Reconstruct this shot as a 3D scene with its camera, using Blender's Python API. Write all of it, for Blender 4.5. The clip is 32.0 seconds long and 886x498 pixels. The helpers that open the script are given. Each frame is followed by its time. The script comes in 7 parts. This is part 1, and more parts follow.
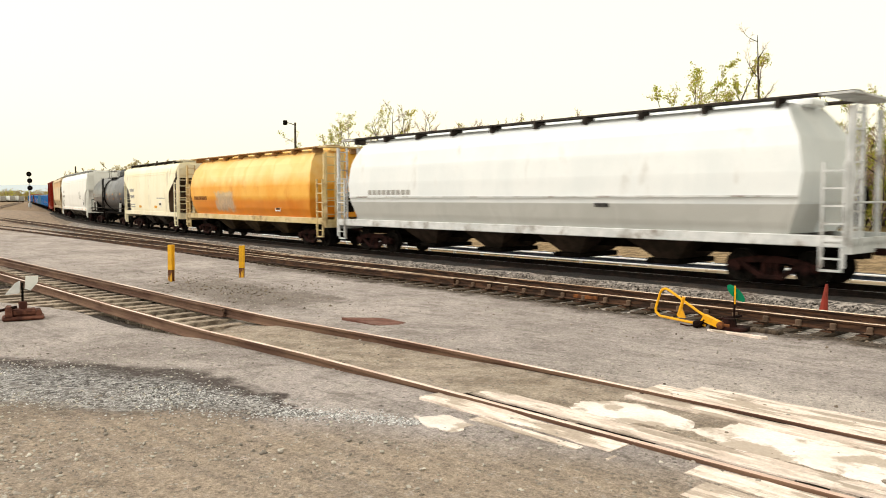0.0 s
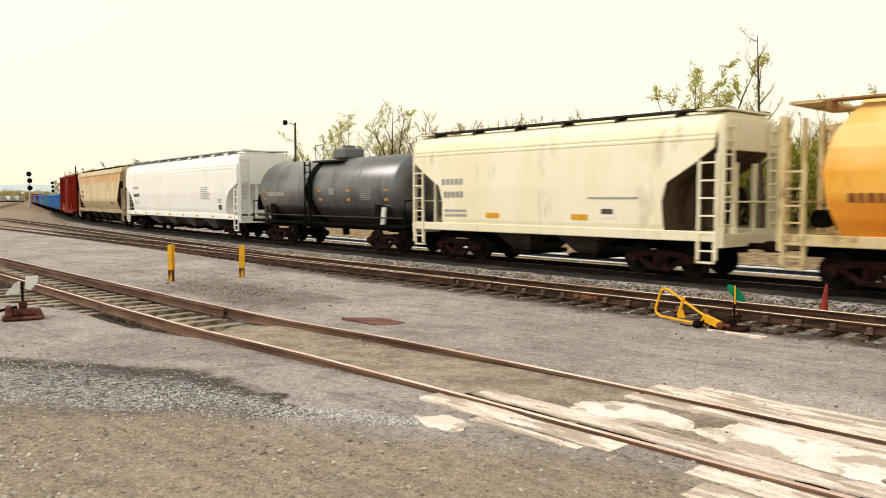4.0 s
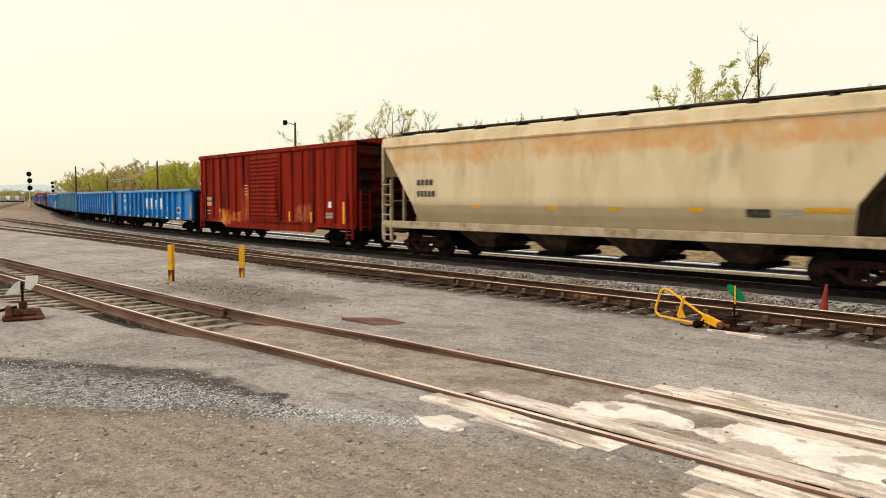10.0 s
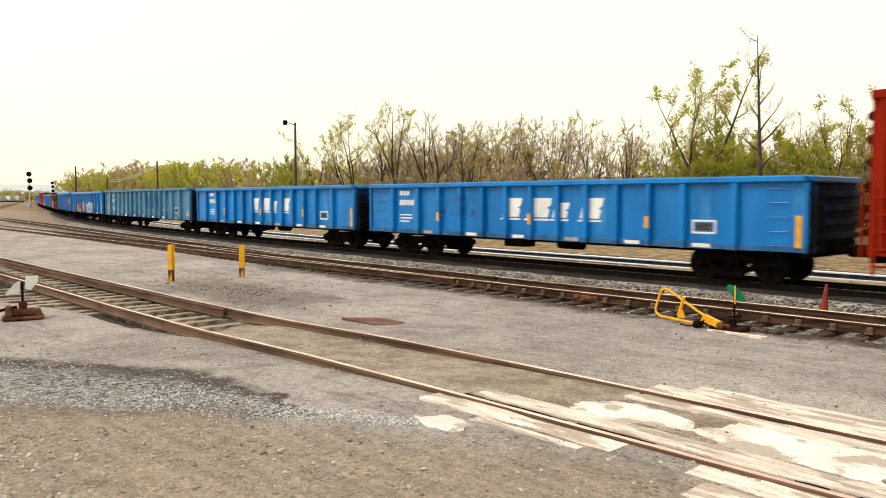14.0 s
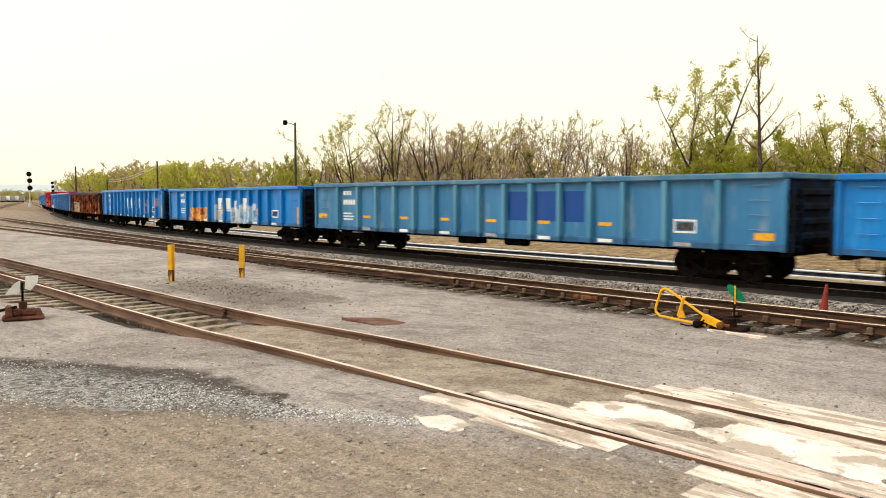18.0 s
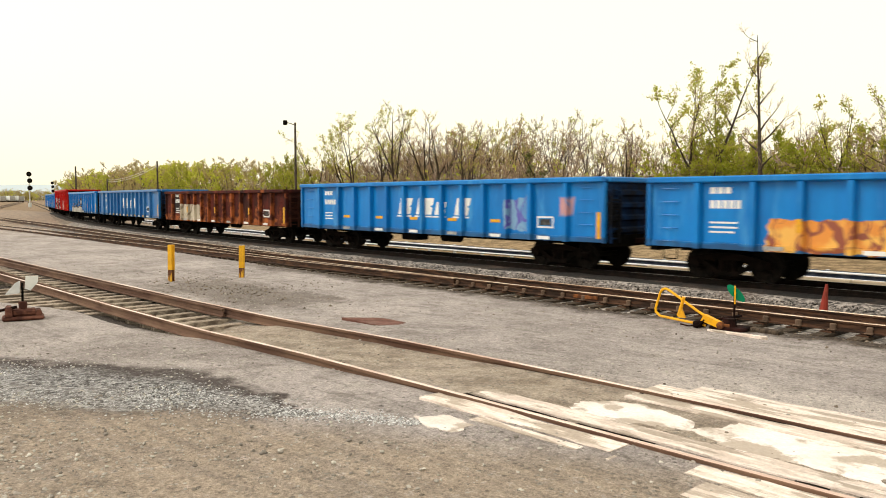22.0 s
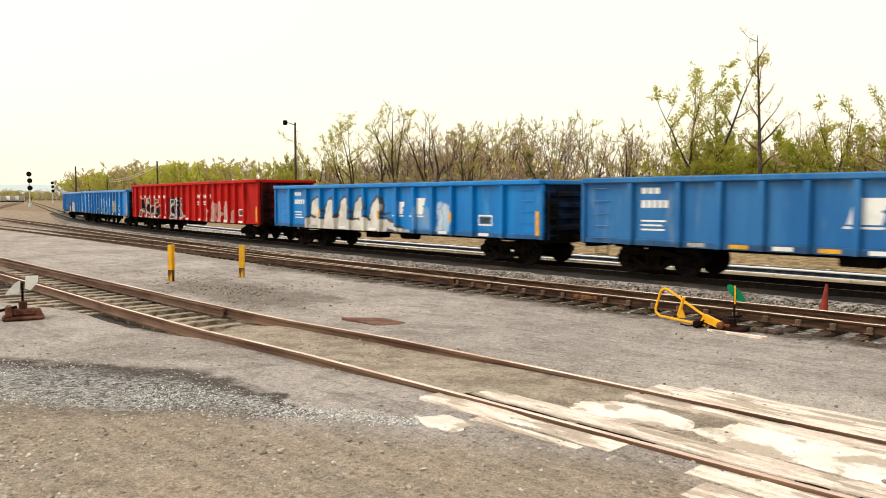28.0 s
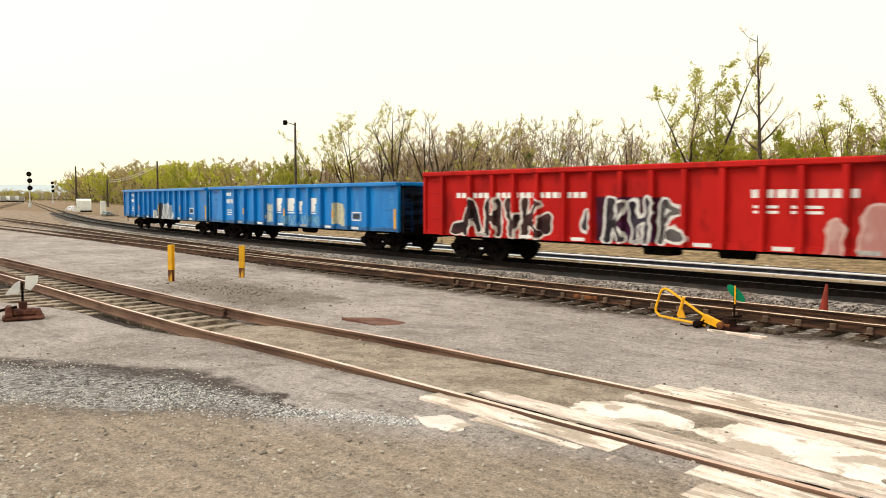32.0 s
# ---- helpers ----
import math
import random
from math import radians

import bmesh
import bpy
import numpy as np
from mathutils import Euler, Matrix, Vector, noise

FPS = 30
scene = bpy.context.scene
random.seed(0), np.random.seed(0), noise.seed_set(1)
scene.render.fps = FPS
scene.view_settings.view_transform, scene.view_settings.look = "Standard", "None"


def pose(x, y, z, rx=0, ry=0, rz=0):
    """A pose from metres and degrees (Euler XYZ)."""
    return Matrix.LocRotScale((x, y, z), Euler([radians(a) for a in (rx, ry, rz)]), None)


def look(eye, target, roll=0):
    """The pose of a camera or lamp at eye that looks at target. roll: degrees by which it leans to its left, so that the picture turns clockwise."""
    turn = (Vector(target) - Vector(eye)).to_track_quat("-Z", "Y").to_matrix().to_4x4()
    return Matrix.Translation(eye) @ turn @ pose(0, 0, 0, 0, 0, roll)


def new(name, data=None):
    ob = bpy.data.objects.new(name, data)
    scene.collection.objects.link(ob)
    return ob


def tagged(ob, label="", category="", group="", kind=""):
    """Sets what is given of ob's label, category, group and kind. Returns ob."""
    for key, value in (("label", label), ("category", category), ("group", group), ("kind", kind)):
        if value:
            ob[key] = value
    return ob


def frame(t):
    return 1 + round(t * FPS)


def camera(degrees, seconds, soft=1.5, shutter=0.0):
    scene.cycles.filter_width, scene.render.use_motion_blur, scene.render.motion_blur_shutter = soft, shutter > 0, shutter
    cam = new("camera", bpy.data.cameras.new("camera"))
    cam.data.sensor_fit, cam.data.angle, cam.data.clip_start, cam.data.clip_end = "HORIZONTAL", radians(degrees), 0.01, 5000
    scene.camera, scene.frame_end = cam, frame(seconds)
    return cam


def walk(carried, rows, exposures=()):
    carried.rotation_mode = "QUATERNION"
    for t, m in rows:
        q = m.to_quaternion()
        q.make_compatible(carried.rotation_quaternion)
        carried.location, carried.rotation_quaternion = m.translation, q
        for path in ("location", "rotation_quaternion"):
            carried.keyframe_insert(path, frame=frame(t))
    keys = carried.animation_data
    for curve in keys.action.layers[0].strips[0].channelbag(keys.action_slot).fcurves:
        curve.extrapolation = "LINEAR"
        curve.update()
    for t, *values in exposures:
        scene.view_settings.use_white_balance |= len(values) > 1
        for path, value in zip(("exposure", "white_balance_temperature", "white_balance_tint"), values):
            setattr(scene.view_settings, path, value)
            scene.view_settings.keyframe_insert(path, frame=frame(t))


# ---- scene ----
cam = camera(59.4, 32.0, soft=1.0, shutter=0.4)
EYE = Vector((0.0, 0.0, 2.088))
HEAD, TILT = radians(42.61), radians(3.727)
AIM = EYE + Vector((-math.cos(HEAD) * math.cos(TILT), math.sin(HEAD) * math.cos(TILT), -math.sin(TILT))) * 50
walk(cam, [(0.0, look(EYE, AIM)), (32.0, look(EYE, AIM))], exposures=[(0.0, -0.12), (1.0, -0.18), (2.0, -0.2), (3.0, -0.24), (6.0, -0.26), (7.0, -0.3), (8.0, -0.34), (9.0, -0.37), (10.0, -0.37), (10.6, -0.18), (12.0, -0.12), (32.0, -0.12)])

# ---- world and light: thin bright overcast, the sun's glow behind the camera ----
SUN_EL, SUN_AZ = radians(47), radians(218)
world = bpy.data.worlds.new("overcast_sky")
scene.world = world
world.use_nodes = True
wn, wl = world.node_tree.nodes, world.node_tree.links
wn.clear()
sky = wn.new("ShaderNodeTexSky")
sky.sky_type, sky.sun_disc, sky.sun_elevation, sky.sun_rotation = "NISHITA", False, SUN_EL, SUN_AZ
sky.air_density, sky.dust_density = 1.0, 4.0
bg_sky, bg_cloud, both, wout = (wn.new("ShaderNodeBackground"), wn.new("ShaderNodeBackground"),
                                wn.new("ShaderNodeAddShader"), wn.new("ShaderNodeOutputWorld"))
bg_sky.inputs[1].default_value = 0.05
bg_cloud.inputs[0].default_value = (1.0, 0.935, 0.71, 1)
bg_cloud.inputs[1].default_value = 1.2
wl.new(sky.outputs[0], bg_sky.inputs[0])
wl.new(bg_sky.outputs[0], both.inputs[0])
wl.new(bg_cloud.outputs[0], both.inputs[1])
wl.new(both.outputs[0], wout.inputs[0])
sun = new("sun", bpy.data.lights.new("sun", "SUN"))
sun.data.energy, sun.data.angle, sun.data.color = 1.9, radians(22), (1.0, 0.93, 0.88)
sun.matrix_world = look((-40, -33, 45), (-14, 0, 0))


# ---- materials ----
def node(nt, kind, **inputs):
    n = nt.nodes.new(kind)
    for k, v in inputs.items():
        n.inputs[k].default_value = v
    return n


def noise_tex(nt, vec, scale, detail=4.0, rough=0.6):
    n = node(nt, "ShaderNodeTexNoise", Scale=scale, Detail=detail, Roughness=rough)
    nt.links.new(vec, n.inputs["Vector"])
    return n.outputs["Fac"]


def ramp(nt, fac, lo, hi):
    n = node(nt, "ShaderNodeMapRange", **{"From Min": lo, "From Max": hi})
    n.interpolation_type = "SMOOTHSTEP"
    nt.links.new(fac, n.inputs["Value"])
    return n.outputs["Result"]


def blend(nt, fac, a, b, mode="MIX"):
    n = nt.nodes.new("ShaderNodeMix")
    n.data_type, n.blend_type = "RGBA", mode
    for sock, val in ((n.inputs[0], fac), (n.inputs[6], a), (n.inputs[7], b)):
        if isinstance(val, bpy.types.NodeSocket):
            nt.links.new(val, sock)
        elif isinstance(val, (int, float)):
            sock.default_value = val
        else:
            sock.default_value = (*val[:3], 1)
    return n.outputs[2]


def calc(nt, op, a, b=0.0, c=0.0):
    n = nt.nodes.new("ShaderNodeMath")
    n.operation = op
    for sock, val in zip(n.inputs, (a, b, c)):
        if isinstance(val, bpy.types.NodeSocket):
            nt.links.new(val, sock)
        else:
            sock.default_value = val
    return n.outputs[0]


def patch_mask(nt, vec, box, wobble, scale, soft):
    """A worn, uneven painted patch, or a band of painted shade, on the -y side, given by its extent along x and z."""
    x0, x1, z0, z1 = box
    sep = nt.nodes.new("ShaderNodeSeparateXYZ")
    nt.links.new(vec, sep.inputs[0])
    ax = calc(nt, "DIVIDE", calc(nt, "ABSOLUTE", calc(nt, "SUBTRACT", sep.outputs[0], (x0 + x1) / 2)), (x1 - x0) / 2)
    az = calc(nt, "DIVIDE", calc(nt, "ABSOLUTE", calc(nt, "SUBTRACT", sep.outputs[2], (z0 + z1) / 2)), (z1 - z0) / 2)
    d = calc(nt, "MAXIMUM", ax, az)
    n = calc(nt, "MULTIPLY", calc(nt, "SUBTRACT", noise_tex(nt, vec, scale, 2.0), 0.5), wobble)
    m = ramp(nt, calc(nt, "ADD", d, n), 1.0 + soft / 2, 1.0 - soft / 2)
    return calc(nt, "MULTIPLY", m, calc(nt, "LESS_THAN", sep.outputs[1], 0.0))


def vcalc(nt, op, a, b):
    n = nt.nodes.new("ShaderNodeVectorMath")
    n.operation = op
    for sock, val in zip(n.inputs, (a, b)):
        if isinstance(val, bpy.types.NodeSocket):
            nt.links.new(val, sock)
        else:
            sock.default_value = val
    return n.outputs["Value"] if op in ("DOT_PRODUCT", "LENGTH") else n.outputs["Vector"]


def sprayed(nt, co, col, fill, fill2, edge, width, lines):
    """Fat sprayed letters on the -y side: strokes (x0, z0, x1, z1, half width) with an outline."""
    sep = nt.nodes.new("ShaderNodeSeparateXYZ")
    nt.links.new(co, sep.inputs[0])
    com = nt.nodes.new("ShaderNodeCombineXYZ")
    nt.links.new(sep.outputs[0], com.inputs[0])
    nt.links.new(sep.outputs[2], com.inputs[2])
    wob = node(nt, "ShaderNodeTexNoise", Scale=2.5, Detail=1.0)
    nt.links.new(com.outputs[0], wob.inputs["Vector"])
    p = vcalc(nt, "ADD", com.outputs[0], vcalc(nt, "MULTIPLY", vcalc(nt, "SUBTRACT", wob.outputs["Color"], (0.5, 0.5, 0.5)), (0.3, 0.0, 0.3)))
    best = None
    for x0, z0, x1, z1, w in lines:
        d = Vector((x1 - x0, 0.0, z1 - z0))
        pa = vcalc(nt, "SUBTRACT", p, (x0, 0.0, z0))
        h = calc(nt, "MULTIPLY", vcalc(nt, "DOT_PRODUCT", pa, tuple(d)), 1.0 / d.length_squared)
        h.node.use_clamp = True
        sc = nt.nodes.new("ShaderNodeVectorMath")
        sc.operation = "SCALE"
        sc.inputs[0].default_value = tuple(d)
        nt.links.new(h, sc.inputs["Scale"])
        e = calc(nt, "SUBTRACT", vcalc(nt, "LENGTH", vcalc(nt, "SUBTRACT", pa, sc.outputs[0]), (0, 0, 0)), w)
        best = e if best is None else calc(nt, "MINIMUM", best, e)
    side = calc(nt, "LESS_THAN", sep.outputs[1], 0.0)
    inner = blend(nt, ramp(nt, noise_tex(nt, co, 1.7, 2.0), 0.4, 0.6), fill, fill2)
    col = blend(nt, calc(nt, "MULTIPLY", ramp(nt, best, 0.02, -0.02), side), col, inner)
    ring = calc(nt, "ABSOLUTE", best)
    return blend(nt, calc(nt, "MULTIPLY", ramp(nt, ring, width, width * 0.5), calc(nt, "MULTIPLY", side, 0.92)), col, edge)


def surf(name, c1, c2, scale=3.0, lo=0.4, hi=0.62, rough=0.7, metal=0.0, bump=0.15, bscale=60.0, c3=None, s3=0.5,
         lo3=0.5, hi3=0.7, stretch=(1, 1, 1), vary=0.12, tags=(), grain=0.25, rough2=None, bdist=0.02, spec=0.2, strokes=()):
    """Two-scale mottled surface; tags are painted patches (box, fill, second fill, edge, cell size, wobble)."""
    m = bpy.data.materials.new(name)
    m.use_nodes = True
    nt = m.node_tree
    bs = nt.nodes["Principled BSDF"]
    co = nt.nodes.new("ShaderNodeTexCoord").outputs["Object"]
    mp = node(nt, "ShaderNodeMapping", Scale=stretch)
    nt.links.new(co, mp.inputs["Vector"])
    sv = mp.outputs[0]
    f1 = ramp(nt, noise_tex(nt, sv, scale, 6.0), lo, hi)
    col = blend(nt, f1, c1, c2)
    if c3:
        col = blend(nt, ramp(nt, noise_tex(nt, sv, s3, 5.0), lo3, hi3), col, c3)
    for box, fill, fill2, edge, cell, wob, *more in tags:
        soft = more[0] if more else 0.05
        v = nt.nodes.new("ShaderNodeTexVoronoi")
        v.feature = "DISTANCE_TO_EDGE"
        v.inputs["Scale"].default_value = cell
        wv = nt.nodes.new("ShaderNodeTexNoise")
        wv.inputs["Scale"].default_value = 1.6
        wv.inputs["Detail"].default_value = 2.0
        nt.links.new(co, wv.inputs["Vector"])
        vm = nt.nodes.new("ShaderNodeVectorMath")
        vm.operation = "MULTIPLY_ADD"
        vm.inputs[1].default_value = (0.7, 0.0, 0.7)
        nt.links.new(wv.outputs["Color"], vm.inputs[0])
        nt.links.new(co, vm.inputs[2])
        vs = node(nt, "ShaderNodeMapping", Scale=(1.25, 0.0, 0.5))
        nt.links.new(vm.outputs[0], vs.inputs[0])
        nt.links.new(vs.outputs[0], v.inputs["Vector"])
        inner = blend(nt, ramp(nt, noise_tex(nt, co, cell * 0.8, 2.0), 0.42, 0.6), fill, fill2)
        inner = blend(nt, ramp(nt, v.outputs["Distance"], 0.035, 0.06), edge, inner)
        ring = calc(nt, "ABSOLUTE", calc(nt, "SUBTRACT", v.outputs["Distance"], 0.2))
        inner = blend(nt, calc(nt, "MULTIPLY", ramp(nt, ring, 0.02, 0.008), 0.45), inner, edge)
        col = blend(nt, calc(nt, "MULTIPLY", patch_mask(nt, co, box, wob, 2.2, soft), 0.93 if soft < 0.2 else 0.8), col, inner)
    for fill, fill2, edge, width, lines in strokes:
        col = sprayed(nt, co, col, fill, fill2, edge, width, lines)
    fine = noise_tex(nt, co, bscale, 3.0)
    g = calc(nt, "ADD", calc(nt, "MULTIPLY", fine, grain), 1.0 - grain / 2)
    oi = nt.nodes.new("ShaderNodeObjectInfo").outputs["Random"]
    g = calc(nt, "MULTIPLY", g, calc(nt, "ADD", calc(nt, "MULTIPLY", oi, vary), 1.0 - vary / 2))
    hs = node(nt, "ShaderNodeHueSaturation")
    nt.links.new(col, hs.inputs["Color"])
    nt.links.new(g, hs.inputs["Value"])
    nt.links.new(hs.outputs[0], bs.inputs["Base Color"])
    r = calc(nt, "ADD", calc(nt, "MULTIPLY", f1, (rough2 if rough2 is not None else rough) - rough), rough)
    nt.links.new(r, bs.inputs["Roughness"])
    bs.inputs["Metallic"].default_value = metal
    bs.inputs["Specular IOR Level"].default_value = spec
    if bump:
        b = node(nt, "ShaderNodeBump", Strength=bump, Distance=bdist)
        nt.links.new(fine, b.inputs["Height"])
        nt.links.new(b.outputs[0], bs.inputs["Normal"])
    return m


RUST, DKRUST = (0.12, 0.05, 0.028), (0.05, 0.026, 0.018)
M_rail = surf("rusty_rail_steel", (0.026, 0.014, 0.009), (0.095, 0.046, 0.026), 6, rough=0.7, metal=0.1, bump=0.2, stretch=(0.3, 2, 2))
M_raily = surf("dusty_rail_web", (0.085, 0.044, 0.03), (0.15, 0.09, 0.06), 1.6, rough=0.85, bump=0.2, stretch=(0.5, 2, 2), c3=(0.09, 0.055, 0.038), s3=1.2, lo3=0.5, hi3=0.75)
M_head = surf("worn_rail_head", (0.82, 0.66, 0.58), (0.55, 0.38, 0.31), 3, rough=0.4, metal=0.3, bump=0.05, stretch=(0.2, 2, 2))
M_head2 = surf("dull_rail_head", (0.72, 0.58, 0.44), (0.36, 0.23, 0.14), 3, rough=0.45, metal=0.3, bump=0.05, stretch=(0.2, 2, 2))
# Main rails: head and web darkened by oil and the train's painted shade.
M_shine = surf("main_rail_head", (0.03, 0.026, 0.023), (0.018, 0.015, 0.013), 3, rough=0.35, metal=0.7, bump=0.03)
M_railm = surf("shaded_oily_rail", (0.008, 0.006, 0.005), (0.016, 0.010, 0.008), 5, rough=0.8, spec=0.1)
M_tie = surf("weathered_tie_wood", (0.03, 0.021, 0.015), (0.09, 0.066, 0.047), 7, rough=0.9, bump=0.6, bscale=40, stretch=(4, 0.5, 1), vary=0.6)
M_tie_old = surf("bleached_tie_wood", (0.15, 0.115, 0.09), (0.48, 0.4, 0.32), 7, rough=0.9, bump=0.6, bscale=40, stretch=(4, 0.5, 1), vary=0.4)
M_plank = surf("crossing_timber", (0.6, 0.5, 0.44), (0.8, 0.7, 0.64), 5.0, rough=0.95, bump=0.8, bscale=25, stretch=(0.5, 2.6, 1), c3=(0.4, 0.335, 0.28), s3=2.6, lo3=0.5, hi3=0.58, vary=0.15, grain=0.7)
M_conc = surf("broken_pale_concrete", (0.8, 0.72, 0.68), (0.66, 0.58, 0.535), 1.6, rough=0.9, bump=0.5, bscale=30, c3=(0.42, 0.355, 0.3), s3=2.4, lo3=0.51, hi3=0.6, grain=0.5)
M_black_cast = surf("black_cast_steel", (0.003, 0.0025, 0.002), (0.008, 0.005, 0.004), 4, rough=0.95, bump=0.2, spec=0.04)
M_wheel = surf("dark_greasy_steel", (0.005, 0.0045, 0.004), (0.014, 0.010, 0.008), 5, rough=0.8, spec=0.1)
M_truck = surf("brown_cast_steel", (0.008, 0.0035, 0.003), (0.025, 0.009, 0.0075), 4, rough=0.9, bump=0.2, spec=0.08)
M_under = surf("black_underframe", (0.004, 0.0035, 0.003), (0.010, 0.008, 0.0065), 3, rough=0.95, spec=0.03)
M_grat = surf("dark_grating", (0.025, 0.02, 0.017), (0.06, 0.047, 0.04), 6, rough=0.8)
M_white = surf("white_lettering", (0.8, 0.8, 0.78), (0.7, 0.71, 0.7), 2, rough=0.6, bump=0, grain=0.12)
M_black = surf("black_lettering", (0.03, 0.03, 0.03), (0.09, 0.085, 0.08), 8, rough=0.6, bump=0)
M_greyl = surf("faded_grey_lettering", (0.28, 0.28, 0.27), (0.42, 0.41, 0.39), 8, rough=0.6, bump=0)
M_yellow = surf("yellow_reflector", (0.75, 0.38, 0.02), (0.6, 0.3, 0.03), 8, rough=0.5, bump=0)
M_bark = surf("grey_brown_bark", (0.045, 0.034, 0.026), (0.085, 0.066, 0.05), 5, rough=0.95, bump=0.5, bscale=20)
M_twig = surf("brown_twigs", (0.3, 0.19, 0.115), (0.46, 0.32, 0.2), 0.4, rough=0.95, bump=0)
M_galv = surf("galvanised_steel", (0.62, 0.64, 0.66), (0.74, 0.75, 0.76), 2, rough=0.35, metal=0.5, bump=0.03)
M_beam = surf("bright_galvanised_beam", (0.84, 0.86, 0.88), (0.9, 0.91, 0.92), 2, rough=0.4, metal=0.2, bump=0.0, grain=0.05)
M_valley = surf("shaded_valley_steel", (0.02, 0.028, 0.045), (0.05, 0.06, 0.085), 3, rough=0.6, metal=0.3, bump=0.0)
M_pole = surf("dark_pole_wood", (0.05, 0.04, 0.032), (0.10, 0.08, 0.065), 4, rough=0.9)


def leaf_mat(name, c1, c2, c3):
    m = surf(name, c1, c2, 0.35, 0.35, 0.65, rough=0.7, bump=0, c3=c3, s3=1.1, grain=0.5, bscale=3)
    nt = m.node_tree
    bs = nt.nodes["Principled BSDF"]
    tr = nt.nodes.new("ShaderNodeBsdfTranslucent")
    mx = nt.nodes.new("ShaderNodeMixShader")
    mx.inputs[0].default_value = 0.5
    src = bs.inputs["Base Color"].links[0].from_socket
    nt.links.new(src, tr.inputs[0])
    nt.links.new(bs.outputs[0], mx.inputs[1])
    nt.links.new(tr.outputs[0], mx.inputs[2])
    nt.links.new(mx.outputs[0], nt.nodes["Material Output"].inputs[0])
    return m


M_leaf = leaf_mat("spring_leaves", (0.43, 0.46, 0.055), (0.58, 0.54, 0.09), (0.32, 0.38, 0.04))
M_leaf2 = leaf_mat("undergrowth_leaves", (0.46, 0.5, 0.06), (0.62, 0.6, 0.09), (0.36, 0.41, 0.05))


def ground_mat():
    """Packed grey gravel, browner near the crossing, with one patch of pale crushed stone and its dark damp rim."""
    m = bpy.data.materials.new("packed_gravel")
    m.use_nodes = True
    nt = m.node_tree
    bs = nt.nodes["Principled BSDF"]
    co = nt.nodes.new("ShaderNodeTexCoord").outputs["Object"]
    sep = nt.nodes.new("ShaderNodeSeparateXYZ")
    nt.links.new(co, sep.inputs[0])
    X, Y = sep.outputs[0], sep.outputs[1]
    big = noise_tex(nt, co, 0.35, 5)
    mid = noise_tex(nt, co, 2.2, 6)
    st = node(nt, "ShaderNodeMapping", Scale=(1.0, 0.9, 1))
    nt.links.new(co, st.inputs[0])
    streak = noise_tex(nt, st.outputs[0], 1.5, 6)
    fine = noise_tex(nt, co, 38, 4, 0.7)
    col = blend(nt, ramp(nt, big, 0.35, 0.65), (0.39, 0.344, 0.33), (0.54, 0.48, 0.465))
    col = blend(nt, calc(nt, "MULTIPLY", ramp(nt, streak, 0.48, 0.66), 0.4), col, (0.22, 0.193, 0.172))
    col = blend(nt, calc(nt, "MULTIPLY", ramp(nt, streak, 0.46, 0.34), 0.5), col, (0.5, 0.455, 0.415))
    # long shallow drag marks along the tracks
    dm = node(nt, "ShaderNodeMapping", Scale=(0.35, 2.6, 1))
    nt.links.new(co, dm.inputs[0])
    drag = noise_tex(nt, dm.outputs[0], 1.6, 5, 0.65)
    col = blend(nt, calc(nt, "MULTIPLY", ramp(nt, drag, 0.52, 0.68), 0.55), col, (0.23, 0.205, 0.19))
    col = blend(nt, calc(nt, "MULTIPLY", ramp(nt, drag, 0.44, 0.3), 0.45), col, (0.63, 0.565, 0.545))
    line = calc(nt, "SUBTRACT", Y, calc(nt, "ADD", calc(nt, "MULTIPLY", calc(nt, "ADD", X, 7.0), 0.43), 3.75))
    brown = calc(nt, "MULTIPLY", ramp(nt, calc(nt, "ADD", line, calc(nt, "MULTIPLY", calc(nt, "SUBTRACT", big, 0.5), 1.6)), 0.0, -0.9), 0.85)
    warm = blend(nt, ramp(nt, noise_tex(nt, dm.outputs[0], 2.4, 5), 0.4, 0.62), (0.47, 0.375, 0.29), (0.37, 0.3, 0.24))
    col = blend(nt, brown, col, warm)
    col = blend(nt, calc(nt, "MULTIPLY", ramp(nt, mid, 0.52, 0.7), 0.4), col, (0.2, 0.168, 0.138))
    clump = noise_tex(nt, co, 9, 5, 0.7)
    col = blend(nt, calc(nt, "MULTIPLY", ramp(nt, clump, 0.55, 0.68), 0.55), col, (0.15, 0.122, 0.104))
    col = blend(nt, calc(nt, "MULTIPLY", ramp(nt, clump, 0.44, 0.3), 0.6), col, (0.63, 0.56, 0.535))
    # band of pale stone, wide at its left end and running out towards the crossing
    yc = calc(nt, "SUBTRACT", Y, calc(nt, "ADD", calc(nt, "MULTIPLY", calc(nt, "ADD", X, 7.0), 0.43), 3.75))
    wob = calc(nt, "MULTIPLY", calc(nt, "SUBTRACT", noise_tex(nt, co, 1.3, 4), 0.5), 1.3)
    half = ramp(nt, X, -5.6, -9.5)
    d = calc(nt, "DIVIDE", calc(nt, "ABSOLUTE", calc(nt, "ADD", yc, wob)), calc(nt, "ADD", calc(nt, "MULTIPLY", half, 0.88), 0.001))
    stones = node(nt, "ShaderNodeTexVoronoi", Scale=22.0)
    nt.links.new(co, stones.inputs["Vector"])
    sc = nt.nodes.new("ShaderNodeSeparateColor")
    nt.links.new(stones.outputs["Color"], sc.inputs[0])
    pale = blend(nt, sc.outputs[0], (0.09, 0.085, 0.085), (0.56, 0.55, 0.55))
    up = calc(nt, "ADD", yc, wob)
    rim = calc(nt, "MULTIPLY", ramp(nt, d, 1.75, 1.25), calc(nt, "GREATER_THAN", up, 0.0))
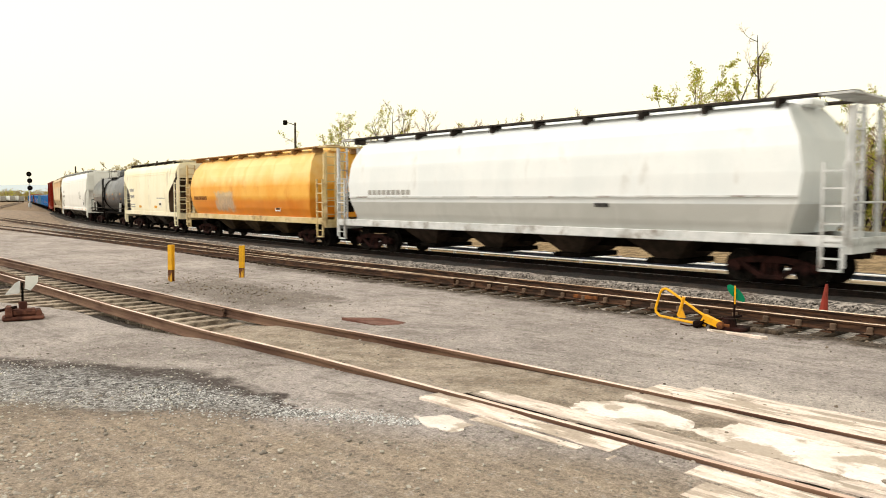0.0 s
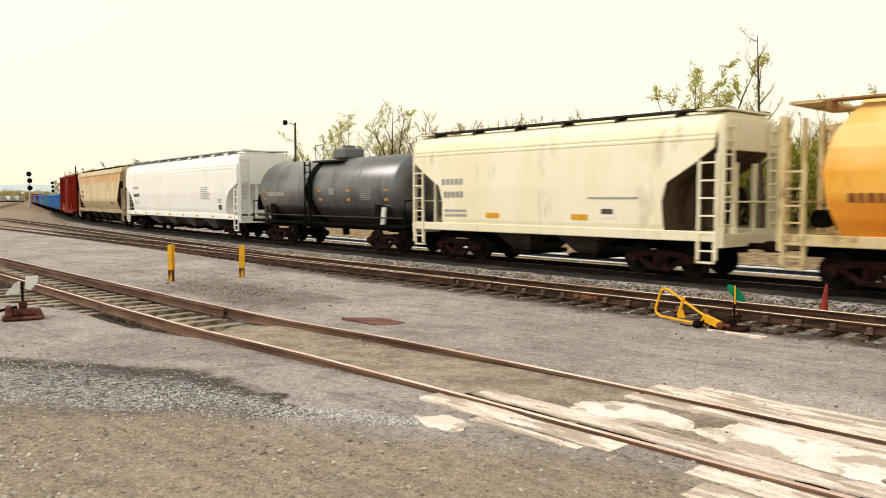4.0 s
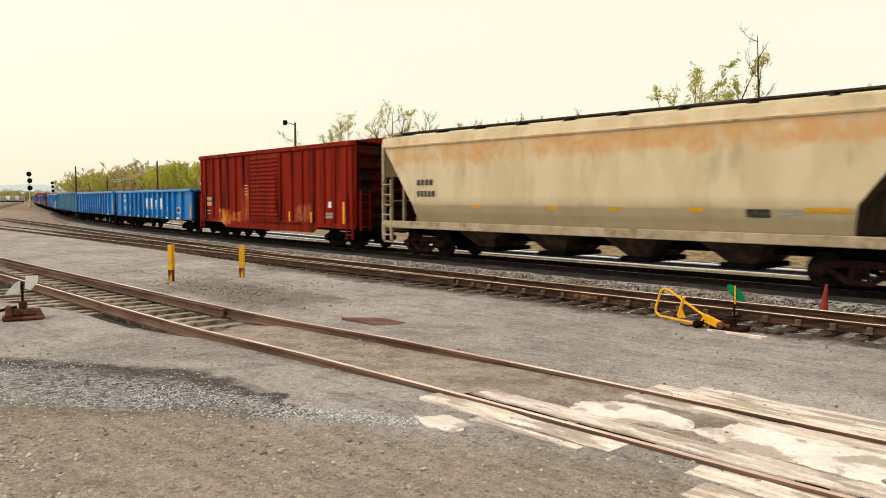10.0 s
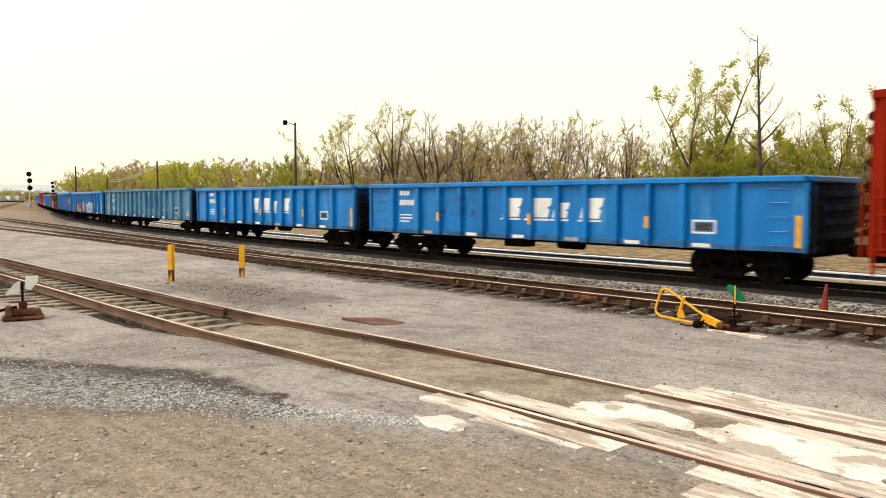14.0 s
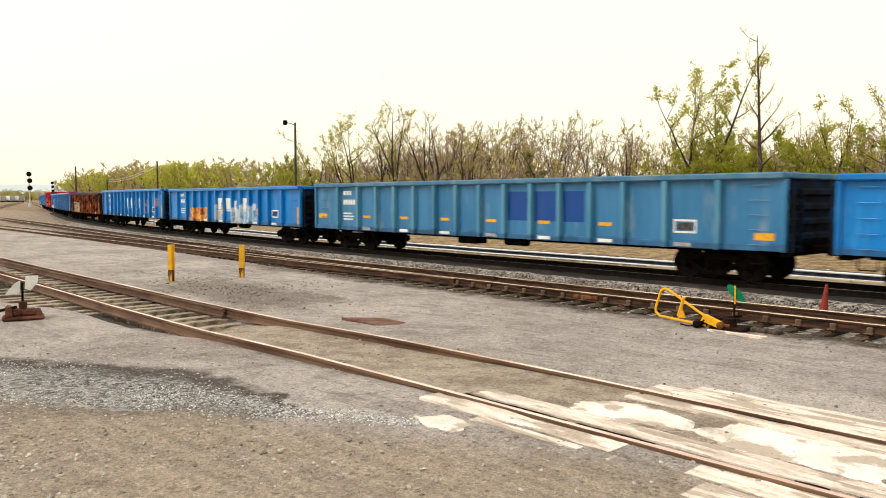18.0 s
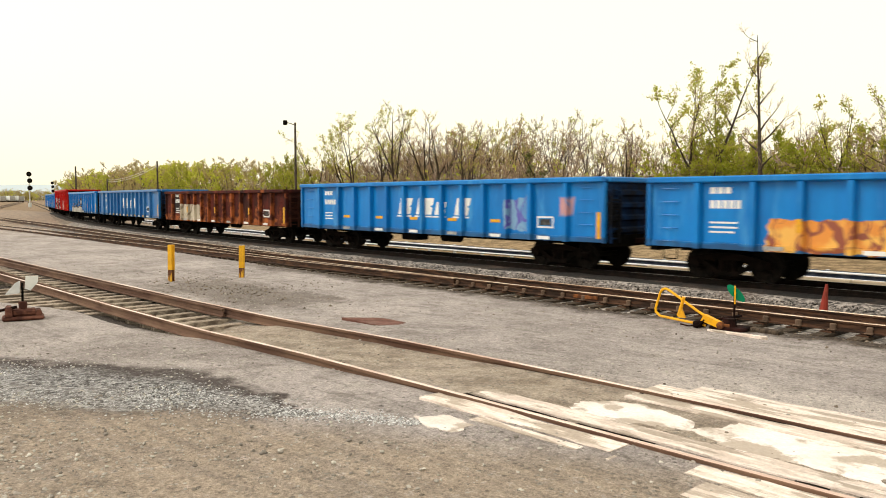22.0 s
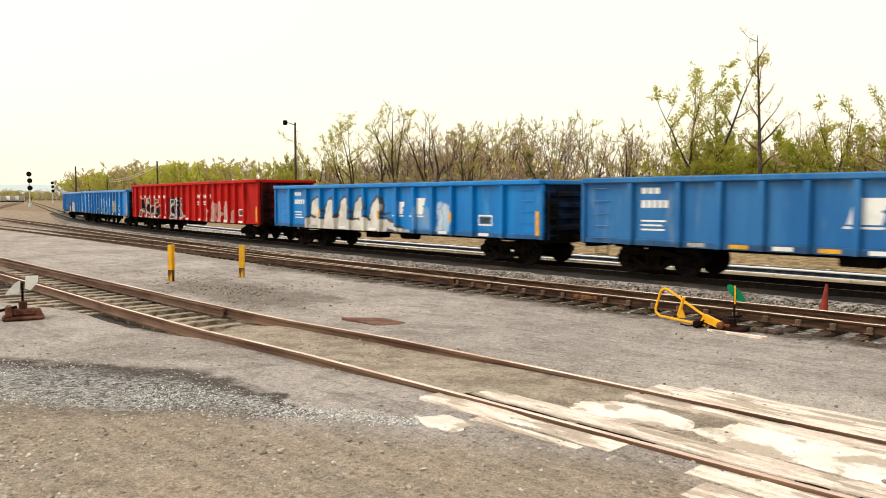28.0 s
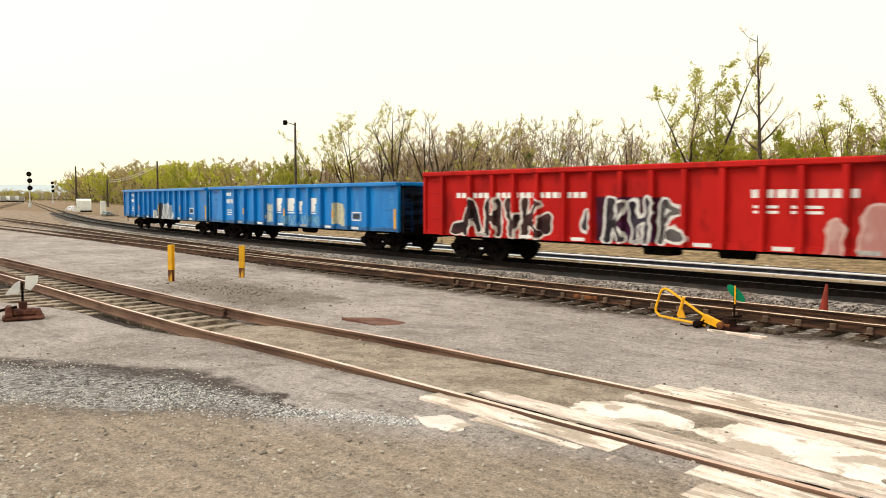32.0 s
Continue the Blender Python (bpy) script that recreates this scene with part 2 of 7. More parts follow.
    low = calc(nt, "MULTIPLY", ramp(nt, d, 2.6, 0.9), calc(nt, "LESS_THAN", up, 0.0))
    col = blend(nt, calc(nt, "MULTIPLY", rim, 0.9), col, (0.06, 0.045, 0.042))
    col = blend(nt, calc(nt, "MULTIPLY", low, 0.7), col, blend(nt, ramp(nt, clump, 0.42, 0.6), (0.24, 0.2, 0.17), (0.09, 0.075, 0.066)))
    col = blend(nt, calc(nt, "MULTIPLY", ramp(nt, d, 1.35, 0.6), ramp(nt, fine, 0.3, 0.55)), col, pale)
    # tan dirt between the yard track's rails, and tan gravel down the line
    tr = calc(nt, "ADD", calc(nt, "ABSOLUTE", calc(nt, "SUBTRACT", Y, 6.35)), calc(nt, "MULTIPLY", calc(nt, "SUBTRACT", mid, 0.5), 0.8))
    col = blend(nt, calc(nt, "MULTIPLY", ramp(nt, tr, 1.0, 0.55), 0.6), col, blend(nt, ramp(nt, mid, 0.42, 0.6), (0.52, 0.42, 0.31), (0.3, 0.23, 0.155)))
    col = blend(nt, calc(nt, "MULTIPLY", ramp(nt, calc(nt, "ADD", X, calc(nt, "MULTIPLY", big, 30.0)), -28.0, -62.0), 0.8), col, blend(nt, ramp(nt, drag, 0.42, 0.6), (0.36, 0.265, 0.185), (0.2, 0.15, 0.11)))
    # pale dust spread beyond the crossing
    du = calc(nt, "ADD", calc(nt, "ABSOLUTE", calc(nt, "SUBTRACT", Y, 7.9)), calc(nt, "MULTIPLY", calc(nt, "SUBTRACT", mid, 0.5), 1.4))
    col = blend(nt, calc(nt, "MULTIPLY", calc(nt, "MULTIPLY", ramp(nt, du, 1.1, 0.2), ramp(nt, X, -7.5, -2.5)), 0.6), col, (0.68, 0.61, 0.57))
    # dark dirt between the old ties, with the gaps' shade painted in
    bx = calc(nt, "DIVIDE", calc(nt, "ABSOLUTE", calc(nt, "ADD", X, 21.4)), 7.6)
    by_ = calc(nt, "DIVIDE", calc(nt, "ABSOLUTE", calc(nt, "SUBTRACT", Y, 5.75)), 1.65)
    by_ = calc(nt, "ADD", by_, calc(nt, "MULTIPLY", ramp(nt, X, -20.5, -17.6), calc(nt, "MULTIPLY", calc(nt, "MAXIMUM", calc(nt, "SUBTRACT", 5.6, Y), 0.0), 2.2)))
    bd = calc(nt, "ADD", calc(nt, "MAXIMUM", bx, by_), calc(nt, "MULTIPLY", calc(nt, "SUBTRACT", mid, 0.5), 0.5))
    col = blend(nt, calc(nt, "MULTIPLY", ramp(nt, bd, 1.05, 0.9), 0.88), col, blend(nt, ramp(nt, clump, 0.45, 0.6), (0.012, 0.009, 0.007), (0.055, 0.042, 0.033)))
    # darker loose gravel round the bollards
    px_ = calc(nt, "DIVIDE", calc(nt, "ABSOLUTE", calc(nt, "ADD", X, 17.2)), 3.6)
    py_ = calc(nt, "DIVIDE", calc(nt, "ABSOLUTE", calc(nt, "SUBTRACT", Y, 9.0)), 1.2)
    pd = calc(nt, "ADD", calc(nt, "MAXIMUM", px_, py_), calc(nt, "MULTIPLY", calc(nt, "SUBTRACT", mid, 0.5), 1.8))
    col = blend(nt, calc(nt, "MULTIPLY", ramp(nt, pd, 1.1, 0.6), 0.6), col, (0.15, 0.125, 0.105))
    # trodden dark soil along the siding
    sd = calc(nt, "ADD", calc(nt, "ABSOLUTE", calc(nt, "SUBTRACT", Y, 13.1)), calc(nt, "MULTIPLY", calc(nt, "SUBTRACT", mid, 0.5), 1.6))
    col = blend(nt, calc(nt, "MULTIPLY", calc(nt, "MULTIPLY", ramp(nt, sd, 1.15, 0.55), ramp(nt, X, -30.0, -16.0)), 0.9), col, blend(nt, ramp(nt, clump, 0.42, 0.56), (0.12, 0.088, 0.062), (0.035, 0.026, 0.02)))
    # scattered small stones, dark and pale
    v2 = node(nt, "ShaderNodeTexVoronoi", Scale=16.0)
    nt.links.new(co, v2.inputs["Vector"])
    s2 = nt.nodes.new("ShaderNodeSeparateColor")
    nt.links.new(v2.outputs["Color"], s2.inputs[0])
    spot = calc(nt, "MULTIPLY", ramp(nt, v2.outputs["Distance"], 0.42, 0.22), calc(nt, "GREATER_THAN", s2.outputs[1], 0.72))
    col = blend(nt, calc(nt, "MULTIPLY", spot, 0.7), col, blend(nt, s2.outputs[0], (0.12, 0.105, 0.09), (0.5, 0.47, 0.42)))
    # far off: dry brown grass and leaf litter
    yfar = calc(nt, "ADD", Y, calc(nt, "MULTIPLY", ramp(nt, X, -12.0, -90.0), -14.0))
    col = blend(nt, ramp(nt, yfar, 23.4, 24.4), col, blend(nt, ramp(nt, X, -45.0, -95.0), blend(nt, ramp(nt, mid, 0.4, 0.6), (0.2, 0.14, 0.08), (0.4, 0.29, 0.17)), blend(nt, ramp(nt, drag, 0.42, 0.6), (0.33, 0.24, 0.16), (0.19, 0.14, 0.1))))
    yw = calc(nt, "ADD", Y, calc(nt, "MULTIPLY", calc(nt, "MAXIMUM", calc(nt, "SUBTRACT", -40.0, X), 0.0), -0.237))
    col = blend(nt, ramp(nt, yw, 37.0, 41.0), col, blend(nt, ramp(nt, mid, 0.4, 0.6), (0.12, 0.085, 0.04), (0.22, 0.17, 0.07)))
    mott = noise_tex(nt, co, 14, 3, 0.75)
    g = calc(nt, "MULTIPLY", calc(nt, "ADD", calc(nt, "MULTIPLY", fine, 1.7), 0.08), calc(nt, "ADD", calc(nt, "MULTIPLY", mott, 1.2), 0.4))
    hs = node(nt, "ShaderNodeHueSaturation")
    nt.links.new(col, hs.inputs["Color"])
    nt.links.new(g, hs.inputs["Value"])
    nt.links.new(hs.outputs[0], bs.inputs["Base Color"])
    bs.inputs["Roughness"].default_value = 0.95
    bs.inputs["Specular IOR Level"].default_value = 0.1
    b = node(nt, "ShaderNodeBump", Strength=1.0, Distance=0.05)
    nt.links.new(calc(nt, "ADD", fine, calc(nt, "MULTIPLY", spot, 0.5)), b.inputs["Height"])
    nt.links.new(b.outputs[0], bs.inputs["Normal"])
    return m


def stone_mat(name, dark, light, scale):
    """Crushed stone: every stone its own tone."""
    m = bpy.data.materials.new(name)
    m.use_nodes = True
    nt = m.node_tree
    bs = nt.nodes["Principled BSDF"]
    co = nt.nodes.new("ShaderNodeTexCoord").outputs["Object"]
    v = node(nt, "ShaderNodeTexVoronoi", Scale=scale)
    nt.links.new(co, v.inputs["Vector"])
    s = nt.nodes.new("ShaderNodeSeparateColor")
    nt.links.new(v.outputs["Color"], s.inputs[0])
    isl = nt.nodes.new("ShaderNodeNewGeometry").outputs["Random Per Island"]
    f = calc(nt, "FRACT", calc(nt, "ADD", s.outputs[0], isl))
    col = blend(nt, f, dark, light)
    col = blend(nt, calc(nt, "MULTIPLY", ramp(nt, noise_tex(nt, co, 0.6, 4), 0.5, 0.7), 0.5), col, (0.13, 0.085, 0.06))
    nt.links.new(col, bs.inputs["Base Color"])
    bs.inputs["Roughness"].default_value = 0.95
    b = node(nt, "ShaderNodeBump", Strength=0.8, Distance=0.04)
    b.invert = True
    nt.links.new(v.outputs["Distance"], b.inputs["Height"])
    nt.links.new(b.outputs[0], bs.inputs["Normal"])
    return m


M_ground = ground_mat()
M_ballast = stone_mat("grey_ballast_stone", (0.025, 0.021, 0.019), (0.43, 0.385, 0.35), 12.0)
# Oil plus the shade under the train, both in the stone's colour.
M_oil_shade = stone_mat("oil_and_shade_ballast_stone", (0.004, 0.0035, 0.003), (0.016, 0.013, 0.011), 14.0)
M_pebble = stone_mat("loose_pebble", (0.16, 0.14, 0.12), (0.6, 0.56, 0.5), 3.0)
M_dirtstone = stone_mat("dirty_brown_stone", (0.07, 0.05, 0.037), (0.3, 0.24, 0.18), 3.0)
# Near-black for the shade down in the flangeways.
M_flange = surf("flangeway_shade", (0.008, 0.006, 0.005), (0.03, 0.022, 0.017), 5, rough=0.95, spec=0.03)
M_crush = stone_mat("pale_crushed_stone", (0.14, 0.135, 0.135), (0.76, 0.76, 0.77), 3.0)
M_rustbed = stone_mat("rust_brown_ballast_stone", (0.06, 0.045, 0.034), (0.3, 0.23, 0.17), 17.0)


# ---- mesh helpers ----
class Geo:
    """Collects vertices and faces for one mesh."""

    def __init__(self):
        self.v, self.f = [], []

    def add(self, vs, fs):
        n = len(self.v)
        self.v += [tuple(p) for p in vs]
        self.f += [tuple(i + n for i in f) for f in fs]
        return self

    def box(self, x0, x1, y0, y1, z0, z1, c=0.0):
        if c <= 0:
            vs = [(x, y, z) for x in (x0, x1) for y in (y0, y1) for z in (z0, z1)]
            return self.add(vs, [(0, 1, 3, 2), (4, 6, 7, 5), (0, 4, 5, 1), (2, 3, 7, 6), (0, 2, 6, 4), (1, 5, 7, 3)])
        bm = bmesh.new()
        bmesh.ops.create_cube(bm, size=1)
        for v in bm.verts:
            v.co = Vector((x0 if v.co.x < 0 else x1, y0 if v.co.y < 0 else y1, z0 if v.co.z < 0 else z1))
        bmesh.ops.bevel(bm, geom=bm.edges[:], offset=c, segments=1, affect="EDGES")
        bm.verts.index_update()
        self.add([v.co for v in bm.verts], [[v.index for v in f.verts] for f in bm.faces])
        bm.free()
        return self

    def prism(self, pts, a0, a1, axis="x"):
        """A flat outline, pushed along one axis; pts are (y, z) for x, (x, z) for y, (x, y) for z."""
        put = {"x": lambda p, a: (a, p[0], p[1]), "y": lambda p, a: (p[0], a, p[1]), "z": lambda p, a: (p[0], p[1], a)}[axis]
        n = len(pts)
        vs = [put(p, a0) for p in pts] + [put(p, a1) for p in pts]
        fs = [(i, (i + 1) % n, n + (i + 1) % n, n + i) for i in range(n)]
        return self.add(vs, fs + [tuple(range(n))[::-1], tuple(range(n, 2 * n))])

    def cyl(self, p0, p1, r0, r1=None, n=12):
        p0, p1 = Vector(p0), Vector(p1)
        r1 = r0 if r1 is None else r1
        d = (p1 - p0).normalized()
        a = d.orthogonal().normalized()
        b = d.cross(a)
        ring = [(a * math.cos(2 * math.pi * i / n) + b * math.sin(2 * math.pi * i / n)) for i in range(n)]
        vs = [p0 + q * r0 for q in ring] + [p1 + q * r1 for q in ring]
        return self.add(vs, [(i, (i + 1) % n, n + (i + 1) % n, n + i) for i in range(n)] + [tuple(range(n))[::-1], tuple(range(n, 2 * n))])

    def rod(self, pts, r, n=6):
        for p, q in zip(pts[:-1], pts[1:]):
            self.cyl(p, q, r, r, n)
        return self

    def loft(self, rings, caps=True, loop=True):
        n = len(rings[0])
        vs = [p for r in rings for p in r]
        fs = []
        for j in range(len(rings) - 1):
            for i in range(n if loop else n - 1):
                k = (i + 1) % n
                fs.append((j * n + i, j * n + k, (j + 1) * n + k, (j + 1) * n + i))
        if caps:
            fs += [tuple(range(n))[::-1], tuple(range((len(rings) - 1) * n, len(rings) * n))]
        return self.add(vs, fs)

    def mesh(self, name, *mats, smooth=0.0):
        me = bpy.data.meshes.new(name)
        me.from_pydata(self.v, [], self.f)
        bm = bmesh.new()
        bm.from_mesh(me)
        bmesh.ops.recalc_face_normals(bm, faces=bm.faces[:])
        bm.to_mesh(me)
        bm.free()
        for m in mats:
            me.materials.append(m)
        if smooth:
            me.polygons.foreach_set("use_smooth", [True] * len(me.polygons))
            me.set_sharp_from_angle(angle=radians(smooth))
        return me


def put(name, me, parent=None, at=(0, 0, 0), turn=0.0, label=""):
    ob = new(name, me)
    ob.parent = parent
    ob.matrix_local = pose(*at, 0, 0, turn)
    return tagged(ob, label)


def part(name, g, material, parent, label="", smooth=0.0):
    """One mesh object under a thing or a part; g is a Geo in the thing's own space."""
    return put(name, g.mesh(name, material, smooth=smooth), parent, label=label)


def thing(name, label, category, m=None, group="", kind=""):
    ob = tagged(new(name), label, category, group, kind)
    ob.empty_display_size = 0.3
    ob.matrix_basis = m or Matrix()
    return ob


def solid(name, g, mats, label, category="", group="", kind="", smooth=0.0, m=None):
    ob = tagged(new(name, g.mesh(name, *(mats if isinstance(mats, tuple) else (mats,)), smooth=smooth)), label, category, group, kind)
    ob.matrix_basis = m or Matrix()
    return ob


# ---- the lie of the land ----
MAIN_Y, BEND_X, BEND_R, BEND_A = 19.52, -10.38, 364.3, 0.2404


def main_at(s):
    """Place and heading of the main track at the distance s along it."""
    d = max(BEND_X - s, 0.0)
    a = min(d / BEND_R, BEND_A)
    e = max(d - BEND_R * BEND_A, 0.0)
    x = s if d == 0 else BEND_X - BEND_R * math.sin(a) - e * math.cos(a)
    return x, MAIN_Y + BEND_R * (1 - math.cos(a)) + e * math.sin(a), a


_s = np.linspace(-700, 330, 2061)
_m = np.array([main_at(s) for s in _s])


def main_y(x):
    return np.interp(x, _m[:, 0], _m[:, 1])


def smooth_line(knots, x0, x1, step=1.5):
    kx, ky = zip(*sorted(knots))
    xs = np.arange(x0, x1, step)
    fine = np.arange(x0 - 20, x1 + 20, 0.5)
    ys = np.interp(fine, kx, ky)
    k = np.hanning(31)
    ys = np.convolve(np.pad(ys, 15, mode="edge"), k / k.sum(), mode="valid")
    return xs, np.interp(xs, fine, ys)


FG_Y = [(-90, 6.6), (-28, 6.33), (-20, 6.38), (-16, 6.44), (-12, 6.35), (-10, 6.21), (-8, 6.13), (-6, 6.13), (-4, 6.21), (-2, 6.29), (30, 6.8)]
SID_Y = [(120, 14.47), (-12, 14.47), (-25, 14.85), (-40, 16.3), (-52, 17.5), (-68, 19.1), (-93, 21.2), (-140, 25.4), (-220, 33)]
BR_Y = [(120, 14.47), (-12, 14.47), (-42, 14.62), (-66, 14.95), (-110, 15.6), (-200, 17)]


def fg_top(x):
    return np.interp(x, [-30, -16, -12, -9, -6, -2, 5], [-0.02, -0.07, -0.03, 0.07, 0.10, 0.07, 0.06])


def gz(x, y):
    """Height of the ground."""
    near = fg_top(x) - np.interp(x, [-14.5, -11, -7, -4.9], [0.16, 0.13, 0.09, 0.03])
    bed = np.clip(1 - np.abs(y - np.interp(x, [-23, -17], [5.2, 6.35])) / np.interp(x, [-23, -17], [2.1, 1.25]), 0, 1) * np.interp(x, [-30, -22, -13.5, -12], [0.6, 1.0, 1.0, 0.0])
    near = near - 0.15 * np.minimum(bed * 2, 1)
    off = y - (main_y(x) - MAIN_Y)
    t = np.clip((y - 7.5) / 4.5, 0, 1)
    z = near * (1 - t) + (-0.1) * t
    drop = np.interp(off, [-1e4, 12.6, 13.6, 15.6, 17.0, 22.0, 24.5, 30, 40, 60], [0, 0, -0.16, -0.18, -0.32, -0.34, -0.75, -0.75, -0.3, 0.2])
    flat = np.interp(x, [-130, -70], [0.15, 1.0])
    rise = np.interp(x, [-600, -250, -120], [0.9, 0.3, 0.0])
    wood_rise = np.interp(off, [62, 95, 160, 400], [0.0, 5.5, 7.0, 0.0]) * np.interp(x, [-640, -560, 40, 90], [0.0, 1.0, 1.0, 0.0])
    return z + drop * flat + rise + wood_rise


def ground_sheet():
    xs = np.unique(np.concatenate([-np.geomspace(60, 3000, 26), np.arange(-60, -22, 2.0), np.arange(-22, 4, 0.5), np.arange(4, 40, 3.0), np.geomspace(40, 3000, 18)]))
    ys = np.unique(np.concatenate([-np.geomspace(3, 3000, 18), np.arange(-3, 9, 0.4), np.arange(9, 28, 0.5), np.arange(28, 70, 3), np.geomspace(70, 3000, 24)]))
    X, Y = np.meshgrid(xs, ys, indexing="ij")
    Z = gz(X, Y)
    Z += np.vectorize(lambda a, b: 0.028 * noise.noise((a * 0.5, b * 0.5, 0)) + 0.012 * noise.noise((a * 1.9, b * 1.9, 3)) if abs(a) < 60 and abs(b) < 60 else 0.0)(X, Y) * np.where((X > -6.2) & (np.abs(Y - 6.2) < 2.2), 0.1, 1.0)
    nx, ny = X.shape
    g = Geo()
    g.v = list(map(tuple, np.stack([X, Y, Z], -1).reshape(-1, 3)))
    g.f = [(i * ny + j, (i + 1) * ny + j, (i + 1) * ny + j + 1, i * ny + j + 1) for i in range(nx - 1) for j in range(ny - 1)]
    solid("ground", g, M_ground, "grey and brown packed gravel yard ground", "ground", kind="structure", smooth=60)


ground_sheet()


# ---- tracks ----
RAIL = [(-0.07, -0.17), (0.07, -0.17), (0.07, -0.155), (0.012, -0.135), (0.012, -0.045), (0.036, -0.035), (0.036, -0.004), (0.028, 0.0),
        (-0.028, 0.0), (-0.036, -0.004), (-0.036, -0.035), (-0.012, -0.045), (-0.012, -0.135), (-0.07, -0.155)]
HEADS = [(-0.03, -0.006), (0.03, -0.006), (0.025, 0.003), (-0.025, 0.003)]


def sweep(line, off, prof, scale=1.0):
    """An outline carried along a line of (x, y, z), off metres to its +y side."""
    p = np.array(line, float)
    d = np.gradient(p, axis=0)
    d[:, 2] = 0
    d /= np.linalg.norm(d, axis=1)[:, None]
    nrm = np.stack([-d[:, 1], d[:, 0], 0 * d[:, 0]], 1)
    offs = np.broadcast_to(off, len(p))
    g = Geo()
    return g.loft([[tuple(c + n * (o + a * scale) + np.array([0, 0, b])) for a, b in prof] for c, n, o in zip(p, nrm, offs)])


def rails(track, line, gauge=1.507, head=M_head, cant=0.0, body=M_rail, crown=HEADS):
    for sgn in (-1, 1):
        ln = [(x, y, z - sgn * cant) for x, y, z in line]
        r = part("rail", sweep(ln, sgn * gauge / 2, RAIL), body, track, smooth=40)
        part("rail_head", sweep(ln, sgn * gauge / 2, crown), head, r, "worn running surface")


TIE = Geo().box(-0.115, 0.115, -1.3, 1.3, -0.18, 0.0, 0.012).mesh("tie", M_tie)
TIE_OLD = Geo().box(-0.115, 0.115, -1.3, 1.3, -0.18, 0.0, 0.012).mesh("tie", M_tie_old)
# Main line ties, blackened for oil and the train's shade.
TIE_SHADED = Geo().box(-0.115, 0.115, -1.3, 1.3, -0.18, 0.0, 0.012).mesh("tie", surf("shaded_oily_tie", (0.008, 0.006, 0.005), (0.018, 0.013, 0.010), 7, rough=0.9, bump=0.4))
TIE_SHORT = Geo().box(-0.105, 0.105, -0.72, 1.1, -0.18, 0.0, 0.012).mesh("tie", M_tie_old)
TIE_LONG = Geo().box(-0.105, 0.105, -2.5, 1.25, -0.18, 0.0, 0.012).mesh("tie", M_tie_old)
PLATE = Geo().box(-0.1, 0.1, -0.16, 0.16, 0.0, 0.018).box(-0.03, 0.03, -0.11, -0.08, 0.018, 0.05).box(-0.03, 0.03, 0.08, 0.11, 0.018, 0.05).mesh("tie_plate", M_rail)


def main_line(s0, s1, step, off=0.0, z=0.0):
    out = []
    for s in np.arange(s0, s1 + 0.1, step):
        x, y, a = main_at(s)
        out.append((x + off * math.sin(a), y + off * math.cos(a), z + float(np.interp(x, [-600, -250, -120], [0.9, 0.3, 0.0]))))
    return out


def lay_ties(track, places, mesh_of, plates=False):
    for i, (x, y, z, turn) in enumerate(places):
        t = put("tie", mesh_of(i), track, (x, y, z), turn + random.uniform(-1, 1))
        if plates:
            for s in (-0.753, 0.753):
                put("tie_plate", PLATE, t, (0, s, 0))


main_track = thing("main_track", "main line track on grey crushed stone ballast", "railway track", kind="structure")
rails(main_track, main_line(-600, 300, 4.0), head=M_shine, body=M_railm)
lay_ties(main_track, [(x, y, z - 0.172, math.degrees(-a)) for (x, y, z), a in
                      [(main_line(s, s, 1)[0], main_at(s)[2]) for s in np.arange(-62, 12, 0.56)]], lambda i: TIE_SHADED)
sx, sy = smooth_line(SID_Y, -200, 110)
siding = thing("siding_track", "rusty siding track beside the main line", "railway track", kind="structure")
sid_line = [(x, y, np.interp(x, [-130, -40], [0.05, 0.0])) for x, y in zip(sx, sy)]
rails(siding, sid_line, cant=0.035, head=M_head2, crown=[(1.2 * a, b) for a, b in HEADS])
lay_ties(siding, [(x, np.interp(x, sx, sy), -0.17, math.degrees(math.atan2(np.interp(x + 1, sx, sy) - np.interp(x - 1, sx, sy), 2))) for x in np.arange(-40, 10, 0.58)],
         lambda i: TIE, plates=True)
M_orange = surf("orange_rust_scale", (0.24, 0.085, 0.028), (0.09, 0.035, 0.016), 6, rough=0.95, bump=0.5, bscale=30)
for x in (-18.4, -10.3):
    y = float(np.interp(x, sx, sy)) - 0.753
    part("joint_bar", Geo().box(x - 0.33, x + 0.33, y - 0.062, y - 0.014, -0.1, -0.02, 0.01), M_orange, siding, "rusty orange joint bar")
M_anchor = surf("dusty_rail_anchor", (0.10, 0.065, 0.045), (0.2, 0.135, 0.095), 7, rough=0.9, vary=0.5)
ANCHOR = Geo().box(-0.05, 0.05, -0.05, 0.0, -0.15, -0.05, 0.01).box(-0.065, 0.065, -0.12, 0.0, -0.165, -0.135, 0.01).mesh("rail_anchor", M_anchor)
for x in np.arange(-26, 4, 0.58):
    put("rail_anchor", ANCHOR, siding, (x, float(np.interp(x, sx, sy)) - 0.753 - 0.016, 0.03))
bx, by = smooth_line(BR_Y, -190, -13)
branch = thing("branch_track", "rusty yard track leaving the siding at a turnout", "railway track", kind="structure")
rails(branch, [(x, y, 0.004) for x, y in zip(bx, by)], cant=0.02, head=M_head2)
lay_ties(branch, [(x, np.interp(x, bx, by), -0.168, 0) for x in np.arange(-72, -41, 0.58)], lambda i: TIE)
fx, fy = smooth_line(FG_Y, -85, 28)
yard = thing("yard_track", "rusty yard track sunk into the gravel at a crossing", "railway track", kind="structure")
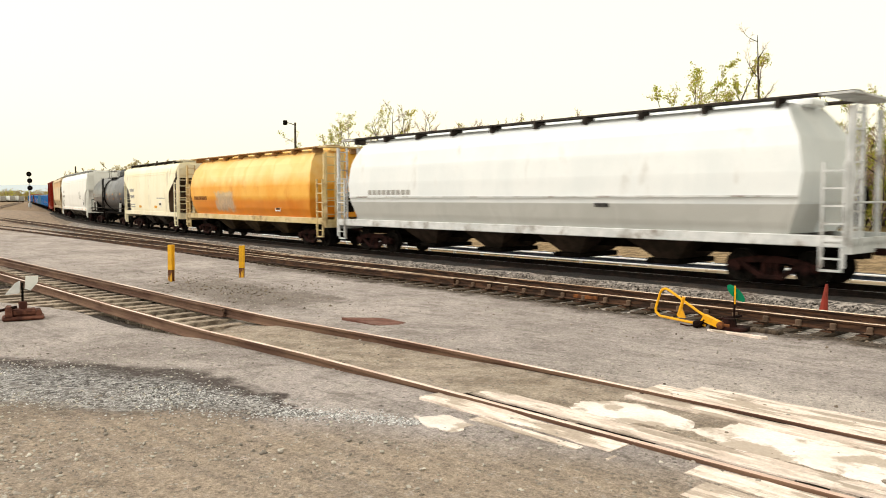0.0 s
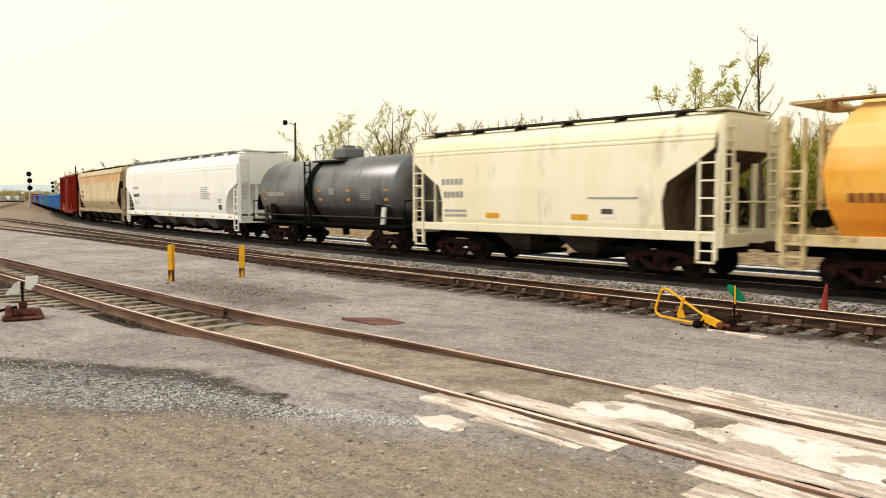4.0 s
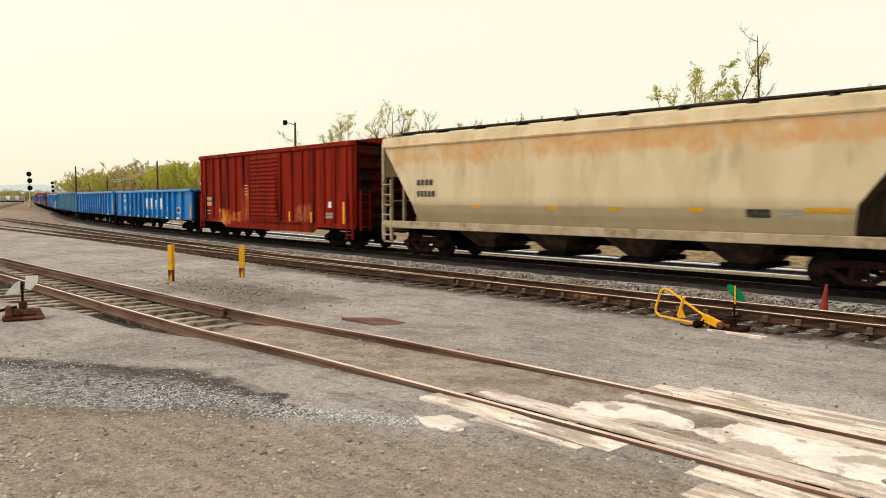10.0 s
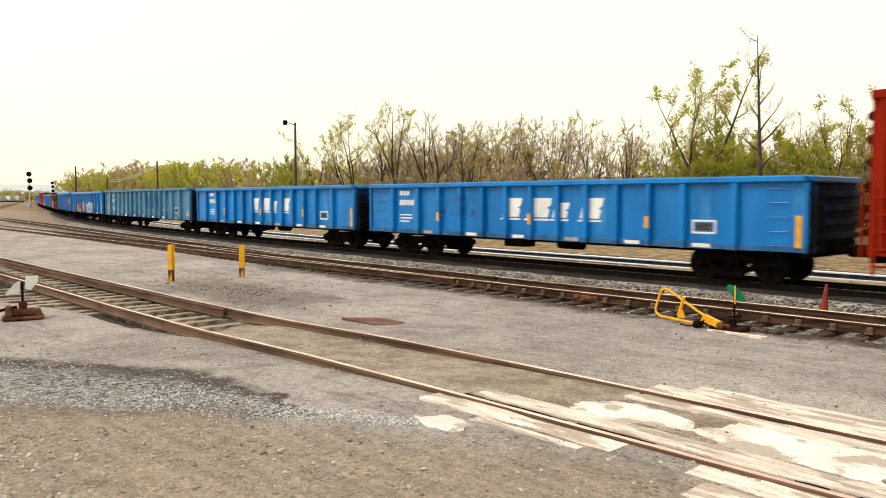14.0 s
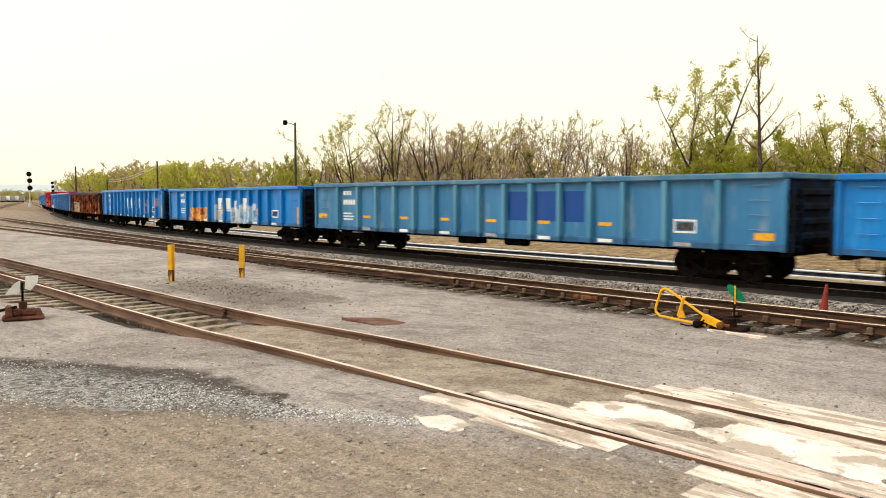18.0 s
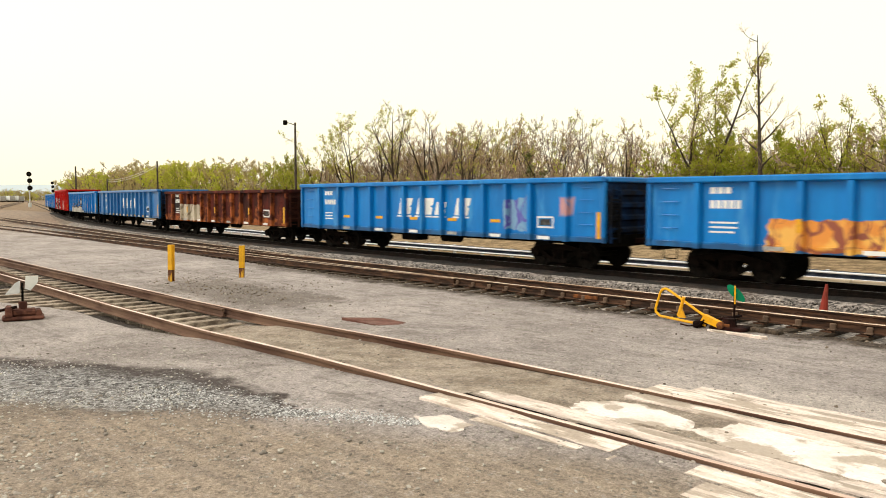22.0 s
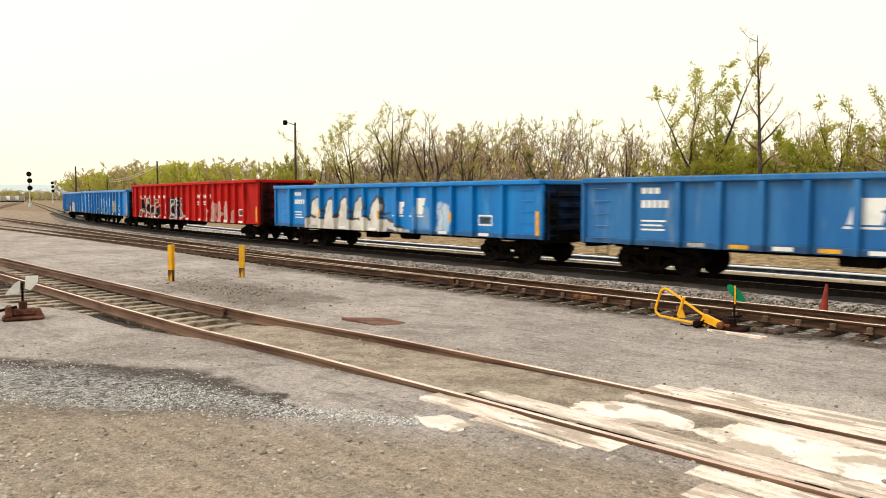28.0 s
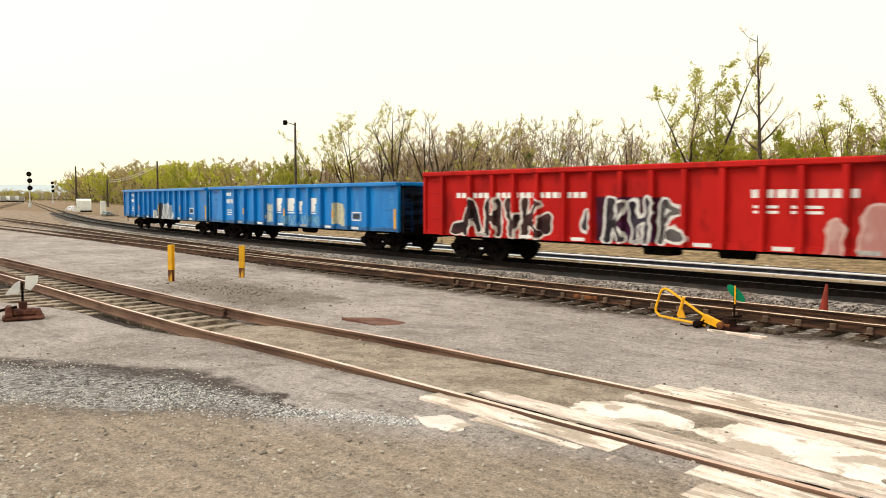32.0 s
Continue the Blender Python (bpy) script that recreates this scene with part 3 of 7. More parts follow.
rails(yard, [(x, y, fg_top(x)) for x, y in zip(fx, fy)], gauge=1.55, body=M_raily, crown=HEADS)
for x in np.arange(-30, -13.2, 0.64):
    x += random.uniform(-0.08, 0.08)
    long_tie = -22.5 < x < -16.3
    put("tie", TIE_LONG if long_tie else TIE_SHORT, yard, (x, np.interp(x, fx, fy), fg_top(x) - 0.2 + random.uniform(-0.03, 0.01)), random.uniform(-2, 2) - (4 if long_tie else 0))
# switch points lying against the yard track's rails
for sgn, gap in ((-1, 0.16), (1, 0.13)):
    xs = np.arange(-42, -13.4, 1.0)
    ln = [(x, np.interp(x, fx, fy), fg_top(x) - 0.01) for x in xs]
    offs = np.array([sgn * 0.753 - sgn * (0.075 + gap * max(0, -17 - x) / 8) if sgn > 0 else sgn * 0.753 + (0.075 + gap * max(0, -17 - x) / 8) for x in xs])
    part("switch_point", sweep(ln, offs, RAIL, 0.7), M_raily, yard, "rusty switch point rail", smooth=40)


def ballast(name, line, w_top, w_foot, z_top, z_foot, label, mat=M_ballast):
    prof = [(-w_foot, z_foot), (-w_top, z_top), (-0.95, z_top + 0.015), (0, z_top), (0.95, z_top + 0.015), (w_top, z_top), (w_foot, z_foot)]
    p = np.array(line, float)
    d = np.gradient(p, axis=0)
    d[:, 2] = 0
    d /= np.linalg.norm(d, axis=1)[:, None]
    g = Geo()
    rings = []
    for c, t in zip(p, d):
        n = np.array([-t[1], t[0], 0])
        rings.append([tuple(c + n * (a + 0.12 * noise.noise((c[0] * 0.8, a, 1))) + np.array([0, 0, b + 0.03 * noise.noise((c[0] * 1.3, a * 3, 5))])) for a, b in prof])
    g.loft(rings, caps=False, loop=False)
    return solid(name, g, mat, label, "ballast", kind="structure", smooth=60)


ballast("main_ballast", main_line(-78, 30, 0.6), 1.75, 3.3, -0.19, -0.62, "grey crushed stone ballast under the main line")
ballast("far_main_ballast", main_line(-600, -77.4, 2.0), 1.75, 3.3, -0.19, -0.6, "rust-brown ballast under the main line", M_rustbed)
ballast("siding_ballast", [(x, y, 0) for x, y in zip(sx, sy)], 1.25, 1.9, -0.235, -0.5, "dirty stone ballast under the siding")
# Strip that paints the train's shade on the oily ballast.
ballast("oily_ballast", main_line(-150, 40, 0.6), 1.5, 1.75, -0.168, -0.24, "oily ballast between the main rails, train's shade painted in", M_oil_shade)


# ---- railway cars: x forward, y = 0 on the track's centre line, z = 0 on the rail ----
def truck_meshes():
    side = Geo()
    side.prism([(-1.12, 0.36), (-1.12, 0.52), (-0.8, 0.62), (-0.3, 0.70), (0.3, 0.70), (0.8, 0.62), (1.12, 0.52), (1.12, 0.36), (0.86, 0.36), (0.72, 0.50), (0.3, 0.54), (-0.3, 0.54), (-0.72, 0.50), (-0.86, 0.36)], -0.07, 0.07, "y")
    side.prism([(-0.80, 0.47), (-0.66, 0.53), (-0.20, 0.25), (-0.28, 0.16)], -0.06, 0.06, "y")
    side.prism([(0.80, 0.47), (0.66, 0.53), (0.20, 0.25), (0.28, 0.16)], -0.06, 0.06, "y")
    side.box(-0.34, 0.34, -0.08, 0.08, 0.13, 0.24, 0.02)
    for x in (-0.16, 0.0, 0.16):
        side.cyl((x, 0, 0.24), (x, 0, 0.54), 0.07, n=8)
    for x in (-0.865, 0.865):
        side.cyl((x, -0.12, 0.43), (x, 0.12, 0.43), 0.14, n=10)
    bol = Geo().box(-0.2, 0.2, -0.98, 0.98, 0.44, 0.68, 0.03).cyl((0, 0, 0.66), (0, 0, 0.78), 0.2, n=12)
    wh = Geo()
    for s in (-1, 1):
        wh.loft([[(r * math.cos(2 * math.pi * i / 20), s * y, r * math.sin(2 * math.pi * i / 20)) for i in range(20)]
                 for r, y in ((0.09, 0.82), (0.16, 0.83), (0.2, 0.79), (0.34, 0.79), (0.37, 0.815), (0.415, 0.815), (0.42, 0.705), (0.445, 0.70), (0.445, 0.675), (0.09, 0.675))])
    wh.cyl((0, -0.98, 0), (0, 0.98, 0), 0.075, n=10)
    for k in range(4):
        a = k * math.pi / 2
        wh.cyl((0.25 * math.cos(a), -0.805, 0.25 * math.sin(a)), (0.25 * math.cos(a), -0.775, 0.25 * math.sin(a)), 0.05, n=6)
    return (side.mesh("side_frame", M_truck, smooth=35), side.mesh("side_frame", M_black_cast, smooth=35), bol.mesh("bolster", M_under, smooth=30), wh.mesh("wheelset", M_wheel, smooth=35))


SIDE_FRAME, SIDE_BLACK, BOLSTER, WHEELSET = truck_meshes()
COUPLER = Geo().box(0, 0.5, -0.09, 0.09, 0.78, 0.94, 0.02).box(0.45, 0.72, -0.17, 0.17, 0.72, 1.0, 0.05).box(0.6, 0.78, -0.2, -0.04, 0.74, 0.98, 0.04).mesh("coupler", M_truck)
CARS = []
WHEELS = []


def start_car(name, label, category, rear, front, truck_in=2.0, group="cars of the freight train"):
    """A car whose ends lie at rear and front metres along the main track at 16 s."""
    c = thing(name, label, category, group=group)
    L = front - rear
    CARS.append((c, (rear + front) / 2, L / 2 - truck_in))
    for sx in (-1, 1):
        b = put("truck", BOLSTER, c, (sx * (L / 2 - truck_in), 0, 0), label="cast steel wheel truck")
        for y in (-1.02, 1.02):
            put("side_frame", SIDE_BLACK if name in ("gondola_car", "boxcar") else SIDE_FRAME, b, (0, y, 0), label="cast side frame")
        for x in (-0.865, 0.865):
            WHEELS.append(put("wheelset", WHEELSET, b, (x, 0, 0.42), label="dark steel wheels"))
        put("coupler", COUPLER, c, (sx * (L / 2 - 0.06), 0, 0), 0 if sx > 0 else 180)
    return c, L / 2


def ladder(car, mat, x0, x1, y, z0, z1, n, name="ladder", side=True):
    """Two rails and n rungs, on the side (along x) or on the end (x0 is its x, x1 the two y)."""
    g = Geo()
    if side:
        for x in (x0, x1):
            g.box(x - 0.03, x + 0.03, y - 0.03, y + 0.03, z0, z1)
        for i in range(n):
            z = z0 + (i + 0.5) * (z1 - z0) / n
            g.box(x0, x1, y - 0.022, y + 0.022, z - 0.022, z + 0.022)
    else:
        for yy in x1:
            g.box(x0 - 0.03, x0 + 0.03, yy - 0.03, yy + 0.03, z0, z1)
        for i in range(n):
            z = z0 + (i + 0.5) * (z1 - z0) / n
            g.box(x0 - 0.022, x0 + 0.022, x1[0], x1[1], z - 0.022, z + 0.022)
    return part(name, g, mat, car)


def grab_irons(car, mat, x, y, z0, z1, w=0.2, n=5):
    """Thin bent grab irons one above the other and a stirrup step below."""
    for i in range(n):
        z = z0 + 0.45 + i * (z1 - z0 - 0.45) / (n - 1)
        part("grab_iron", Geo().rod([(x - w, y + 0.05, z), (x - w, y, z), (x + w, y, z), (x + w, y + 0.05, z)], 0.011, 5), mat, car)
    part("stirrup_step", Geo().rod([(x - w, y + 0.06, z0 + 0.35), (x - w, y + 0.06, z0), (x + w, y + 0.06, z0), (x + w, y + 0.06, z0 + 0.35)], 0.016, 5), M_under, car)


def bars(x0, x1, z0, z1, y, rows=1, gap=0.45, ragged=0.0):
    """Writing too small to read, as flat bars on a side at y."""
    g = Geo()
    h = (z1 - z0) / rows
    for i in range(rows):
        e = x1 - ragged * random.random() * (x1 - x0)
        a, b = z1 - (i + 1) * h + h * gap / 2, z1 - i * h - h * gap / 2
        yy = y if isinstance(y, (int, float)) else None
        ya, yb = (yy, yy) if yy is not None else (y(a), y(b))
        g.add([(x0, ya, a), (e, ya, a), (e, yb, b), (x0, yb, b)], [(0, 1, 2, 3)])
    return g


def dashes(x0, x1, z0, z1, y, n):
    """A word as n separate upright blocks."""
    g = Geo()
    w = (x1 - x0) / n
    for i in range(n):
        a, b = x0 + i * w, x0 + (i + 0.78) * w
        yf = (lambda z: y) if isinstance(y, (int, float)) else y
        g.add([(a, yf(z0), z0), (b, yf(z0), z0), (b, yf(z1), z1), (a, yf(z1), z1)], [(0, 1, 2, 3)])
    return g


def slanted_mark(car, x0, x1, z0, z1, y, shown=(0, 1, 2, 3)):
    """The owner's mark as four plain slanted blocks, each underlined."""
    w = (x1 - x0) / 4
    for i, (lo, hi, wd) in enumerate(((0.14, 1.0, 0.72), (0.14, 1.0, 0.88), (0.14, 0.8, 0.55), (0.14, 1.0, 0.7))):
        if i not in shown:
            continue
        a = x0 + i * w * 1.06
        za, zb = z0 + lo * (z1 - z0), z0 + hi * (z1 - z0)
        ww, k = wd * w, 0.28 * (zb - za)
        pts = [(a, za), (a + ww, za), (a + ww + k * 0.45, za + (zb - za) * 0.4), (a + ww * 0.85 + k * 0.5, (za + zb) / 2), (a + ww + k * 0.6, za + (zb - za) * 0.6), (a + ww + k, zb), (a + k, zb)]
        part("owner_mark", Geo().add([(px, y, pz) for px, pz in pts], [tuple(range(7))]), M_white, car, "white slanted block of the owner's mark")
        part("mark_underline", Geo().add([(a - 0.08, y, z0), (a + ww + 0.06, y, z0), (a + ww + 0.08, y, z0 + 0.055), (a - 0.06, y, z0 + 0.055)], [(0, 1, 2, 3)]), M_white, car)


def frame_mark(x0, x1, z0, z1, y):
    g = Geo()
    t = 0.05
    for a, b, c, d in ((x0, x1, z0, z0 + t), (x0, x1, z1 - t, z1), (x0, x0 + t, z0 + t, z1 - t), (x1 - t, x1, z0 + t, z1 - t)):
        g.add([(a, y, c), (b, y, c), (b, y, d), (a, y, d)], [(0, 1, 2, 3)])
    return g


def gondola(label, rear, front, top, paint, end_shade, stakes, mark=True, end_orange=True, dots=2, chord=None, low=0.83, nums=M_white, extras=None, stake_paint=None, close_marks=False):
    c, h = start_car("gondola_car", label, "gondola car", rear, front)
    hw = 1.47
    for s in (-1, 1):
        part("side_wall", Geo().box(-h + 0.02, h - 0.02, min(s * (hw - 0.05), s * hw), max(s * (hw - 0.05), s * hw), low + 0.1, top - 0.1), paint, c)
        part("top_chord", Geo().box(-h - 0.02, h + 0.02, min(s * (hw - 0.1), s * (hw + 0.16)), max(s * (hw - 0.1), s * (hw + 0.16)), top - 0.16, top, 0.03), chord or paint, c)
        part("side_sill", Geo().prism([(-h + 0.02, low + 0.02), (-h + 2.6, low), (h - 2.6, low), (h - 0.02, low + 0.02), (h - 0.02, low + 0.16), (-h + 0.02, low + 0.16)], s * (hw - 0.06), s * (hw + 0.04), "y"), paint, c)
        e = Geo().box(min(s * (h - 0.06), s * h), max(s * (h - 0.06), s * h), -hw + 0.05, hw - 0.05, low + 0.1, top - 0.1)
        wall = part("end_wall", e, end_shade, c, "ribbed end wall, shade painted dark")
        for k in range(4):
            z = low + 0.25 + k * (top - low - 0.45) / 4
            part("end_rib", Geo().prism([(s * h, z), (s * (h + 0.11), z + 0.05), (s * (h + 0.11), z + 0.15), (s * h, z + 0.2)], -hw + 0.08, hw - 0.08, "y"), end_shade, wall)
        part("end_chord", Geo().box(min(s * (h - 0.08), s * (h + 0.12)), max(s * (h - 0.08), s * (h + 0.12)), -hw + 0.12, hw - 0.12, top - 0.155, top - 0.005, 0.03), chord or paint, c)
        part("end_sill", Geo().box(min(s * (h - 0.2), s * (h + 0.05)), max(s * (h - 0.2), s * (h + 0.05)), -1.35, 1.35, 0.72, low + 0.22), M_under, c)
        part("corner_post", Geo().box(s * h - 0.06, s * h + 0.06, -hw - 0.08, -hw + 0.06, low, top - 0.16, 0.02), paint, c)
        grab_irons(c, paint, s * (h - 0.62), -hw - 0.05, low - 0.3, top - 0.3)
        ladder(c, end_shade, s * (h + 0.16), (-hw + 0.1, -hw + 0.5), 0, low, top - 0.25, 6, side=False)
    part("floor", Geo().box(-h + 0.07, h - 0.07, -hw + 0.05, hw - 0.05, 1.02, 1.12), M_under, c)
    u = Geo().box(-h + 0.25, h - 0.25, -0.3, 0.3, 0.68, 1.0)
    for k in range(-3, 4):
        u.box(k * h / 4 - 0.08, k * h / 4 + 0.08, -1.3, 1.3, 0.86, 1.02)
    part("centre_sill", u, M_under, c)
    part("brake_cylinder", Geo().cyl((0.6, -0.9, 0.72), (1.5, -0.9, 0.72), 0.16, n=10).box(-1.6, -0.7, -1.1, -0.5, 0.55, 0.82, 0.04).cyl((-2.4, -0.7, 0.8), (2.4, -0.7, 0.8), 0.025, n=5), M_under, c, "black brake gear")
    for x in stakes:
        for s in (-1, 1):
            part("stake", Geo().loft([[(x - 0.085, s * hw, z), (x - 0.065, s * (hw + 0.15), z), (x + 0.065, s * (hw + 0.15), z), (x + 0.085, s * hw, z)] for z in (low, top - 0.16)]), stake_paint or paint, c)
    y = -hw - 0.006
    a, b = (stakes[0] + stakes[1]) / 2 - 0.42, (stakes[0] + stakes[1]) / 2 + 0.42
    if nums:
        part("reporting_mark", dashes(a, b - 0.25, 2.2 - (2.62 - top) * 0.3 - 0.0, 2.36 - (2.62 - top) * 0.3, y, 3), nums, c, "painted initials as plain blocks")
        part("number_panel", dashes(a, b, 1.84, 2.04, y, 5), nums, c, "painted number as plain blocks")
        part("data_lettering", bars(a, b - 0.1, 1.2, 1.55, y, 3, 0.6, 0.3), nums, c, "small white lettering as bars")
    if mark:
        slanted_mark(c, -1.3, 2.6, 1.42, 2.1, y, (2, 3) if mark == "half" else (0, 1, 2, 3))
    q = stakes[-2] + 0.55
    part("stencil_frame", frame_mark(q - 0.33, q + 0.33, 1.2, 1.55, y), M_white, c, "white framed stencil")
    part("stencil", bars(q - 0.22, q + 0.22, 1.26, 1.49, y, 1, 0.2), M_black, c, "black stencil block")
    upright = chord is None
    for i, x in enumerate(stakes[2::4] if upright and dots else stakes[1:-2:dots] if dots else ()):
        part("reflector", Geo().box(x - 0.06, x + 0.06, -hw - 0.157, -hw - 0.152, 1.3, 1.62) if upright else Geo().box(x + 0.25, x + 0.7, -hw - 0.008, -hw - 0.004, 1.32, 1.42), M_yellow, c, "orange reflector strip")
    if end_orange:
        part("reflector", Geo().box(h - 0.2, h - 0.06, -hw - 0.088, -hw - 0.083, 0.95, 1.7), M_yellow, c, "upright orange reflector strip")
    for i, x in enumerate(stakes[1:-1] if close_marks else stakes[1:-1:2]):
        amber = close_marks and i % 2
        part("jacking_mark", Geo().box(x + 0.26, x + 0.74, -hw - 0.046, -hw - 0.042, low + 0.03, low + 0.13), M_yellow if amber else M_white if i % 3 else M_greyl, c, "amber sill reflector" if amber else "worn white sill mark")
    if extras:
        extras(c, y)
    return c


BLUE_STAKES = [-6.81, -5.37, -4.25, -3.17, -2.12, -1.07, -0.03, 1.03, 2.07, 3.11, 4.14, 5.17, 6.57]
SILVER, SILVER2, INK = (0.5, 0.49, 0.46), (0.62, 0.61, 0.58), (0.05, 0.05, 0.06)
BLUE1, BLUE2, BLUE3 = (0.001, 0.145, 0.46), (0.003, 0.2, 0.58), (0.05, 0.27, 0.58)


def blue(name, tags=(), c1=BLUE1, c2=BLUE2, c3=BLUE3, strokes=()):
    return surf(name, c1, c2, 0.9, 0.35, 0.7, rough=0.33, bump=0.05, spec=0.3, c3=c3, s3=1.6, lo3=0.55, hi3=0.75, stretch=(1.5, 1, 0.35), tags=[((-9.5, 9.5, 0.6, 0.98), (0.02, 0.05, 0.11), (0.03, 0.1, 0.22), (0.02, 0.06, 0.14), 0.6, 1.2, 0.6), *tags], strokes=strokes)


def name_bar(car, y):
    part("name_lettering", dashes(-8.66, -2.94, 2.1, 2.27, y, 22), M_white, car, "long white painted name as plain blocks")
    part("number_lettering", dashes(1.64, 4.13, 2.1, 2.3, y, 8), M_white, car, "white painted number as plain blocks")
    part("data_lettering", bars(1.7, 2.3, 1.7, 1.95, y, 2), M_white, car)
    part("data_lettering", bars(2.6, 3.3, 1.7, 1.95, y, 2), M_white, car)


def end_bars(car, y):
    part("reflector", Geo().box(9.31, 9.8, y - 0.004, y, 1.09, 1.27), M_yellow, car, "amber reflector bar")
    part("reflector", Geo().box(-9.85, -9.2, y - 0.004, y, 1.27, 1.46), M_yellow, car, "amber reflector bar")


def build_gondolas():
    # End paints are darkened to carry the shade on the cars' ends.
    NAVY = surf("shaded_blue_end_paint", (0.003, 0.014, 0.045), (0.007, 0.033, 0.1), 1.2, rough=0.8, c3=(0.008, 0.008, 0.01), s3=1.6, lo3=0.4, hi3=0.6, stretch=(1, 1, 0.5), spec=0.1)
    DARK = surf("shaded_rust_end", (0.02, 0.009, 0.008), (0.05, 0.018, 0.012), 1.2, rough=0.9, spec=0.05)
    MAROON = surf("shaded_red_end_paint", (0.05, 0.004, 0.0035), (0.12, 0.008, 0.007), 1.2, rough=0.8, c3=(0.012, 0.006, 0.006), s3=1.6, lo3=0.42, hi3=0.6, stretch=(1, 1, 0.5), spec=0.1)
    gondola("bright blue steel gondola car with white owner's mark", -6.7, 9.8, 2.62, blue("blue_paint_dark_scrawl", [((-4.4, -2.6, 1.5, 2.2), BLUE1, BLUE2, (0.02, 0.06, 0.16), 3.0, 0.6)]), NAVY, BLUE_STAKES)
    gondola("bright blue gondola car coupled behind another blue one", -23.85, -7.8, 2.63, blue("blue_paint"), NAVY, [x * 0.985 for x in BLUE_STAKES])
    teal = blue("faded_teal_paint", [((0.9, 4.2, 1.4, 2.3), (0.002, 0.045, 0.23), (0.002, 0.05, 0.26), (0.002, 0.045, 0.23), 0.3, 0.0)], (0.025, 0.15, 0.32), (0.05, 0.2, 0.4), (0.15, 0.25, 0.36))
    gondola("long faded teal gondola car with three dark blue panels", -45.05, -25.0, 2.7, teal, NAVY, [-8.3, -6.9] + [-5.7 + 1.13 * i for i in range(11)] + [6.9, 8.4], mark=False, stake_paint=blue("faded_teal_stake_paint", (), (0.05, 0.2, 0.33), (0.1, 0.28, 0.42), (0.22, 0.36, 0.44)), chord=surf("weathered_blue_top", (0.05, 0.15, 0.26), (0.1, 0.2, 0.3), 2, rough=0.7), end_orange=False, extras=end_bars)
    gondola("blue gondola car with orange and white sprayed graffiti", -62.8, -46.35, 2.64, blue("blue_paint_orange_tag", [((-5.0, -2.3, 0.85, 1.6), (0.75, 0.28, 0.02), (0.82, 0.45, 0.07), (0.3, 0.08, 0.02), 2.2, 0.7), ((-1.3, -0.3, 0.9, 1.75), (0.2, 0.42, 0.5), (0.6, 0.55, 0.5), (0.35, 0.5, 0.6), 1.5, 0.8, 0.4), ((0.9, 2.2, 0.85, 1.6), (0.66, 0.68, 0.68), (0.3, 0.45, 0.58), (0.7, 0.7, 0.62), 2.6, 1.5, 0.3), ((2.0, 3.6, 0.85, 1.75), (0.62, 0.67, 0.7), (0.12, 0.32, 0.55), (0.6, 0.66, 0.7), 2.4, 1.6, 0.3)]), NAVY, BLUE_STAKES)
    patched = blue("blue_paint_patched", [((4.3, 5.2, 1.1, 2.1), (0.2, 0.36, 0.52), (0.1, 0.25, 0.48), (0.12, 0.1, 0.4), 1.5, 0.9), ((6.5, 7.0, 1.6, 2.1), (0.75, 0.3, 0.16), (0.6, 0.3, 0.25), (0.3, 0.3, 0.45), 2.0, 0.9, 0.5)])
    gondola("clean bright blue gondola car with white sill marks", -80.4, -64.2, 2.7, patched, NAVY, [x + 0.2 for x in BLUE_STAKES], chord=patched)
    rusty = surf("rusted_brown_paint", (0.022, 0.005, 0.004), (0.1, 0.014, 0.008), 1.3, 0.35, 0.7, rough=0.85, bump=0.25, c3=(0.3, 0.08, 0.022), s3=2.0, lo3=0.56, hi3=0.7, stretch=(1.2, 1, 0.55),
                 tags=[((-8.2, 8.2, 0.7, 1.12), (0.4, 0.12, 0.03), (0.2, 0.05, 0.015), (0.06, 0.015, 0.006), 1.6, 2.2, 0.7), ((-5.4, -2.3, 0.85, 1.75), (0.5, 0.45, 0.36), (0.42, 0.37, 0.29), (0.24, 0.2, 0.15), 0.9, 0.5), ((-6.6, -5.4, 1.3, 2.2), (0.012, 0.011, 0.012), (0.02, 0.016, 0.015), (0.012, 0.011, 0.01), 0.5, 0.1)])
    gondola("heavily rusted dark brown gondola car with pale patch", -97.7, -81.8, 2.5, rusty, DARK, [-6.7, -5.26, -4.15, -3.15, -2.13, -1.1, -0.07, 0.96, 2.05, 3.11, 4.2, 5.3, 6.6], mark=False, low=0.8,
            stake_paint=surf("orange_rust_stake", (0.06, 0.016, 0.008), (0.34, 0.09, 0.025), 1.8, 0.4, 0.6, rough=0.9, bump=0.3, stretch=(0.6, 1, 1), vary=0.7, tags=[((-5.4, -2.3, 0.85, 1.75), (0.5, 0.45, 0.36), (0.42, 0.37, 0.29), (0.24, 0.2, 0.15), 0.9, 0.5)]))
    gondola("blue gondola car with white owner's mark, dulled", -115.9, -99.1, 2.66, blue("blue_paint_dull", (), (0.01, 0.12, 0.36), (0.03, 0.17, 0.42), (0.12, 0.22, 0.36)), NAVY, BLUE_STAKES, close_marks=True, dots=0)
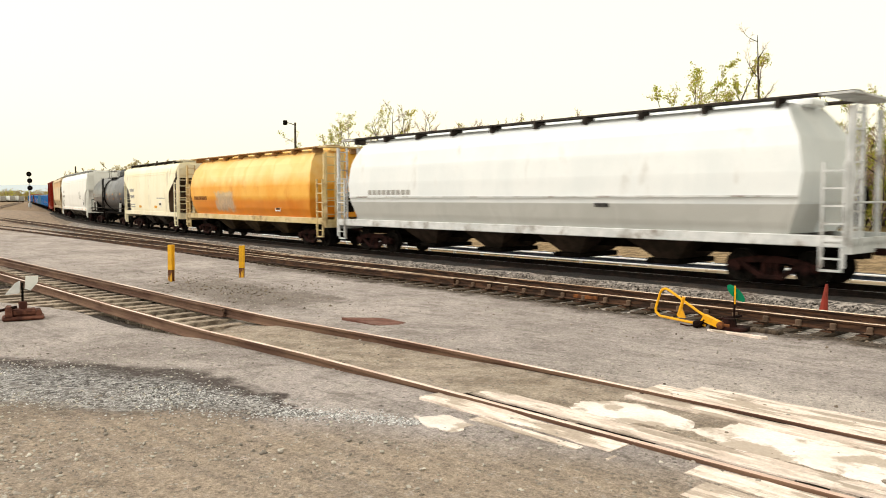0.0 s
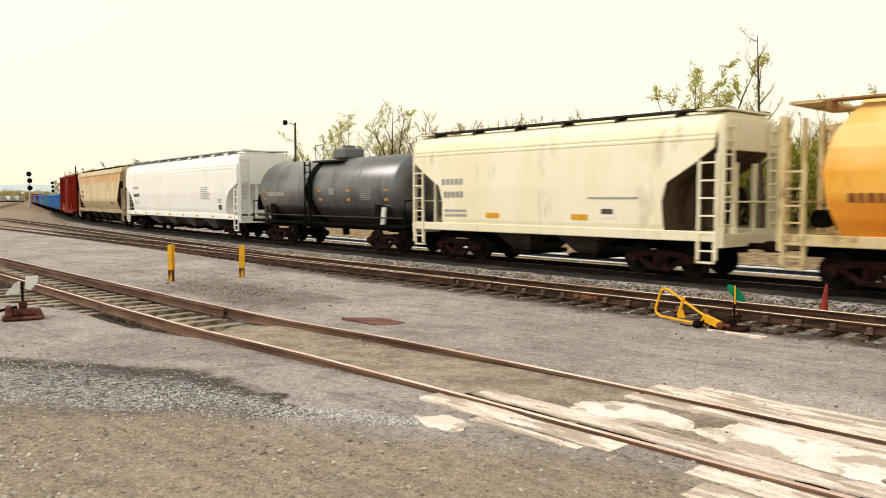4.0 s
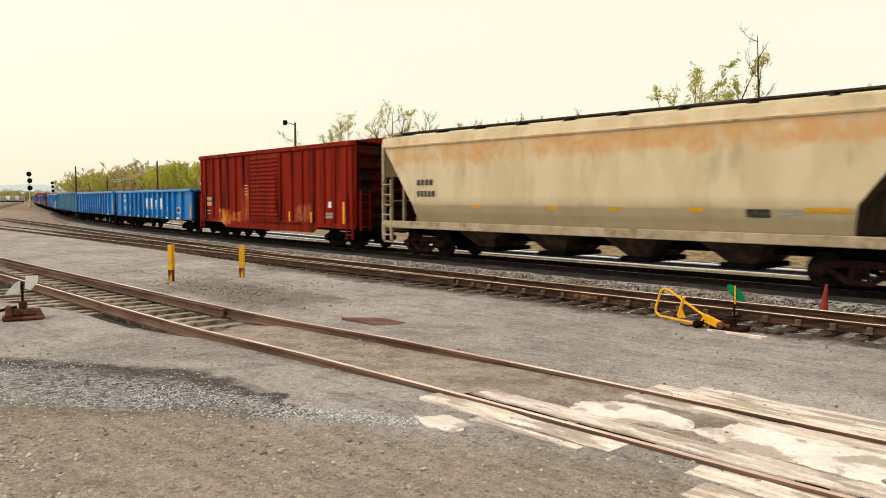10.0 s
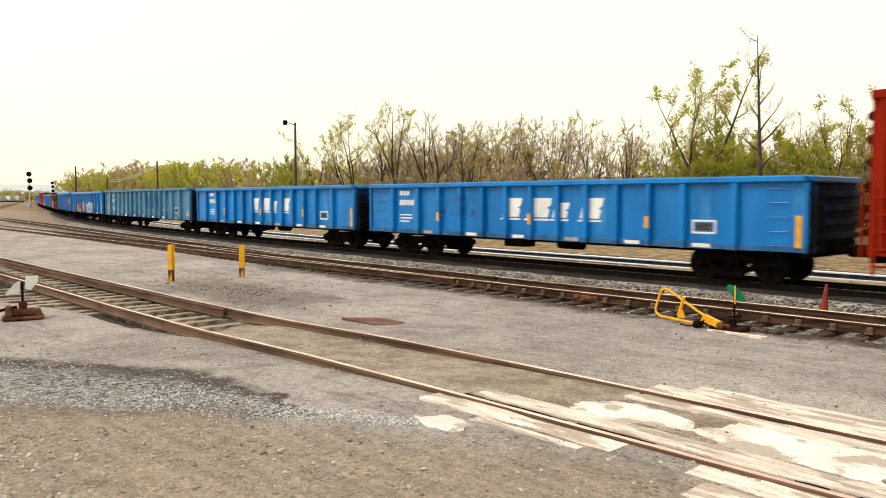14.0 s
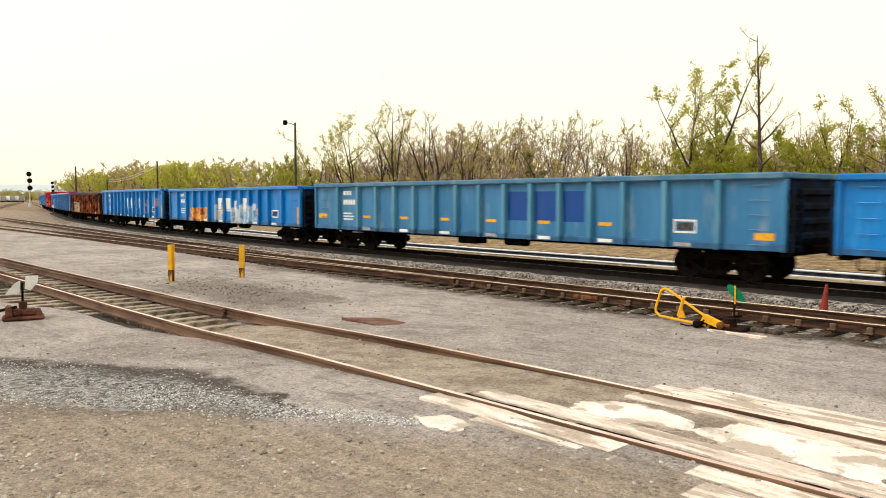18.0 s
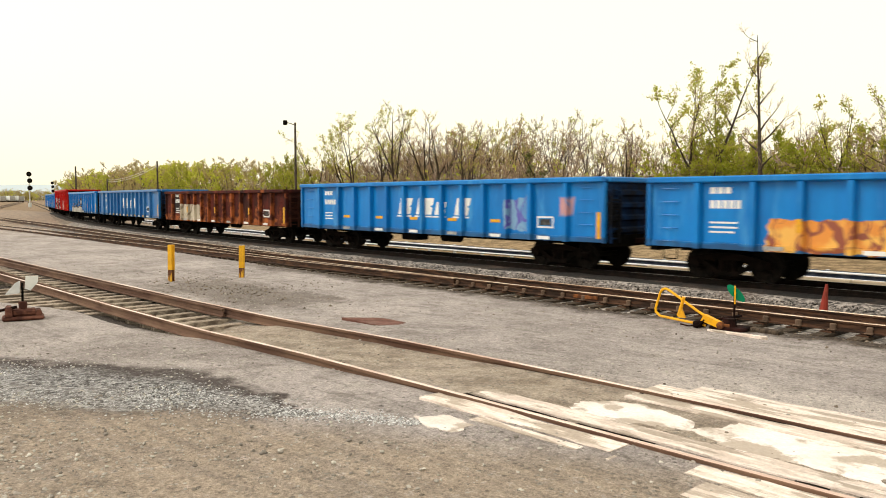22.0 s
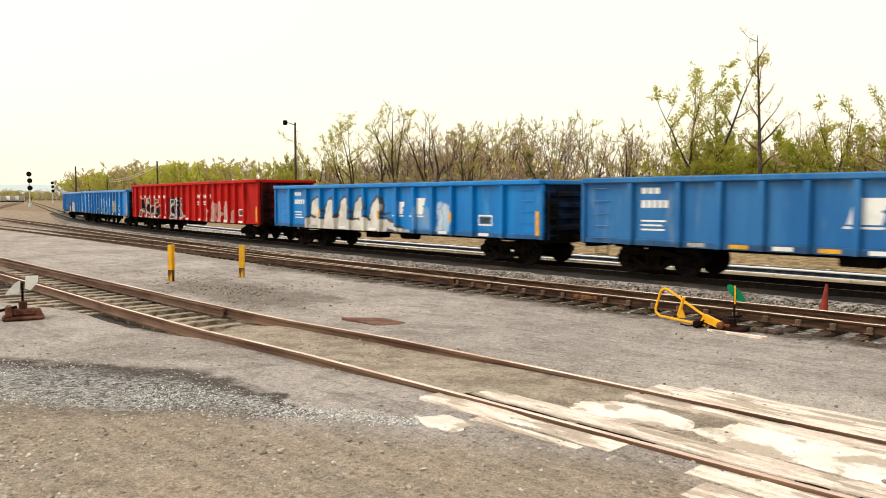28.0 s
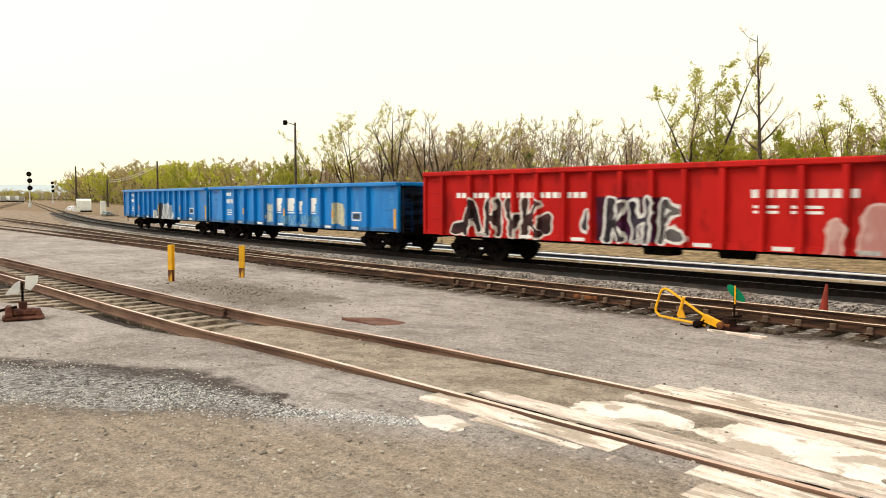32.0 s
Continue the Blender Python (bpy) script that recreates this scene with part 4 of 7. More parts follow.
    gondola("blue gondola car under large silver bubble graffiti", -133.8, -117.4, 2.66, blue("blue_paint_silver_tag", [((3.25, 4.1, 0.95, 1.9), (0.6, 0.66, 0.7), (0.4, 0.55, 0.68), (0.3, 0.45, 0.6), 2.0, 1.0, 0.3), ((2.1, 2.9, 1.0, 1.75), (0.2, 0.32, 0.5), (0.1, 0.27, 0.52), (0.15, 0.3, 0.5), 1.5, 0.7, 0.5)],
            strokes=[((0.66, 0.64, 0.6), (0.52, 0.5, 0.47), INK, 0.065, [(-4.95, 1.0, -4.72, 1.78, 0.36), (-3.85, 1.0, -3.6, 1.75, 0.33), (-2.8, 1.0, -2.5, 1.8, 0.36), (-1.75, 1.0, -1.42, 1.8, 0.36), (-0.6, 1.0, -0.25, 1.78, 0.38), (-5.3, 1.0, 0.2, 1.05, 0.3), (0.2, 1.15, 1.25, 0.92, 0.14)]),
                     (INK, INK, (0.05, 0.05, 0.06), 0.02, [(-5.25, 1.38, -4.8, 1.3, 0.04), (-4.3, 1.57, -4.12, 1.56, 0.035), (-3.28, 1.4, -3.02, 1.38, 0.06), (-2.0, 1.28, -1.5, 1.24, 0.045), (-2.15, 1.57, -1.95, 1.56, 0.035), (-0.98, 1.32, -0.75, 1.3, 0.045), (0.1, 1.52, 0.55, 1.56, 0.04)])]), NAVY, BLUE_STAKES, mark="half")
    red = surf("red_paint_graffiti", (0.40, 0.009, 0.008), (0.5, 0.014, 0.012), 0.8, 0.35, 0.7, rough=0.6, spec=0.1, bump=0.06, c3=(0.26, 0.008, 0.007), s3=1.5, stretch=(1, 1, 0.4),
               tags=[((-2.9, -0.6, 0.9, 2.12), (0.012, 0.006, 0.02), (0.03, 0.012, 0.06), (0.012, 0.006, 0.02), 0.6, 0.15, 0.1)],
               strokes=[((0.055, 0.022, 0.022), (0.02, 0.012, 0.014), (0.7, 0.66, 0.62), 0.045, [(-8.75, 1.05, -8.35, 1.15, 0.2), (-8.2, 1.0, -7.95, 1.85, 0.21), (-7.9, 1.85, -7.6, 1.05, 0.16)]),
                        ((0.06, 0.03, 0.03), (0.025, 0.014, 0.015), (0.72, 0.68, 0.64), 0.045, [(-7.2, 0.98, -7.15, 1.95, 0.17), (-7.1, 1.5, -6.75, 1.45, 0.13), (-6.72, 1.9, -6.7, 1.0, 0.15)]),
                        ((0.08, 0.045, 0.045), (0.03, 0.016, 0.018), (0.7, 0.66, 0.62), 0.045, [(-6.3, 1.95, -6.1, 1.0, 0.18), (-6.1, 1.0, -5.85, 1.5, 0.14)]),
                        ((0.07, 0.03, 0.03), (0.03, 0.014, 0.015), (0.68, 0.64, 0.6), 0.045, [(-5.6, 1.95, -5.6, 0.95, 0.15), (-5.5, 1.4, -5.05, 1.9, 0.15), (-5.4, 1.35, -5.0, 1.0, 0.15), (-4.75, 1.2, -4.7, 1.4, 0.24)]),
                        ((0.06, 0.05, 0.06), (0.02, 0.016, 0.022), (0.72, 0.7, 0.68), 0.05, [(-3.25, 1.3, -3.2, 1.65, 0.16), (-2.5, 0.95, -2.4, 2.0, 0.15), (-2.3, 1.35, -2.0, 1.9, 0.12), (-2.3, 1.4, -2.0, 0.98, 0.12)]),
                        ((0.05, 0.04, 0.06), (0.016, 0.012, 0.02), (0.74, 0.72, 0.7), 0.05, [(-1.68, 1.98, -1.6, 0.98, 0.13), (-1.6, 1.45, -1.2, 1.55, 0.12), (-1.18, 2.0, -1.22, 1.0, 0.13)]),
                        ((0.12, 0.11, 0.11), (0.04, 0.035, 0.04), (0.74, 0.72, 0.7), 0.05, [(-0.78, 0.95, -0.74, 1.95, 0.13), (-0.7, 1.95, -0.35, 1.8, 0.14), (-0.35, 1.75, -0.68, 1.5, 0.1), (-0.5, 1.15, -0.25, 1.05, 0.2)]),
                        ((0.5, 0.31, 0.28), (0.42, 0.2, 0.18), (0.6, 0.42, 0.38), 0.04, [(3.6, 0.9, 3.6, 1.4, 0.2), (4.45, 0.98, 4.5, 1.58, 0.38), (5.4, 0.98, 5.43, 1.6, 0.36), (6.27, 0.98, 6.3, 1.56, 0.37), (7.1, 0.9, 7.13, 1.15, 0.27)])])
    gondola("long red gondola car covered in black and silver graffiti", -156.0, -135.5, 3.0, red, MAROON, [-9.3, -7.95, -6.91, -6.0, -5.05, -4.01, -3.04, -2.03, -1.06, -0.1, 0.95, 1.95, 2.86, 3.82, 4.78, 5.75, 6.67, 7.6, 8.7], mark=False, nums=None, extras=name_bar, dots=0)
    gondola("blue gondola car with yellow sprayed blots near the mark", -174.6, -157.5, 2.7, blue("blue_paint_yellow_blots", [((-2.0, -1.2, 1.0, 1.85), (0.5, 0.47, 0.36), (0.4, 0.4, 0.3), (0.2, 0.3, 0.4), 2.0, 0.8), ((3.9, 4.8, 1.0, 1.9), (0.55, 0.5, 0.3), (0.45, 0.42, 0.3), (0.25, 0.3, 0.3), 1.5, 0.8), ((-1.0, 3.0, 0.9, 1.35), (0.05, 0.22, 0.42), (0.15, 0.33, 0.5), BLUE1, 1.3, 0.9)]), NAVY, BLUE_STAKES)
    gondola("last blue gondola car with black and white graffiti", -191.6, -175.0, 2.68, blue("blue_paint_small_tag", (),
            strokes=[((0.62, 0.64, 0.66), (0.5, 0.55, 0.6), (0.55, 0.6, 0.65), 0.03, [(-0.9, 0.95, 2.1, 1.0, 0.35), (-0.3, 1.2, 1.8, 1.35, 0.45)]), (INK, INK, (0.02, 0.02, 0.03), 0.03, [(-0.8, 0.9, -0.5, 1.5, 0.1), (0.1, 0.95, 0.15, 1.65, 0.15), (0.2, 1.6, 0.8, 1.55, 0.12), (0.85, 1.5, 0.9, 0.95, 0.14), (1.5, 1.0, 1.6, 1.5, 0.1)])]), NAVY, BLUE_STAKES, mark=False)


def boxcar():
    paint = surf("rust_red_boxcar_paint", (0.16, 0.008, 0.0018), (0.27, 0.0145, 0.0028), 1.0, 0.35, 0.7, rough=0.7, spec=0.08, bump=0.1, c3=(0.035, 0.0035, 0.002), s3=1.1, lo3=0.48, hi3=0.7, stretch=(1.8, 1, 0.14),
                 tags=[((-5.3, -4.0, 0.75, 1.5), (0.58, 0.17, 0.02), (0.62, 0.32, 0.1), (0.4, 0.07, 0.012), 1.6, 1.2, 0.5), ((-3.7, -2.8, 0.95, 1.4), (0.5, 0.13, 0.018), (0.55, 0.26, 0.08), (0.3, 0.05, 0.01), 1.8, 1.3, 0.6), ((-2.35, -1.75, 1.2, 2.6), (0.34, 0.06, 0.015), (0.4, 0.12, 0.05), (0.3, 0.05, 0.012), 1.8, 1.4, 0.8), ((3.0, 4.3, 1.1, 1.8), (0.26, 0.03, 0.01), (0.34, 0.08, 0.03), (0.4, 0.16, 0.08), 1.6, 1.4, 0.7), ((-6.3, -5.9, 1.7, 2.3), (0.05, 0.012, 0.01), (0.07, 0.02, 0.01), (0.05, 0.01, 0.01), 1.0, 0.5)])
    c, h = start_car("boxcar", "rust-red steel boxcar with ribbed sides and sliding door", "boxcar", 11.1, 26.8)
    hw, low, eave = 1.5, 0.95, 4.28
    # Boxcar red darkened for the shade on its ends.
    end_shade = surf("shaded_boxcar_end", (0.022, 0.003, 0.002), (0.06, 0.006, 0.003), 1.2, rough=0.85, c3=(0.012, 0.006, 0.005), s3=1.4, lo3=0.42, hi3=0.6, stretch=(1, 1, 0.5), spec=0.05)
    for s in (-1, 1):
        part("side_wall", Geo().box(-h, h, min(s * (hw - 0.06), s * hw), max(s * (hw - 0.06), s * hw), low, eave), paint, c)
        part("side_sill", Geo().prism([(-h, 0.86), (-h + 2.9, 0.86), (-h + 3.4, 0.62), (h - 3.4, 0.62), (h - 2.9, 0.86), (h, 0.86), (h, 1.04), (-h, 1.04)], s * (hw - 0.02), s * (hw + 0.05), "y"), paint, c)
        part("roof_rail", Geo().box(-h - 0.02, h + 0.02, min(s * (hw - 0.08), s * (hw + 0.09)), max(s * (hw - 0.08), s * (hw + 0.09)), eave - 0.1, eave + 0.1, 0.03), paint, c)
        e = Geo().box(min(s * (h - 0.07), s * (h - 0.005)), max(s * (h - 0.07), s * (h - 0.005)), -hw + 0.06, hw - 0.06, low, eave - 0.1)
        wall = part("end_wall", e, end_shade, c, "ribbed end wall, shade painted dark")
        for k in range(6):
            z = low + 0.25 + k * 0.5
            part("end_rib", Geo().prism([(s * (h - 0.01), z), (s * (h + 0.15), z + 0.1), (s * (h + 0.15), z + 0.2), (s * (h - 0.01), z + 0.32)], -hw + 0.15, hw - 0.15, "y"), end_shade, wall)
        part("end_sill", Geo().box(min(s * (h - 0.3), s * h), max(s * (h - 0.3), s * h), -1.4, 1.4, 0.7, 0.95), M_under, c)
        ladder(c, paint, s * (h - 0.35) - 0.22, s * (h - 0.35) + 0.22, -hw - 0.07, 0.45, 2.3, 5)
        ladder(c, paint, s * (h + 0.18), (-hw + 0.12, -hw + 0.55), 0, 0.8, 2.4, 5, side=False)
    roof = Geo().loft([[(x, -hw - 0.05, eave + 0.08), (x, -0.75, eave + 0.2), (x, 0, eave + 0.25), (x, 0.75, eave + 0.2), (x, hw + 0.05, eave + 0.08), (x, 0, eave)] for x in (-h, h)])
    for k in range(13):
        x = -h + 0.6 + k * (2 * h - 1.2) / 12
        roof.loft([[(x - 0.06, -hw, eave + 0.10), (x - 0.06, 0, eave + 0.28), (x - 0.06, hw, eave + 0.10), (x - 0.06, 0, eave + 0.2)], [(x + 0.06, -hw, eave + 0.10), (x + 0.06, 0, eave + 0.28), (x + 0.06, hw, eave + 0.10), (x + 0.06, 0, eave + 0.2)]])
    part("roof", roof, paint, c, "ribbed sheet roof")
    for x in (-7.6, -7.05, -6.08, -5.15, -4.2, -3.28, -2.36, 2.65, 3.6, 4.55, 5.45, 6.3, 7.2, 7.65):
        for s in (-1, 1):
            part("side_post", Geo().loft([[(x - 0.09, s * hw, z), (x - 0.05, s * (hw + 0.08), z), (x + 0.05, s * (hw + 0.08), z), (x + 0.09, s * hw, z)] for z in (1.03, 4.18)]), paint, c)
    for s in (-1, 1):
        d = Geo().box(-1.55, 1.55, min(s * (hw + 0.02), s * (hw + 0.07)), max(s * (hw + 0.02), s * (hw + 0.07)), 1.1, 4.15)
        door = part("door", d, paint, c, "corrugated sliding door")
        for k in range(15):
            z = 1.25 + k * 0.19
            part("door_rib", Geo().prism([(s * (hw + 0.07), z), (s * (hw + 0.115), z + 0.035), (s * (hw + 0.115), z + 0.085), (s * (hw + 0.07), z + 0.12)], -1.42, 1.42, "x"), paint, door)
        part("door_track", Geo().box(-1.7, 3.4, min(s * hw, s * (hw + 0.12)), max(s * hw, s * (hw + 0.12)), 1.0, 1.07), paint, c)
        for x in (-1.585, 1.595):
            part("door_post", Geo().box(x - 0.035, x + 0.035, min(s * hw, s * (hw + 0.1)), max(s * hw, s * (hw + 0.1)), 1.05, 4.18), paint, c)
        part("door_handle", Geo().cyl((1.3, s * (hw + 0.14), 1.5), (1.3, s * (hw + 0.14), 3.2), 0.025, n=6), paint, door)
    part("floor", Geo().box(-h + 0.07, h - 0.07, -hw + 0.06, hw - 0.06, 0.98, 1.1), M_under, c)
    part("centre_sill", Geo().box(-h + 0.2, h - 0.2, -0.3, 0.3, 0.68, 0.97).box(-1.2, 0.4, -1.1, -0.5, 0.55, 0.9, 0.05), M_under, c)
    y = -hw - 0.006
    faded = surf("yellowed_lettering", (0.62, 0.42, 0.24), (0.5, 0.3, 0.15), 6, rough=0.7, bump=0)
    part("number_panel", dashes(-7.0, -6.35, 1.98, 2.16, y, 4), faded, c, "painted initials as plain blocks")
    part("number_panel", dashes(-7.0, -6.35, 1.7, 1.9, y, 5), faded, c, "painted number as plain blocks")
    part("data_lettering", bars(-6.95, -6.5, 1.2, 1.5, y, 2, 0.7), M_greyl, c)
    part("data_lettering", bars(-2.25, -1.85, 2.2, 2.8, y, 4, 0.7, 0.4), faded, c)
    part("data_lettering", bars(5.55, 6.1, 1.25, 1.5, y, 4, 0.4), M_greyl, c)
    part("paper_placard", Geo().box(5.75, 6.0, y - 0.004, y, 1.7, 1.95), M_white, c, "torn white paper placard")
    for x in (-7.3, 2.3, 4.25):
        part("reflector", Geo().box(x, x + 0.12, y - 0.003, y, 1.05, 1.5), M_yellow, c, "orange reflector strip")
    part("reflector", Geo().box(6.87, 7.03, y - 0.003, y, 1.05, 1.95), M_yellow, c, "upright orange reflector strip")


def hopper(label, rear, front, prof, ends, paint, rib=None, bays=4, walkway=M_grat, marks=None, sill=None, bay_mat=None, cab=None, frame_mat=None, strips_on_sill=False, slope=None):
    """Covered hopper: prof is (z, half width), ends is (z, x of the shell's end)."""
    c, h = start_car("covered_hopper_car", label, "hopper car", rear, front)
    zs = np.array(sorted({*[p[0] for p in prof], *np.linspace(prof[0][0], prof[-1][0], 22), *[e[0] for e in ends]}))
    pz, pw = zip(*prof)
    ez, ex = zip(*ends)
    ws, xe = np.interp(zs, pz, pw), np.interp(zs, ez, ex)
    g = Geo()
    n = 14
    rings = []
    for z, w, x in zip(zs, ws, xe):
        us = np.linspace(-1, 1, n)
        rings.append([(u * x, -w, z) for u in us] + [(u * x, w, z) for u in us[::-1]])
    g.loft(rings)
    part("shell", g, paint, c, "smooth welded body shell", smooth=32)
    wf = lambda z: -float(np.interp(z, pz, pw)) - 0.012
    top = prof[-1][0]
    fm = frame_mat or paint
    # slope sheets inside the open ends, their shade painted dark brown
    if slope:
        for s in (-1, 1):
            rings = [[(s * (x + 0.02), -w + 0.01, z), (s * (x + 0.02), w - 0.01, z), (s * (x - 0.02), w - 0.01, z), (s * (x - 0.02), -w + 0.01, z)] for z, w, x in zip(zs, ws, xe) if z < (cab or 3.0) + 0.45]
            part("slope_sheet", Geo().loft(rings), slope, c, "slope sheet, the open end's shade painted dark", smooth=40)
    # side sill and end platforms
    for s in (-1, 1):
        y0, y1 = sorted((s * 1.32, s * 1.5))
        part("side_sill", Geo().box(-h + 0.1, h - 0.1, y0, y1, 1.0, 1.26, 0.015), sill or fm, c, "long side sill")
        x0, x1 = sorted((s * (h - 1.55), s * (h - 0.02)))
        part("end_platform", Geo().box(x0, x1, -1.3, 1.3, 1.02, 1.12), fm, c)
        x0, x1 = sorted((s * (h - 0.16), s * (h - 0.02)))
        part("end_sill", Geo().box(x0, x1, -1.46, 1.46, 0.86, 1.2), fm, c)
        post = Geo()
        for y in (-1.42, 1.42):
            post.box(s * (h - 0.12) - 0.06, s * (h - 0.12) + 0.06, y - 0.05, y + 0.05, 1.2, top - 0.25)
        for y in (-0.5, 0.5):
            post.box(s * (h - 0.2) - 0.05, s * (h - 0.2) + 0.05, y - 0.05, y + 0.05, 1.12, 3.0 if cab else top - 0.2)
        part("end_post", post, fm, c, "upright end posts")
        if cab:
            x0, x1 = sorted((s * (h - 0.14), s * (h - 0.08)))
            part("end_panel", Geo().box(x0, x1, -1.38, 1.38, cab, top - 0.12, 0.02), paint, c, "flat upper end panel")
        ladder(c, fm, s * (h - 0.4) - 0.24, s * (h - 0.4) + 0.24, -1.5, 0.55, (cab or 3.0) - 0.1, 6)
        ladder(c, fm, s * (h - 0.03), (-1.4, -0.95), 0, 0.9, top - 0.2, 9, side=False)
        ladder(c, fm, s * (h - 0.03), (0.95, 1.4), 0, 0.9, top - 0.2, 9, side=False)
        part("handrail", Geo().cyl((s * (h - 0.05), -1.4, 2.0), (s * (h - 0.05), 1.4, 2.0), 0.025, n=6), fm, c)
        part("step", Geo().box(s * (h - 0.45) - 0.25, s * (h - 0.45) + 0.25, -1.5, -1.42, 0.45, 0.5).box(s * (h - 0.45) - 0.25, s * (h - 0.45) - 0.21, -1.5, -1.44, 0.45, 1.0).box(s * (h - 0.45) + 0.21, s * (h - 0.45) + 0.25, -1.5, -1.44, 0.45, 1.0), fm, c)
        part("roof_end_walk", Geo().box(s * (h - 0.5) - 0.35, s * (h - 0.5) + 0.4, -1.3, 1.3, top + 0.05, top + 0.1), fm, c, "grating at the roof's end")
    part("brake_cylinder", Geo().cyl((-h + 0.5, -0.35, 1.6), (-h + 0.5, 0.25, 1.6), 0.22, n=12), M_under, c)
    part("brake_box", Geo().box(h - 0.7, h - 0.35, -0.3, 0.2, 1.5, 2.0, 0.04), M_under, c)
    part("brake_wheel", Geo().cyl((h - 0.3, -0.1, 2.1), (h - 0.24, -0.1, 2.1), 0.28, n=14), M_under, c)
    # roof walkway of gratings on brackets, hatches in the middle
    for s in (-1, 1):
        w = Geo().box(-h + 0.12, h - 0.12, min(s * 0.72, s * 1.2), max(s * 0.72, s * 1.2), top + 0.09, top + 0.13)
        part("roof_walkway", w, walkway, c, "grating walkway along the roof")
        for x in np.arange(-h + 1, h - 0.5, 1.9):
            part("walkway_bracket", Geo().box(x - 0.04, x + 0.04, min(s * 0.7, s * 1.22), max(s * 0.7, s * 1.22), top - 0.12, top + 0.09), walkway, c)
    part("roof_hatch", Geo().box(-h + 1.4, h - 1.4, -0.4, 0.4, top - 0.05, top + 0.14, 0.04), paint, c, "long trough hatch")
    # outlet bays
    bl = 2 * (h - 3.4) / bays
    for k in range(bays):
        xc = -h + 3.4 + (k + 0.5) * bl
        b = Geo().loft([[(xc - bl * 0.3, -1.25, 1.0), (xc + bl * 0.3, -1.25, 1.0), (xc + bl * 0.3, 1.25, 1.0), (xc - bl * 0.3, 1.25, 1.0)],
                        [(xc - 0.34, -0.75, 0.44), (xc + 0.34, -0.75, 0.44), (xc + 0.34, 0.75, 0.44), (xc - 0.34, 0.75, 0.44)]])
        bay = part("outlet_bay", b, bay_mat or M_grat, c, "sloping discharge hopper")
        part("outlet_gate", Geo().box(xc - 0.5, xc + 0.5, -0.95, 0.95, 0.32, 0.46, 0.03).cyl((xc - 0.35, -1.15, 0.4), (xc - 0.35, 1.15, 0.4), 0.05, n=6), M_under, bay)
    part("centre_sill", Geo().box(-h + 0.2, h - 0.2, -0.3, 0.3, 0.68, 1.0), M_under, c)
    if rib:
        for z in rib:
            for s in (-1, 1):
                w = float(np.interp(z, pz, pw))
                x = float(np.interp(z, ez, ex)) - 0.02
                part("shell_seam", Geo().box(-x, x, min(s * (w - 0.02), s * (w + 0.022)), max(s * (w - 0.02), s * (w + 0.022)), z - 0.025, z + 0.025), fm, c, "raised seam strip")
    if marks:
        marks(c, wf)
    for x in np.arange(-h + 2, h - 1, 2.4) if strips_on_sill else ():
        part("reflector", Geo().box(x, x + 0.4, -1.508, -1.502, 1.08, 1.17), M_yellow, c, "yellow reflector strip")
    return c


